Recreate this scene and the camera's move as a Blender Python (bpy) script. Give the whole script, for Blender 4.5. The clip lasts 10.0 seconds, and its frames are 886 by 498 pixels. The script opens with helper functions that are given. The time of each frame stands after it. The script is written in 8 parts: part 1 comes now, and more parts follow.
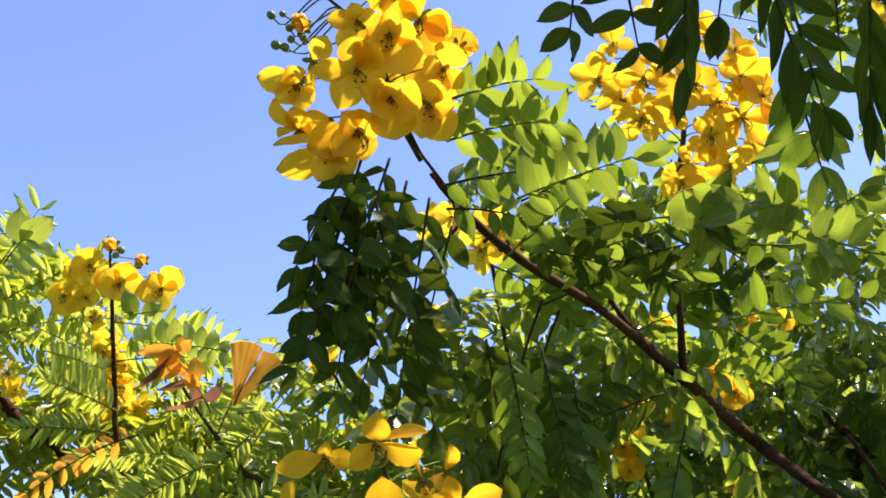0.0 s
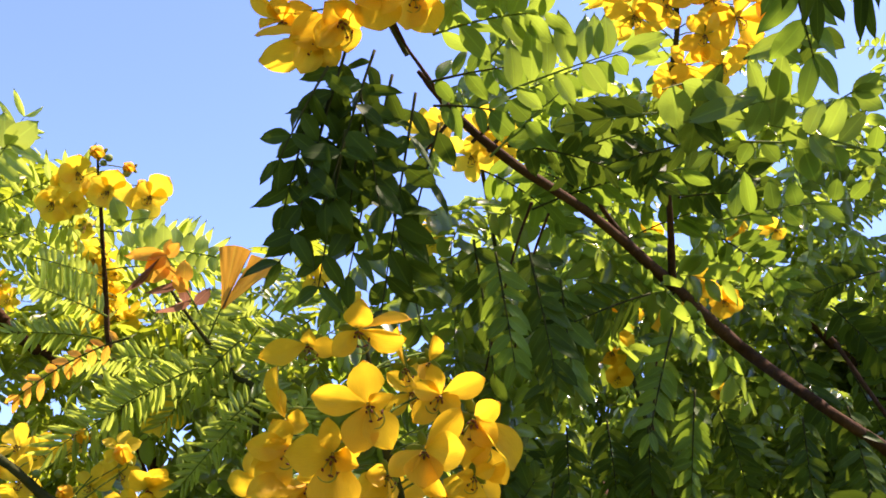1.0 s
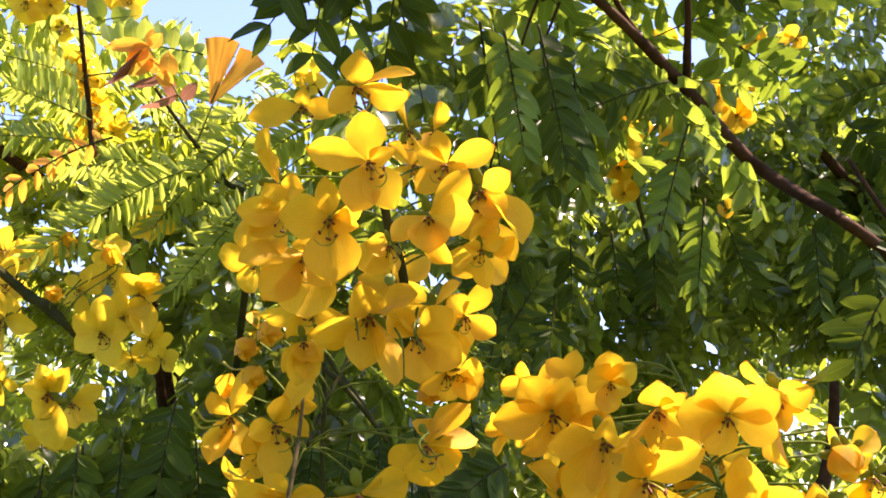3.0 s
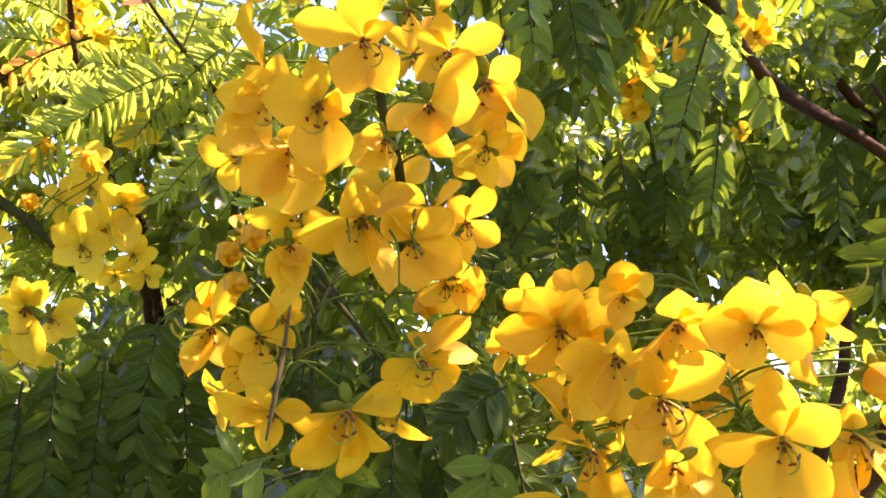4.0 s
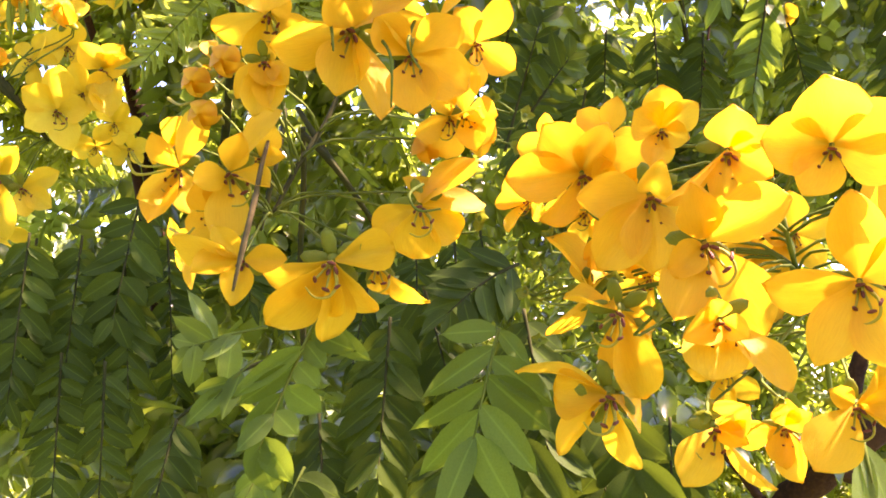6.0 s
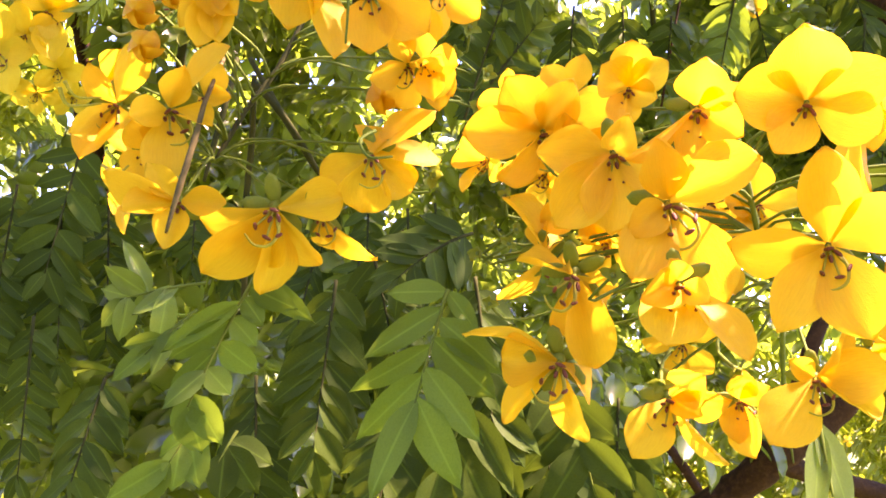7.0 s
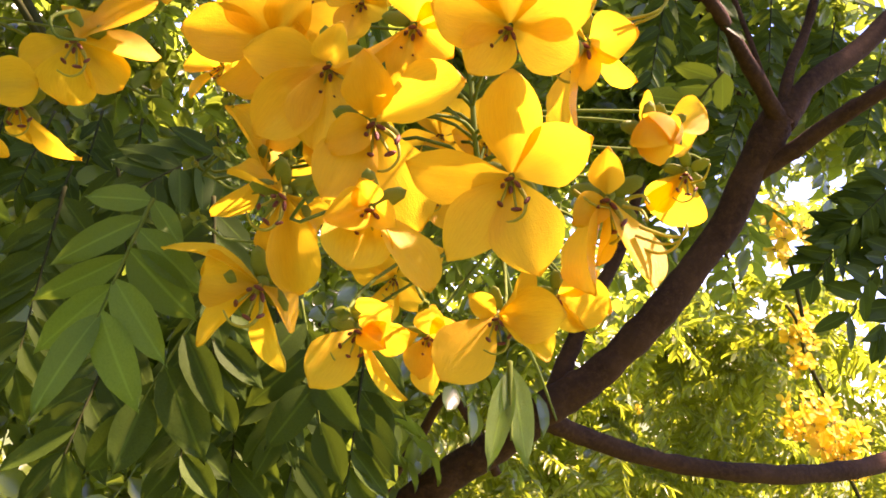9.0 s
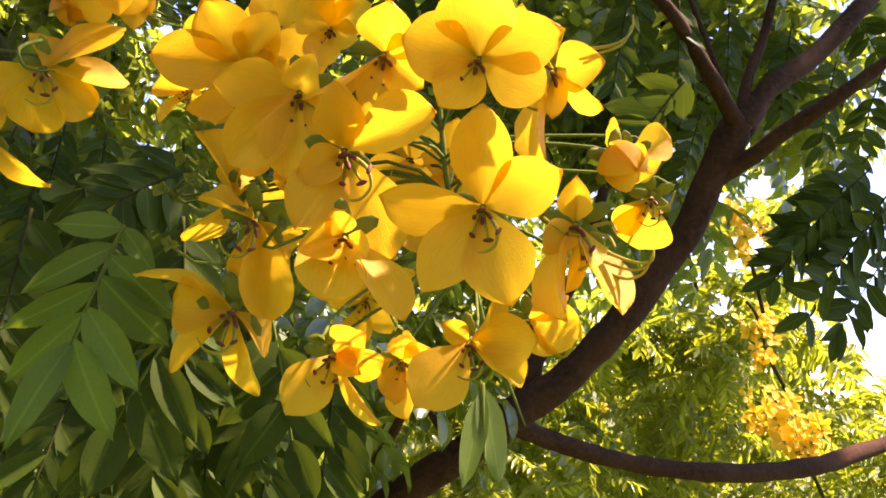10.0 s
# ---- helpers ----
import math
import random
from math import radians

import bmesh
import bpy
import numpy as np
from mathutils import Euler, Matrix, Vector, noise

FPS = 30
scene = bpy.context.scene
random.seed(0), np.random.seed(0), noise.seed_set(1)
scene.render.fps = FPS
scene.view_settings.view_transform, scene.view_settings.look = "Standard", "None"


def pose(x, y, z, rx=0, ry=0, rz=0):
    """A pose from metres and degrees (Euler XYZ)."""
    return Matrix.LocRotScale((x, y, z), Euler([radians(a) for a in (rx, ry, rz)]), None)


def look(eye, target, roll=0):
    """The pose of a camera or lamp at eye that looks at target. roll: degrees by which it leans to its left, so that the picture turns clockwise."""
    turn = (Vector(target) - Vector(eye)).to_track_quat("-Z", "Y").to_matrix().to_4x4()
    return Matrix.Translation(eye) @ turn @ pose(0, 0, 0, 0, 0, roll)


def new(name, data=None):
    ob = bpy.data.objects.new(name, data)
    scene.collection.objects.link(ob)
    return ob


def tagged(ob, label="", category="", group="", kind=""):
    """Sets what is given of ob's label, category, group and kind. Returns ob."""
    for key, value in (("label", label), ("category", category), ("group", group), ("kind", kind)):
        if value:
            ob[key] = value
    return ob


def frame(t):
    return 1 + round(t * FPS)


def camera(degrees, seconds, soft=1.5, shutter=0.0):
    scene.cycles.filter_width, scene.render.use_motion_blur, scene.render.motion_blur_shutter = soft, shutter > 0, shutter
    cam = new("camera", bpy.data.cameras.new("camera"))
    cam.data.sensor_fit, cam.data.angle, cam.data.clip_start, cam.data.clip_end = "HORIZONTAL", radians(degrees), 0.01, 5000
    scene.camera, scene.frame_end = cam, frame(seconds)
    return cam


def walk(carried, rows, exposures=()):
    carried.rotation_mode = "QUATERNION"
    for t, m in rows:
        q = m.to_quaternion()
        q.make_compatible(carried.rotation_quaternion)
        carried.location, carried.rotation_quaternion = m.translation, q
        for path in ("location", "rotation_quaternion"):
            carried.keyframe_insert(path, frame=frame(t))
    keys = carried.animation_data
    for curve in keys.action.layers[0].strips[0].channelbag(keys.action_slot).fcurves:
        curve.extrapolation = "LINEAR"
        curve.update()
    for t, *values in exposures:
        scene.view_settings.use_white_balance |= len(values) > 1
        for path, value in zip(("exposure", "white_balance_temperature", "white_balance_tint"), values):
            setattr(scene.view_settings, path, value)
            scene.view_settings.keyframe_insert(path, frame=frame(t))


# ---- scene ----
cam = camera(50.8, 10.0, soft=1.7)
PATH = [
    (0, (0.0217, 0.0088, 1.6103), (0.0205, 1.7703, 2.5573), 0.35),
    (0.5, (0.0224, 0.0148, 1.6066), (0.0314, 1.8028, 2.5026), 0.24),
    (1, (0.031, 0.025, 1.5905), (0.036, 1.8545, 2.3986), 0.38),
    (1.5, (0.0248, 0.048, 1.5767), (0.0365, 1.9162, 2.2905), 0.63),
    (2, (0.021, 0.0645, 1.5689), (0.0327, 1.9596, 2.2081), 0.71),
    (2.5, (0.0264, 0.079, 1.5572), (0.0408, 1.9957, 2.1281), 0.65),
    (2.7, (0.0242, 0.0826, 1.5551), (0.0434, 2.0056, 2.1046), 0.61),
    (3.8, (0.0264, 0.1295, 1.5441), (0.0453, 2.0833, 1.9712), 1.12),
    (4, (0.0247, 0.1438, 1.5422), (0.0521, 2.1045, 1.936), 1.66),
    (4.5, (0.0224, 0.1727, 1.5319), (0.0466, 2.1438, 1.8694), 2.00),
    (5, (0.0173, 0.1911, 1.5207), (0.0431, 2.1664, 1.8331), 2.66),
    (5.5, (0.0279, 0.2011, 1.5211), (0.0269, 2.1813, 1.8022), 3.25),
    (5.7, (0.0344, 0.2154, 1.512), (0.0265, 2.1967, 1.7853), 3.19),
    (6.8, (0.038, 0.2591, 1.4973), (0.0947, 2.2448, 1.7293), 4.72),
    (7, (0.0401, 0.2603, 1.4914), (0.132, 2.2426, 1.7401), 5.83),
    (7.5, (0.048, 0.2653, 1.4987), (0.2833, 2.2394, 1.7173), 6.63),
    (8, (0.0726, 0.2664, 1.4882), (0.3478, 2.2351, 1.7083), 6.99),
    (8.5, (0.0785, 0.2735, 1.496), (0.456, 2.229, 1.679), 8.5),
    (9, (0.104, 0.2789, 1.488), (0.5291, 2.223, 1.6869), 10.21),
    (9.2, (0.0922, 0.2768, 1.4929), (0.5583, 2.2117, 1.6902), 9.36),
    (9.5, (0.0808, 0.2716, 1.5066), (0.5963, 2.1952, 1.691), 10.0),
    (9.8, (0.0907, 0.2721, 1.4981), (0.5947, 2.1962, 1.7075), 9.08),
    (10, (0.0978, 0.2736, 1.4977), (0.5974, 2.1992, 1.704), 9.2),
]
EXPOSURES = [(0, 1.68, 7000, 31), (1.0, 1.93, 7000, 36), (2.5, 2.24, 7200, 44), (4.5, 2.98, 7500, 57), (5.5, 3.26, 7700, 60), (7.2, 3.44, 8000, 60), (8.0, 3.1, 8100, 65), (8.5, 2.9, 8100, 65), (9.0, 2.7, 7900, 58), (9.5, 2.42, 7800, 51), (10, 2.32, 7800, 50)]
walk(cam, [(t, look(eye, target, roll)) for t, eye, target, roll in PATH], EXPOSURES)

# ---- light ----
SUN_EL, SUN_AZ = 62.0, 82.0     # degrees above the horizon; degrees clockwise from +y
world = bpy.data.worlds.new("world")
scene.world = world
world.use_nodes = True
wn = world.node_tree.nodes
sky = wn.new("ShaderNodeTexSky")
sky.sky_type, sky.sun_disc = "NISHITA", False
sky.sun_elevation, sky.sun_rotation = radians(SUN_EL), radians(SUN_AZ)
sky.air_density, sky.dust_density, sky.ozone_density = 1.0, 0.8, 10.0
sky.altitude = 800.0
wn["Background"].inputs[1].default_value = 0.115
world.node_tree.links.new(sky.outputs[0], wn["Background"].inputs[0])
sun_data = bpy.data.lights.new("sun", "SUN")
sun_data.energy, sun_data.angle, sun_data.color = 4.6, radians(1.2), (1.0, 0.94, 0.82)
sun = new("sun", sun_data)
away = Vector((math.sin(radians(SUN_AZ)) * math.cos(radians(SUN_EL)), math.cos(radians(SUN_AZ)) * math.cos(radians(SUN_EL)), math.sin(radians(SUN_EL))))
sun.matrix_world = look(away * 20, (0, 0, 0))


# ---- materials ----
class Shader:
    """A node material, built up by short calls."""

    def __init__(self, name):
        self.m = bpy.data.materials.new(name)
        self.m.use_nodes = True
        self.t = self.m.node_tree
        self.t.nodes.clear()

    def n(self, kind, **values):
        node = self.t.nodes.new("ShaderNode" + kind)
        for key, v in values.items():
            if key.startswith("i_"):
                node.inputs[key[2:].replace("_", " ")].default_value = v
            else:
                setattr(node, key, v)
        return node

    def link(self, a, b):
        self.t.links.new(a, b)

    def noise(self, scale, detail=4.0, coords=None, rough=0.55):
        node = self.n("TexNoise", i_Scale=scale, i_Detail=detail, i_Roughness=rough)
        self.link((coords or self.n("TexCoord").outputs["Object"]), node.inputs["Vector"])
        return node.outputs["Fac"]

    def ramp(self, fac, *stops):
        node = self.n("ValToRGB")
        el = node.color_ramp.elements
        while len(el) < len(stops):
            el.new(0.5)
        for e, (at, col) in zip(el, stops):
            e.position, e.color = at, (*col, 1)
        self.link(fac, node.inputs[0])
        return node.outputs[0]

    def mix(self, fac, a, b, how="MIX"):
        node = self.n("Mix", data_type="RGBA", blend_type=how)
        for sock, v in ((node.inputs[0], fac), (node.inputs[6], a), (node.inputs[7], b)):
            if isinstance(v, (int, float)):
                sock.default_value = v
            elif isinstance(v, tuple):
                sock.default_value = (*v, 1)
            else:
                self.link(v, sock)
        return node.outputs[2]

    def bump(self, height, strength, distance=0.001):
        node = self.n("Bump", i_Strength=strength, i_Distance=distance)
        self.link(height, node.inputs["Height"])
        return node.outputs[0]

    def principled(self, color, rough=0.5, spec=0.5, normal=None):
        node = self.n("BsdfPrincipled", i_Roughness=rough)
        node.inputs["Specular IOR Level"].default_value = spec
        if isinstance(color, tuple):
            node.inputs["Base Color"].default_value = (*color, 1)
        else:
            self.link(color, node.inputs["Base Color"])
        if normal is not None:
            self.link(normal, node.inputs["Normal"])
        return node.outputs[0]

    def thin(self, shader, color, amount, normal=None):
        """Lets light through: shader mixed with a translucent layer."""
        tr = self.n("BsdfTranslucent")
        self.link(color, tr.inputs["Color"]) if not isinstance(color, tuple) else None
        if isinstance(color, tuple):
            tr.inputs["Color"].default_value = (*color, 1)
        if normal is not None:
            self.link(normal, tr.inputs["Normal"])
        mix = self.n("MixShader", i_Fac=amount)
        self.link(shader, mix.inputs[1])
        self.link(tr.outputs[0], mix.inputs[2])
        return mix.outputs[0]

    def done(self, shader):
        out = self.n("OutputMaterial")
        self.link(shader, out.inputs["Surface"])
        return self.m


def petal_material(name, deep, mid, pale):
    s = Shader(name)
    rnd = s.n("ObjectInfo").outputs["Random"]
    tint = s.ramp(rnd, (0.0, deep), (0.5, mid), (1.0, pale))
    uv = s.n("TexCoord").outputs["UV"]
    mapped = s.n("Mapping")
    mapped.inputs["Scale"].default_value = (3.0, 26.0, 1.0)
    s.link(uv, mapped.inputs["Vector"])
    veins = s.noise(2.2, 3.0, mapped.outputs[0])
    blotch = s.noise(70.0, 3.0)
    col = s.mix(s.ramp(veins, (0.42, (0, 0, 0)), (0.62, (0.5, 0.5, 0.5))), tint, tuple(0.84 * v for v in deep))
    col = s.mix(s.ramp(blotch, (0.55, (0, 0, 0)), (0.8, (0.35, 0.35, 0.35))), col, pale)
    nor = s.bump(s.mix(0.5, veins, blotch), 0.35, 0.0012)
    base = s.principled(col, 0.5, 0.25, nor)
    return s.done(s.thin(base, s.mix(0.4, col, (0.88, 0.64, 0.035)), 0.55, nor))


def leaf_material(name, dark, light, glow, gloss=0.5, island=False, amount=0.38, spec=0.2):
    s = Shader(name)
    rnd = s.n("NewGeometry").outputs["Random Per Island"] if island else s.n("ObjectInfo").outputs["Random"]
    tint = s.ramp(rnd, (0.0, dark), (0.6, light), (1.0, tuple(c * 1.25 for c in light)))
    patch = s.noise(45.0, 3.0)
    grain = s.noise(420.0, 2.0)
    col = s.mix(s.ramp(patch, (0.4, (0, 0, 0)), (0.75, (0.6, 0.6, 0.6))), tint, tuple(c * 0.7 for c in dark))
    if not island:
        across = s.n("SeparateXYZ")
        s.link(s.n("TexCoord").outputs["UV"], across.inputs[0])
        off = s.n("Math", operation="SUBTRACT")
        off.inputs[1].default_value = 0.5
        s.link(across.outputs["Y"], off.inputs[0])
        away_from_rib = s.n("Math", operation="ABSOLUTE")
        s.link(off.outputs[0], away_from_rib.inputs[0])
        col = s.mix(s.ramp(away_from_rib.outputs[0], (0.015, (0.55, 0.55, 0.55)), (0.05, (0, 0, 0))), col, tuple(min(1.0, c * 2.2) for c in light))
    nor = s.bump(s.mix(0.4, patch, grain), 0.3, 0.001)
    base = s.principled(col, gloss, spec, nor)
    through_col = s.mix(rnd, tuple(c * 0.75 for c in glow), glow)
    return s.done(s.thin(base, through_col, amount, nor))


def bark_material(name, dark, light):
    s = Shader(name)
    co = s.n("TexCoord").outputs["Object"]
    big, fine = s.noise(18.0, 5.0, co), s.noise(160.0, 5.0, co, 0.7)
    col = s.ramp(big, (0.3, dark), (0.7, light))
    col = s.mix(s.ramp(fine, (0.45, (0, 0, 0)), (0.7, (0.7, 0.7, 0.7))), col, tuple(min(1, c * 1.5) for c in light))
    nor = s.bump(s.mix(0.5, big, fine), 0.8, 0.004)
    return s.done(s.principled(col, 0.9, 0.12, nor))


def plain_material(name, a, b, scale, rough=0.55, through_amount=0.0, spec=0.25):
    s = Shader(name)
    col = s.ramp(s.noise(scale, 4.0), (0.35, a), (0.7, b))
    nor = s.bump(s.noise(scale * 4, 3.0), 0.3, 0.001)
    base = s.principled(col, rough, spec, nor)
    return s.done(s.thin(base, col, through_amount, nor) if through_amount else base)


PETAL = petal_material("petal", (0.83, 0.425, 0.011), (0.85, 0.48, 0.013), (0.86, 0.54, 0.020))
# PETAL shifted to lemon: full sun on a cluster is put into colour
PETAL_LIT = petal_material("petal_lit", (0.84, 0.54, 0.018), (0.86, 0.60, 0.028), (0.87, 0.66, 0.045))
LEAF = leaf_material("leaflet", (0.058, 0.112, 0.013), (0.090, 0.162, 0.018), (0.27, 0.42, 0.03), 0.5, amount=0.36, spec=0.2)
# LEAF darkened: the shade on deep or overhung leaves is put into colour
LEAF_SHADED = leaf_material("leaflet_shaded", (0.026, 0.050, 0.006), (0.044, 0.077, 0.008), (0.12, 0.19, 0.014), 0.5, amount=0.22, spec=0.08)
# brighter copy of LEAF; sunlight on the leaf is put into colour
LEAF_SUNLIT = leaf_material("leaflet_sunlit", (0.080, 0.145, 0.016), (0.125, 0.205, 0.024), (0.28, 0.40, 0.036), 0.36, amount=0.45, spec=0.5)
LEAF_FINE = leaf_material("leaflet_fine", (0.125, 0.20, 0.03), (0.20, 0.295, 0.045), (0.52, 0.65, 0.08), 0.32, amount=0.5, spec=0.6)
LEAF_YOUNG = leaf_material("leaflet_young", (0.66, 0.23, 0.025), (0.78, 0.33, 0.035), (0.95, 0.48, 0.045), 0.5, amount=0.5)
LEAF_WILT = leaf_material("leaflet_wilted", (0.20, 0.085, 0.05), (0.36, 0.17, 0.10), (0.45, 0.20, 0.11), 0.6, amount=0.35)
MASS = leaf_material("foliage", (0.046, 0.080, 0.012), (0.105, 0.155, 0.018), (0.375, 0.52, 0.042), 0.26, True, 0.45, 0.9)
# paler copy of MASS: sun and haze are put into the colour
MASS_LIT = leaf_material("foliage_lit", (0.085, 0.12, 0.010), (0.16, 0.21, 0.018), (0.50, 0.60, 0.03), 0.36, True, 0.45, 0.4)
BARK = bark_material("bark", (0.022, 0.0095, 0.0032), (0.058, 0.026, 0.0095))
GREEN_STEM = plain_material("green_stem", (0.065, 0.105, 0.012), (0.12, 0.155, 0.02), 90.0, 0.7, 0.0, 0.1)
DARK_STEM = plain_material("dark_stem", (0.026, 0.032, 0.010), (0.05, 0.048, 0.014), 90.0, 0.85, 0.0, 0.05)
DRY_TWIG = plain_material("dry_twig", (0.075, 0.058, 0.024), (0.13, 0.10, 0.042), 120.0, 0.9, 0.0, 0.05)
SEPAL = plain_material("sepal", (0.16, 0.22, 0.02), (0.28, 0.30, 0.03), 140.0, 0.5, 0.3)
BUD_GREEN = plain_material("green_bud", (0.10, 0.16, 0.03), (0.16, 0.20, 0.04), 140.0)
FILAMENT = plain_material("filament", (0.30, 0.28, 0.02), (0.46, 0.38, 0.03), 200.0, 0.5, 0.2)
ANTHER = plain_material("anther", (0.10, 0.020, 0.010), (0.22, 0.055, 0.016), 300.0)
GROUND = plain_material("grass_ground", (0.05, 0.085, 0.02), (0.10, 0.12, 0.035), 1.5, 0.9)


# ---- mesh helpers ----
def part(name, bm, material, parent=None, label=""):
    """Links a bmesh as one mesh object, under a thing or a part if one is given."""
    me = bpy.data.meshes.new(name)
    bm.to_mesh(me)
    bm.free()
    return place(name, me, material, parent, Matrix(), label)


def place(name, me, material, parent, m, label=""):
    """An object on a shared mesh, at the pose m in its parent's space."""
    if material and not me.materials:
        me.materials.append(material)
    ob = new(name, me)
    ob.parent = parent
    ob.matrix_basis = m
    return tagged(ob, label)


def smooth(bm):
    for f in bm.faces:
        f.smooth = True
    return bm


def frame_of(axis, hint):
    """A turn whose z is axis and whose x lies towards hint."""
    z = Vector(axis).normalized()
    x = Vector(hint) - z * z.dot(Vector(hint))
    x = x.normalized() if x.length > 1e-5 else z.orthogonal().normalized()
    return Matrix((x, z.cross(x), z)).transposed()


def spline(points, radii, steps=6):
    """Points and radii along a smooth line through the given ones."""
    ps, out = [Vector(p) for p in points], []
    for i in range(len(ps) - 1):
        a, b, c, d = ps[max(i - 1, 0)], ps[i], ps[i + 1], ps[min(i + 2, len(ps) - 1)]
        for k in range(steps):
            t = k / steps
            p = 0.5 * (2 * b + (c - a) * t + (2 * a - 5 * b + 4 * c - d) * t * t + (3 * b - a - 3 * c + d) * t ** 3)
            out.append((p, radii[i] + (radii[i + 1] - radii[i]) * t))
    return out + [(ps[-1], radii[-1])]


def tube(points, radii, sides=8, steps=6, rough=0.0, bm=None):
    """A round, tapered, closed stem along a smooth line."""
    bm = bm or bmesh.new()
    line, last, rings = spline(points, radii, steps), Vector((0.3, 0.2, 1)), []
    for i, (p, r) in enumerate(line):
        t = (line[min(i + 1, len(line) - 1)][0] - line[max(i - 1, 0)][0]).normalized()
        turn = frame_of(t, last)
        last = turn.col[0].copy()
        ring = []
        for k in range(sides):
            a = 2 * math.pi * k / sides
            way = turn @ Vector((math.cos(a), math.sin(a), 0))
            lump = 1 + rough * (noise.noise((p + way * r) * (0.35 / max(r, 0.002))) + 0.5 * noise.noise((p + way * r) * (1.3 / max(r, 0.002))))
            ring.append(bm.verts.new(p + way * r * lump))
        rings.append(ring)
    for a, b in zip(rings, rings[1:]):
        for k in range(sides):
            bm.faces.new((a[k], a[(k + 1) % sides], b[(k + 1) % sides], b[k]))
    bm.faces.new(rings[0][::-1])
    bm.faces.new(rings[-1])
    return smooth(bm)


def blade(length, half, profile, height, rows, cols, seed, wave=0.0):
    """A leaf or petal: length along x, half its width, a width profile and a height over (s, w)."""
    bm = bmesh.new()
    uv = bm.loops.layers.uv.new("uv")
    grid = []
    for i in range(rows + 1):
        s = i / rows
        row = []
        for j in range(cols + 1):
            w = 2 * j / cols - 1
            ripple = wave * length * noise.noise((s * 3.1 + seed * 7.3, w * 2.3, seed)) * (0.2 + abs(w)) * s
            edge = 1 + 0.07 * noise.noise((s * 5 + seed, w * 3, 4.0)) if abs(w) > 0.9 else 1
            row.append(bm.verts.new((length * s * (1 - 0.06 * w * w * s), half * w * profile(s) * edge, height(s, w) * length + ripple)))
        grid.append(row)
    for i in range(rows):
        for j in range(cols):
            f = bm.faces.new((grid[i][j], grid[i + 1][j], grid[i + 1][j + 1], grid[i][j + 1]))
            f.smooth = True
            for loop, (u, v) in zip(f.loops, ((i, j), (i + 1, j), (i + 1, j + 1), (i, j + 1))):
                loop[uv].uv = (u / rows, v / cols)
    return bm


def mesh_of(name, bm):
    me = bpy.data.meshes.new(name)
    bm.to_mesh(me)
    bm.free()
    return me


def ball(bm, centre, radii, turn=None, u=8, v=6):
    m = Matrix.Translation(centre) @ (turn.to_4x4() if turn else Matrix()) @ Matrix.Diagonal((*radii, 1))
    bmesh.ops.create_uvsphere(bm, u_segments=u, v_segments=v, radius=1, matrix=m)
    return bm


# ---- flowers, of length 1 for a petal ----
def petal_profile(s, taper=0.0):
    """Half-width of a petal: a narrow claw, widest past the middle, a round or (taper > 0) a tapered tip."""
    claw = 0.10 + 0.90 * math.sin(0.5 * math.pi * min(1.0, s / 0.63)) ** 1.25
    return claw * max(0.0, 1 - (max(0.0, s - 0.54) / 0.46) ** (2.3 - taper)) ** (0.47 + 0.4 * taper)


def petal_mesh(k):
    """A thin petal, softly cupped, its margin crinkled and its tip round, tapered or notched."""
    cup, bend, half, notch = ((0.20, 0.04, 0.35, 0.0), (0.30, -0.10, 0.35, 0.02), (0.10, 0.16, 0.36, 0.0), (0.24, 0.00, 0.34, 0.05), (0.08, 0.20, 0.36, 0.02), (0.16, 0.08, 0.36, 0.0), (0.36, 0.05, 0.34, 0.02))[k]
    bm, grid, rows, cols = bmesh.new(), [], 13, 8
    uv = bm.loops.layers.uv.new("uv")
    for i in range(rows + 1):
        s = math.sin(0.5 * math.pi * i / rows) ** 0.9
        row = []
        for j in range(cols + 1):
            w = 2 * j / cols - 1
            wide = half * petal_profile(s, (0.0, 0.35, 0.1, 0.0, 0.45, 0.2, 0.0)[k]) * (1 + 0.05 * noise.noise((s * 4.0 + k * 5, 2.0 if w > 0 else 7.0, k)))
            ruffle = 0.050 * noise.noise((s * 4.2 + k * 3.7, w * 2.6, k)) * (0.3 + w * w) * s + 0.016 * noise.noise((s * 3, w * 11, k + 5)) * s
            x = s * (1 - 0.05 * w * w * s) - notch * math.exp(-9 * w * w) * max(0.0, s - 0.8) / 0.2
            z = cup * w * w * petal_profile(s) * 0.5 + 0.26 * s - (0.20 + bend) * s * s - 0.02 * math.exp(-30 * w * w) * math.sin(math.pi * s)
            row.append(bm.verts.new((x, wide * w, z + ruffle)))
        grid.append(row)
    for i in range(rows):
        for j in range(cols):
            f = bm.faces.new((grid[i][j], grid[i + 1][j], grid[i + 1][j + 1], grid[i][j + 1]))
            f.smooth = True
            for loop, (u, v) in zip(f.loops, ((i, j), (i + 1, j), (i + 1, j + 1), (i, j + 1))):
                loop[uv].uv = (u / rows, v / cols)
    return mesh_of("petal", bm)


PETALS = [petal_mesh(k) for k in range(7)]
LIT_PETALS = [petal_mesh(k) for k in range(7)]


def calyx_mesh():
    bm = ball(bmesh.new(), (0, 0, -0.10), (0.075, 0.075, 0.09))
    for k in range(5):
        turn = Matrix.Rotation(k * 1.257 + 0.6, 3, "Z") @ Matrix.Rotation(radians(-8), 3, "Y")
        ball(bm, turn @ Vector((0.18, 0, -0.11)), (0.18, 0.09, 0.022), turn, 8, 5)
    return mesh_of("flower", smooth(bm))


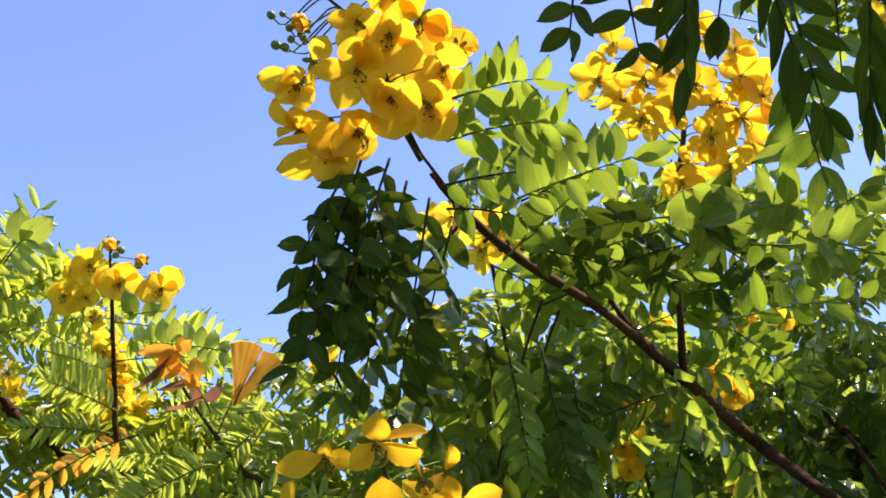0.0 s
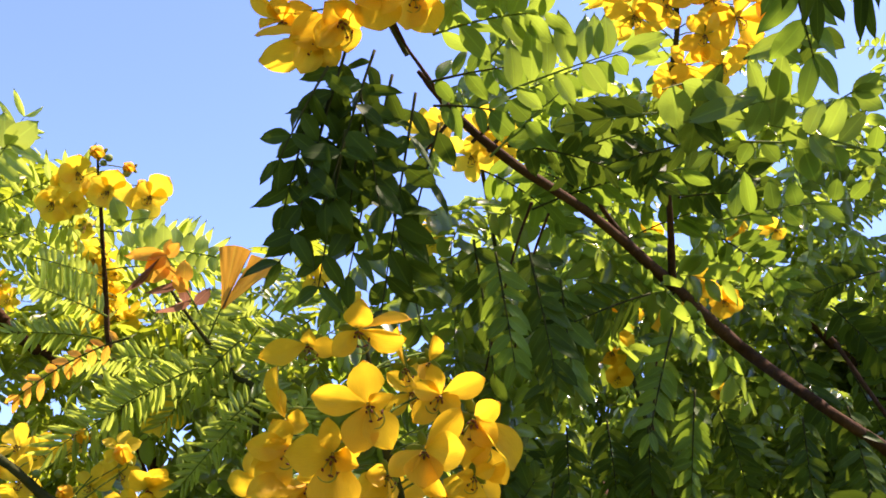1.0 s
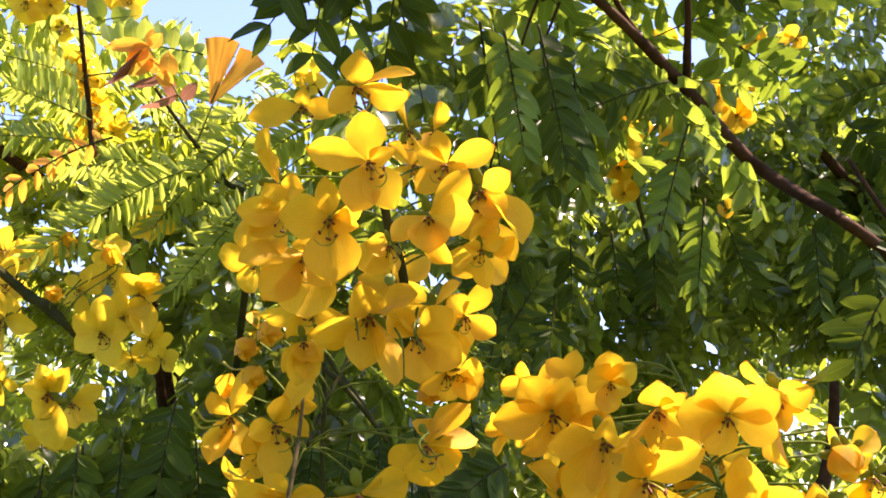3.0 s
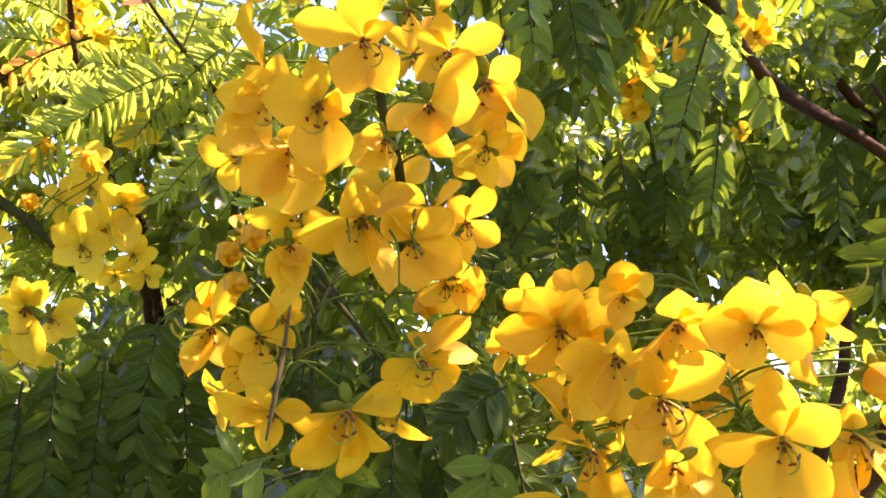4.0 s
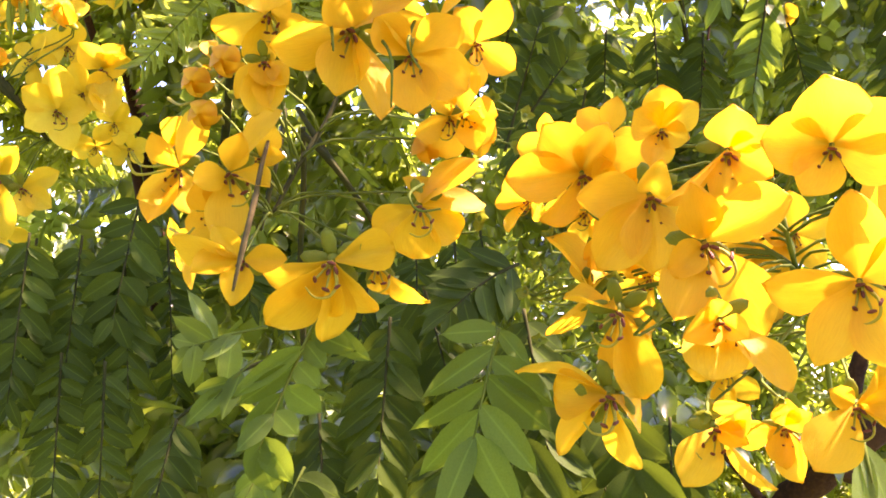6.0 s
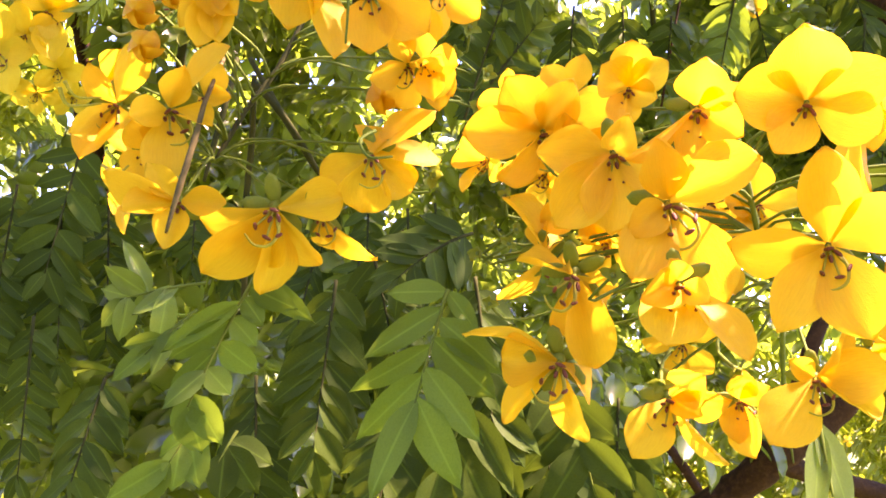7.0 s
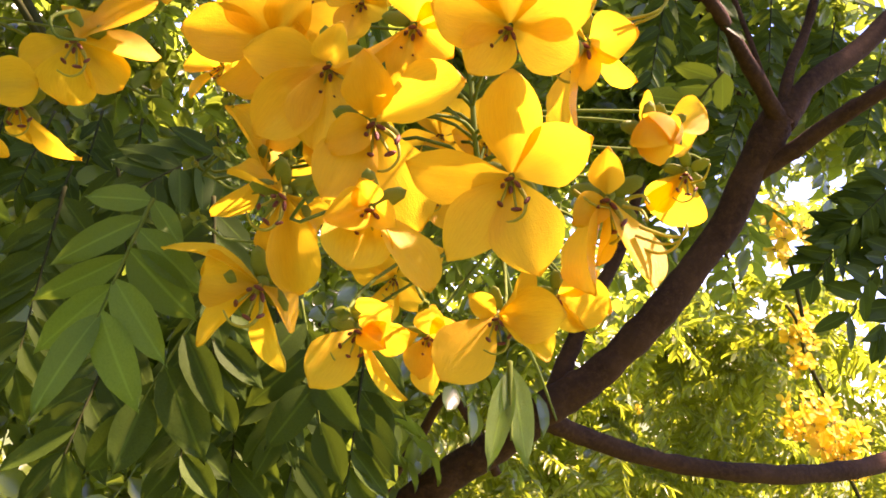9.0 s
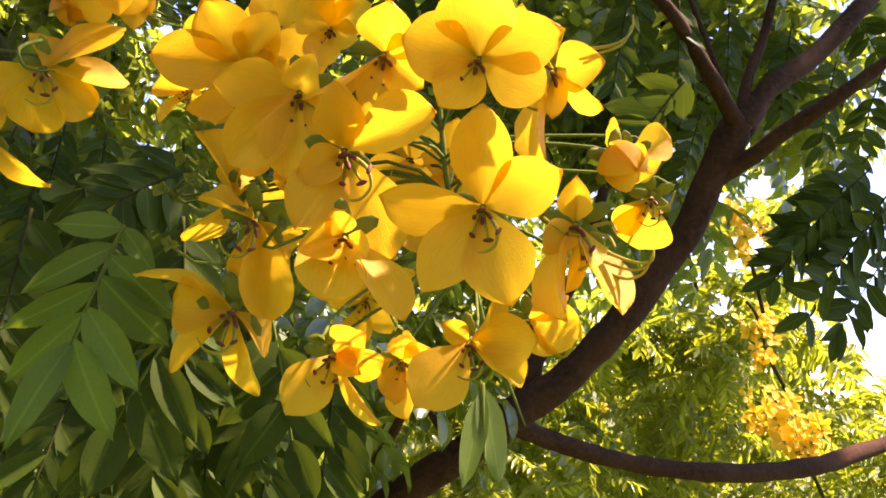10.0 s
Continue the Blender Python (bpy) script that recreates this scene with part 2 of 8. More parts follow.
def stamen_tips():
    """Where the anthers of a flower stand: a short upper clump and three long lower ones."""
    short = [(0.05 + 0.05 * math.cos(k * 1.6), 0.07 * math.sin(k * 1.6), 0.17 + 0.03 * (k % 2)) for k in range(4)]
    return short + [(0.22, -0.10, 0.24), (0.27, 0.05, 0.27), (0.20, 0.15, 0.23)]


def filament_mesh():
    bm = bmesh.new()
    for tip in stamen_tips():
        tip = Vector(tip)
        tube([(0, 0, 0.02), tip * 0.5 + Vector((0, 0, 0.03)), tip], [0.016, 0.014, 0.012], 5, 2, bm=bm)
    return mesh_of("filament", bm)


def anther_mesh():
    bm = bmesh.new()
    for k, tip in enumerate(stamen_tips()):
        turn = Matrix.Rotation(k * 0.9, 3, "Z") @ Matrix.Rotation(radians(30 + 14 * (k % 3)), 3, "Y")
        ball(bm, tip, (0.026, 0.023, 0.062), turn, 6, 5)
    return mesh_of("anther", smooth(bm))


def style_mesh():
    return mesh_of("style", tube([(0.02, 0, 0.02), (0.16, 0.13, 0.20), (0.32, 0.11, 0.29), (0.38, -0.03, 0.31), (0.32, -0.16, 0.30)], [0.016, 0.018, 0.016, 0.013, 0.008], 6, 4))


CALYX, FILAMENTS, ANTHERS, STYLE = calyx_mesh(), filament_mesh(), anther_mesh(), style_mesh()
SEPAL_BLADE = mesh_of("sepal", blade(1.0, 0.36, lambda s: max(0.0, math.sin(math.pi * (0.06 + 0.94 * s) ** 0.8)) ** 0.6, lambda s, w: 0.18 * w * w + 0.12 * s * s, 6, 4, 21, 0.05))
BUD = mesh_of("bud", smooth(ball(bmesh.new(), (0, 0, 0.0), (1, 1, 1.12), None, 12, 9)))


def overlap_mesh():
    """A closed bud: five cupped petals wrapped over one another, each edge proud of the next."""
    bm = bmesh.new()
    for k in range(5):
        grid = []
        for i in range(8):
            s = i / 7
            row = []
            for j in range(7):
                w = j / 6
                polar = math.pi * (0.97 - 0.93 * s)
                a = k * 1.257 + (2.3 * w + 0.9 * s) * (1 - 0.25 * s)
                r = 0.80 + 0.27 * w * w + 0.05 * math.sin(3 * s + k) + 0.06 * noise.noise((k * 3.1, s * 2, w * 2))
                row.append(bm.verts.new((r * math.sin(polar) * math.cos(a), r * math.sin(polar) * math.sin(a), 1.28 * r * math.cos(polar) + 0.08 * math.sin(k * 2.1) * s)))
            grid.append(row)
        for i in range(7):
            for j in range(6):
                bm.faces.new((grid[i][j], grid[i + 1][j], grid[i + 1][j + 1], grid[i][j + 1]))
    ball(bm, (0, 0, 0), (0.74, 0.74, 0.95), None, 10, 7)
    return mesh_of("bud", smooth(bm))


BUD_WRAPPED = overlap_mesh()


def to_world(az, el):
    """A way from degrees clockwise of +y and above the level."""
    a, e = radians(az), radians(el)
    return Vector((math.sin(a) * math.cos(e), math.cos(a) * math.cos(e), math.sin(e)))


def cluster(label, stem, group="flower clusters", material=None, lit_tint=False):
    """A flower cluster on its stem; stem: rows of x, y, z, radius from the foot to the tip."""
    c = tagged(new("flower_cluster"), label, "flowers", group)
    c.location = stem[0][:3]
    o = Vector(stem[0][:3])
    part("stem", tube([Vector(p[:3]) - o for p in stem], [p[3] for p in stem], 7, 5, 0.15), material or DARK_STEM, c, "thin green flower stem")
    # whether the petals take the tint that stands for full sun
    c["lit_tint"] = lit_tint
    c["stem"] = [v for p in stem for v in p[:3]]
    return c


def stalk(c, at, way, r):
    """The thin stalk from a flower's or bud's back to the nearest point of the stem."""
    o = c.location
    flat = list(c["stem"])
    pts = [Vector(flat[i:i + 3]) for i in range(0, len(flat), 3)]
    fine = [a.lerp(b, k / 8) for a, b in zip(pts, pts[1:]) for k in range(9)]
    foot = min(fine, key=lambda p: (p - at).length + 0.5 * max(0.0, p.z - at.z))
    reach = (foot - at).length
    part("stalk", tube([at - o, at - way * 0.4 * reach - o, foot.lerp(at, 0.25) + Vector((0, 0, 0.1 * reach)) - o, foot - o], [r, r, r * 1.1, r * 1.2], 5, 3), GREEN_STEM, c)


def flower(c, x, y, z, az, el, roll, size, opened=0.0, petals=()):
    """One open flower of a cluster. size: a petal's length; roll: degrees of its top petal; opened: degrees by which it closes;
    petals: degrees, relative length and width, lift and twist of each petal where they are unequal."""
    at, way = Vector((x, y, z)), to_world(az, el)
    rng = random.Random(round(x * 7919) + round(z * 104729) + round(roll * 31))
    up = Vector((0, 0, 1)) if abs(way.z) < 0.92 else Vector((0, 1, 0))
    side = up.cross(way).normalized()
    turn = frame_of(way, side) @ Matrix.Rotation(radians(roll), 3, "Z")
    stalk(c, at, way, 0.0007)
    f = place("flower", CALYX, SEPAL, c, Matrix.Translation(at - c.location) @ turn.to_4x4() @ Matrix.Scale(size, 4))
    if not petals:
        petals = [(72 * j + rng.uniform(-12, 12), rng.uniform(0.84, 1.1), rng.uniform(0.84, 1.12), opened + rng.uniform(-22, 26), rng.uniform(-24, 24)) for j in range(5)]
    for k, (turned, long, wide, lift, twist) in enumerate(petals):
        m = Matrix.Rotation(radians(turned), 4, "Z") @ Matrix.Translation((0.03, 0, 0.012 * (k % 2))) @ Matrix.Rotation(radians(-lift), 4, "Y")
        m = m @ Matrix.Rotation(radians(twist), 4, "X") @ Matrix.Diagonal((long, long * wide, rng.uniform(0.6, 1.3), 1))
        place("petal", (LIT_PETALS if c["lit_tint"] else PETALS)[rng.randrange(7)], PETAL_LIT if c["lit_tint"] else PETAL, f, m)
    low = Matrix.Rotation(radians(270 - roll + rng.uniform(-40, 40)), 4, "Z")
    place("filament", FILAMENTS, FILAMENT, f, low)
    place("anther", ANTHERS, ANTHER, f, low)
    place("style", STYLE, FILAMENT, f, low)


def bud(c, x, y, z, az, el, r, ripe=True):
    at, way = Vector((x, y, z)), to_world(az, el)
    stalk(c, at, way, 0.0008)
    m = Matrix.Translation(at - c.location) @ frame_of(way, (0.3, 0.1, 1)).to_4x4() @ Matrix.Scale(r, 4)
    if ripe:
        b = place("bud", BUD_WRAPPED, PETAL, c, m, "closed yellow bud")
        place("calyx", CALYX, SEPAL, b, Matrix.Translation((0, 0, -0.80)) @ Matrix.Diagonal((3.4, 3.4, 5.0, 1)))
    else:
        place("bud", BUD, BUD_GREEN, c, m, "small round green bud")


def spent(c, x, y, z, az, el, r):
    """The green sepals left of a flower that has dropped its petals."""
    at, way = Vector((x, y, z)), to_world(az, el)
    stalk(c, at, way, 0.0008)
    rng = random.Random(round(x * 7919) + round(z * 104729))
    m = Matrix.Translation(at - c.location) @ frame_of(way, (0.3, 0.1, 1)).to_4x4() @ Matrix.Scale(r, 4)
    s = place("spent_flower", BUD, SEPAL, c, m @ Matrix.Scale(0.22, 4), "green sepals without petals")
    for k in range(4):
        turn = Matrix.Rotation(k * 1.6 + rng.uniform(-0.3, 0.3), 4, "Z") @ Matrix.Rotation(radians(rng.uniform(-55, 5)), 4, "Y")
        place("sepal", SEPAL_BLADE, SEPAL, s, turn @ Matrix.Scale(4.2 * rng.uniform(0.8, 1.1), 4))


def strand(c, points, radii, material=None):
    """A long, curved stamen that stands out of a flower."""
    part("stamen", tube([Vector(p) - c.location for p in points], radii, 6, 5), material or FILAMENT, c)


# ---- leaves ----
def leaflet_profile(s):
    """Half-width of a leaflet: a blunt base, widest before the middle, a pointed tip."""
    return (0.16 + 0.84 * math.sin(0.5 * math.pi * min(1.0, s / 0.40)) ** 0.75) * max(0.0, 1 - (max(0.0, s - 0.36) / 0.64) ** 2.1) ** 0.76


def leaflet_mesh(k):
    fold, bend, half = ((0.05, 0.10, 0.215), (0.03, 0.20, 0.225), (0.08, 0.02, 0.20), (0.05, 0.26, 0.215))[k]
    return mesh_of("leaflet", blade(1.0, half, leaflet_profile, lambda s, w: fold * abs(w) * leaflet_profile(s) - bend * s * s, 7, 4, k + 11, 0.05))


LEAFLETS = {}


def leaflets_of(material):
    """The four leaflet shapes in one material."""
    if material.name not in LEAFLETS:
        LEAFLETS[material.name] = [leaflet_mesh(k) for k in range(4)]
        for me in LEAFLETS[material.name]:
            me.materials.append(material)
    return LEAFLETS[material.name]


def leaf_line(base, tip, sag):
    a, b = Vector(base), Vector(tip)
    mid = a.lerp(b, 0.5) + Vector((0, 0, sag * (b - a).length))
    return lambda s: a * (1 - s) ** 2 + mid * 2 * s * (1 - s) + b * s * s


def leaflets_along(base, tip, normal, pairs, size, sag, rng, lift=28.0, droop=12.0, wild=1.0):
    """Poses of the leaflets of a feathered leaf."""
    line, n, out = leaf_line(base, tip, sag), Vector(normal).normalized(), []
    for i in range(pairs):
        s = 0.10 + 0.88 * i / max(1, pairs - 1)
        p, t = line(s), (line(min(1, s + 0.02)) - line(s - 0.02)).normalized()
        nn = (n - t * n.dot(t)).normalized()
        grow = size * (0.72 + 0.5 * math.sin(math.pi * (0.15 + 0.72 * s)) * 0.62)
        for k in (-1, 1):
            if rng.random() < 0.04:
                continue
            a = radians(lift + 26 * max(0, s - 0.75) / 0.25 + wild * rng.uniform(-15, 15))
            d = radians(droop + wild * rng.uniform(-24, 24))
            way = t.cross(nn) * k * math.cos(a) + t * math.sin(a)
            way = (way * math.cos(d) - nn * math.sin(d) - Vector((0, 0, 0.12))).normalized()
            z = nn * math.cos(d) + t.cross(nn) * k * math.sin(d) + Vector((rng.uniform(-0.38, 0.38), rng.uniform(-0.38, 0.38), rng.uniform(-0.38, 0.38))) * wild
            z = (z - way * z.dot(way)).normalized()
            turn = Matrix((way, z.cross(way), z)).transposed()
            out.append(Matrix.Translation(p + t * rng.uniform(-1, 1) * size * 0.09) @ turn.to_4x4() @ Matrix.Diagonal((grow * rng.uniform(0.8, 1.14), grow * rng.uniform(0.82, 1.15), grow * rng.uniform(0.4, 1.9), 1)))
    return out


def frond(base, tip, normal, pairs, size, material, sag=0.10, droop=12.0, lift=28.0, slim=1.0, wild=0.7, label="green feathered leaf with paired oval leaflets", group="feathered leaves"):
    """One feathered leaf as a thing, with each of its leaflets."""
    rng = random.Random(round(base[0] * 7919) + round(tip[2] * 104729))
    o = Vector(base)
    e = tagged(new("compound_leaf"), label, "leaf", group)
    e.location = o
    line = leaf_line(base, tip, sag)
    length = (Vector(tip) - o).length
    part("leaf_stalk", tube([line(k / 5) - o for k in range(6)], [0.0013 - 0.00017 * k for k in range(6)], 6, 3), GREEN_STEM if material in (LEAF_SUNLIT, LEAF_FINE) else DARK_STEM, e)
    for m in leaflets_along(base, tip, normal, pairs, size, sag, rng, lift, droop, wild):
        place("leaflet", leaflets_of(material)[rng.randrange(4)], None, e, Matrix.Translation(-o) @ m @ Matrix.Diagonal((1, slim, 1, 1)))
    return e


def spray(base, tip, az, el, material, label, leaflets):
    """One feathered leaf with its own leaflets: place along the stalk, degrees, length, relative width, lift and twist of each."""
    a, b, way = Vector(base), Vector(tip), to_world(az, el)
    rng = random.Random(round(a.x * 7919) + round(b.z * 104729))
    turn = frame_of(way, Vector((0, 0, 1)).cross(way))
    e = tagged(new("compound_leaf"), label, "leaf", "feathered leaves")
    e.location = a
    line = leaf_line(Vector(), b - a, 0.04)
    part("leaf_stalk", tube([line(k / 5) for k in range(6)], [0.0011 - 0.00014 * k for k in range(6)], 6, 3), GREEN_STEM, e)
    for s, turned, long, wide, lift, twist in leaflets:
        m = Matrix.Rotation(radians(turned), 4, "Z") @ Matrix.Rotation(radians(-lift), 4, "Y") @ Matrix.Rotation(radians(twist), 4, "X")
        m = Matrix.Translation(line(s)) @ turn.to_4x4() @ m @ Matrix.Diagonal((long, long * wide, long * rng.uniform(0.6, 1.4), 1))
        place("leaflet", leaflets_of(material)[rng.randrange(4)], None, e, m)
    return e


def folded_leaf(base, tip, near, far, wide_near, wide_far):
    """A young leaf whose leaflets still lie on one another, as two pleated fans on a stalk."""
    o = Vector(base)
    e = tagged(new("compound_leaf"), "young orange leaf, still folded into two pleated fans", "leaf", "feathered leaves")
    e.location = o
    line = leaf_line(Vector(), Vector(tip) - o, 0.03)
    part("leaf_stalk", tube([line(k / 5) + Vector((0, -0.0015, 0)) for k in range(6)], [0.0010 - 0.00012 * k for k in range(6)], 6, 3), DRY_TWIG, e)
    for seed, (end, wide) in enumerate(((near, wide_near), (far, wide_far))):
        way = Vector(end) - o
        fan = blade(way.length, 0.5 * wide * way.length, lambda s: 0.10 + 0.90 * s ** 1.15, lambda s, w: s * (0.006 * math.cos(w * 13 + seed) - 0.05 * w * (1 - 2 * seed)), 8, 14, 40 + seed, 0.05)
        z = Vector((0.12 - 0.5 * seed, -1, -0.1))
        x = way.normalized()
        z = (z - x * z.dot(x)).normalized()
        place("leaflet", mesh_of("leaflet", fan), LEAF_YOUNG, e, Matrix((x, z.cross(x), z)).transposed().to_4x4())
    return e


# ---- foliage masses ----
def soup(name, material, chunks, label, category):
    """Joins (verts, faces) arrays into one object of kind stuff."""
    verts, faces, at = [], [], 0
    for v, f in chunks:
        verts.append(v)
        faces.append(f + at)
        at += len(v)
    v, f = np.concatenate(verts), np.concatenate(faces)
    me = bpy.data.meshes.new(name)
    me.vertices.add(len(v))
    me.vertices.foreach_set("co", v.astype(np.float32).ravel())
    me.loops.add(f.size)
    me.loops.foreach_set("vertex_index", f.astype(np.int32).ravel())
    me.polygons.add(len(f))
    me.polygons.foreach_set("loop_start", np.arange(0, f.size, 4, dtype=np.int32))
    me.polygons.foreach_set("use_smooth", np.ones(len(f), dtype=bool))
    me.update(calc_edges=True)
    me.materials.append(material)
    return tagged(new(name, me), label, category, "", "stuff")


def low_leaflet(k):
    bm = blade(1.0, 0.22 + 0.012 * k, leaflet_profile, lambda s, w: 0.1 * abs(w) - (0.06 + 0.07 * k) * s * s, 4, 2, k + 31, 0.05)
    bm.verts.index_update()
    v = np.array([p.co for p in bm.verts])
    f = np.array([[q.index for q in face.verts] for face in bm.faces])
    bm.free()
    return v, f


LOW = [low_leaflet(k) for k in range(4)]


def sprig(k, pairs, size=0.24, slim=1.0):
    """A ready feathered leaf, 1 long, along x with its face up, as arrays."""
    rng = random.Random(500 + k)
    vs, fs, at = [], [], 0
    for m in leaflets_along((0, 0, 0), (1, 0, -0.12 - 0.05 * (k % 4)), (0, 0, 1), pairs, size, 0.10, rng, 26, 14):
        v, f = LOW[rng.randrange(4)]
        mm = np.array(m)
        vs.append((v * np.array((1, slim, 1))) @ mm[:3, :3].T + mm[:3, 3])
        fs.append(f + at)
        at += len(v)
    line = leaf_line((0, 0, 0), (1, 0, -0.12 - 0.05 * (k % 4)), 0.10)
    ring = np.array([[0, 0.006, 0], [0, -0.003, 0.005], [0, -0.003, -0.005]])
    stem = np.concatenate([ring * (1 - 0.1 * i) + np.array(line(i / 5)) for i in range(6)])
    fs.append(np.array([[3 * i + a, 3 * i + (a + 1) % 3, 3 * i + 3 + (a + 1) % 3, 3 * i + 3 + a] for i in range(5) for a in range(3)]) + at)
    vs.append(stem)
    return np.concatenate(vs), np.concatenate(fs)


SPRIGS = [sprig(k, 8 + k % 3) for k in range(8)]
SLIM_SPRIGS = [sprig(k, 13 + k % 3, 0.23, 0.62) for k in range(8)]


def foliage(centre, radii, count, length, material, seed, hang=-12.0, spread=28.0, label="dense green feathered tree foliage", name="foliage", sprigs=SPRIGS):
    """A mass of feathered leaves within an ellipsoid, springing from twigs inside it."""
    rng, chunks = random.Random(seed), []
    c, twigs = Vector(centre), max(4, count // 7)
    ends = []
    for _ in range(twigs):
        while True:
            p = Vector((rng.uniform(-1, 1), rng.uniform(-1, 1), rng.uniform(-1, 1)))
            if p.length < 1:
                break
        ends.append(Vector((p.x * radii[0], p.y * radii[1], p.z * radii[2])) + c)
    for i in range(count):
        p = ends[i % twigs] + Vector((rng.gauss(0, 0.025), rng.gauss(0, 0.025), rng.gauss(0, 0.03)))
        yaw = rng.uniform(0, 2 * math.pi)
        turn = Matrix.Rotation(yaw, 3, "Z") @ Matrix.Rotation(radians(-rng.gauss(hang, spread)), 3, "Y") @ Matrix.Rotation(radians(rng.gauss(0, 25)), 3, "X")
        s = length * rng.uniform(0.75, 1.2)
        v, f = sprigs[rng.randrange(8)]
        chunks.append((v @ (np.array(turn).T * s) + np.array(p), f))
    return soup(name, material, chunks, label, "foliage")


# ---- ground ----
bm = bmesh.new()
bmesh.ops.create_grid(bm, x_segments=60, y_segments=60, size=1500)
tagged(part("ground", bm, GROUND), "grassy ground under the trees", "ground", "", "structure")


# ---- the tree's wood ----
tree = tagged(new("tree"), "brown-barked flowering tree with spreading limbs", "tree")
part("trunk", tube([(0.288, 1.361, -0.05), (0.308, 1.351, 0.512), (0.338, 1.331, 0.93), (0.325, 1.279, 1.158), (0.323, 1.241, 1.296), (0.35, 1.22, 1.35), (0.396, 1.196, 1.397), (0.431, 1.172, 1.441), (0.478, 1.157, 1.49), (0.523, 1.14, 1.559), (0.568, 1.134, 1.641), (0.588, 1.123, 1.715), (0.605, 1.113, 1.773)], [0.0302, 0.0260, 0.0211, 0.0237, 0.0208, 0.0183, 0.0175, 0.0185, 0.0163, 0.0157, 0.0159, 0.0164, 0.0181], 16, 8, 0.2), BARK, tree, "rough brown trunk")
part("limb", tube([(0.433, 1.172, 1.432), (0.486, 1.184, 1.42), (0.571, 1.197, 1.408), (0.678, 1.206, 1.408), (0.793, 1.231, 1.419), (0.888, 1.26, 1.439), (1.123, 1.36, 1.499)], [0.0109, 0.0101, 0.0099, 0.0108, 0.0113, 0.0113, 0.0094], 14, 8, 0.18), BARK, tree)
part("limb", tube([(0.431, 1.172, 1.444), (0.449, 1.185, 1.489), (0.464, 1.185, 1.548), (0.493, 1.194, 1.621), (0.504, 1.195, 1.694)], [0.0078, 0.0097, 0.0080, 0.0068, 0.0055], 12, 6, 0.18), BARK, tree)
part("limb", tube([(0.609, 1.112, 1.761), (0.587, 1.1, 1.778), (0.523, 1.069, 1.818), (0.461, 1.038, 1.846), (0.425, 1.192, 1.969), (0.297, 1.018, 1.986), (0.193, 0.911, 2.02), (0.0926, 0.785, 2.018), (0.041, 0.759, 2.053), (0.01, 0.72, 2.07)], [0.0109, 0.0090, 0.0070, 0.0059, 0.0086, 0.0066, 0.0050, 0.0046, 0.0036, 0.0020], 12, 8, 0.18), BARK, tree)
# the last three points are added, unseen, to reach the shading foliage
part("limb", tube([(0.61, 1.113, 1.765), (0.616, 1.125, 1.823), (0.641, 1.146, 1.88), (0.656, 1.157, 1.952), (0.681, 1.19, 2.079), (1.08, 1.42, 2.48), (1.22, 1.4, 2.75), (1.38, 1.36, 2.95)], [0.0087, 0.0058, 0.0055, 0.0047, 0.0034, 0.0060, 0.0050, 0.0030], 10, 6, 0.18), BARK, tree)
part("limb", tube([(0.608, 1.113, 1.765), (0.639, 1.12, 1.819), (0.695, 1.135, 1.869), (0.735, 1.143, 1.916), (0.81, 1.169, 2.011), (0.89, 1.19, 2.141)], [0.0135, 0.0113, 0.0116, 0.0118, 0.0102, 0.0071], 12, 6, 0.18), BARK, tree)
part("limb", tube([(0.594, 1.122, 1.713), (0.614, 1.104, 1.734), (0.64, 1.074, 1.768), (0.668, 1.044, 1.8), (0.711, 1.019, 1.849)], [0.0097, 0.0091, 0.0085, 0.0077, 0.0051], 12, 6, 0.18), BARK, tree)
part("limb", tube([(0.605, 1.143, 1.812), (0.595, 1.164, 1.855), (0.582, 1.199, 1.92), (0.566, 1.227, 1.986)], [0.0018, 0.0032, 0.0033, 0.0030], 8, 5, 0.15), BARK, tree)
part("twig", tube([(0.298, 1.022, 1.985), (0.293, 0.996, 2.012), (0.288, 0.966, 2.048), (0.281, 0.933, 2.088)], [0.0052, 0.0045, 0.0038, 0.0025], 8, 5, 0.15), BARK, tree)
part("twig", tube([(0.288, 1.016, 1.996), (0.248, 0.983, 2.017), (0.219, 0.951, 2.034), (0.188, 0.906, 2.053), (0.16, 0.86, 2.076)], [0.0058, 0.0045, 0.0031, 0.0024, 0.0018], 8, 5, 0.15), BARK, tree)
part("twig", tube([(0.074, 0.776, 2.021), (0.099, 0.771, 2.051), (0.13, 0.776, 2.083), (0.158, 0.784, 2.111)], [0.0021, 0.0016, 0.0014, 0.0011], 6, 4), BARK, tree)
part("twig", tube([(0.059, 0.772, 2.028), (0.076, 0.756, 2.037), (0.083, 0.744, 2.039)], [0.0018, 0.0016, 0.0010], 6, 4), BARK, tree)
part("twig", tube([(0.037, 0.755, 2.039), (0.019, 0.757, 2.013), (0.004, 0.758, 1.99), (-0.003, 0.763, 1.959)], [0.0018, 0.0015, 0.0013, 0.0010], 6, 4), BARK, tree)
part("twig", tube([(0.121, 0.851, 2.007), (0.108, 0.879, 1.976), (0.094, 0.916, 1.929), (0.079, 0.971, 1.869)], [0.0017, 0.0014, 0.0014, 0.0012], 6, 4), BARK, tree)
part("twig", tube([(0.14, 0.875, 2.006), (0.128, 0.913, 1.978), (0.118, 0.945, 1.939), (0.111, 0.992, 1.893)], [0.0017, 0.0015, 0.0015, 0.0012], 6, 4), BARK, tree)
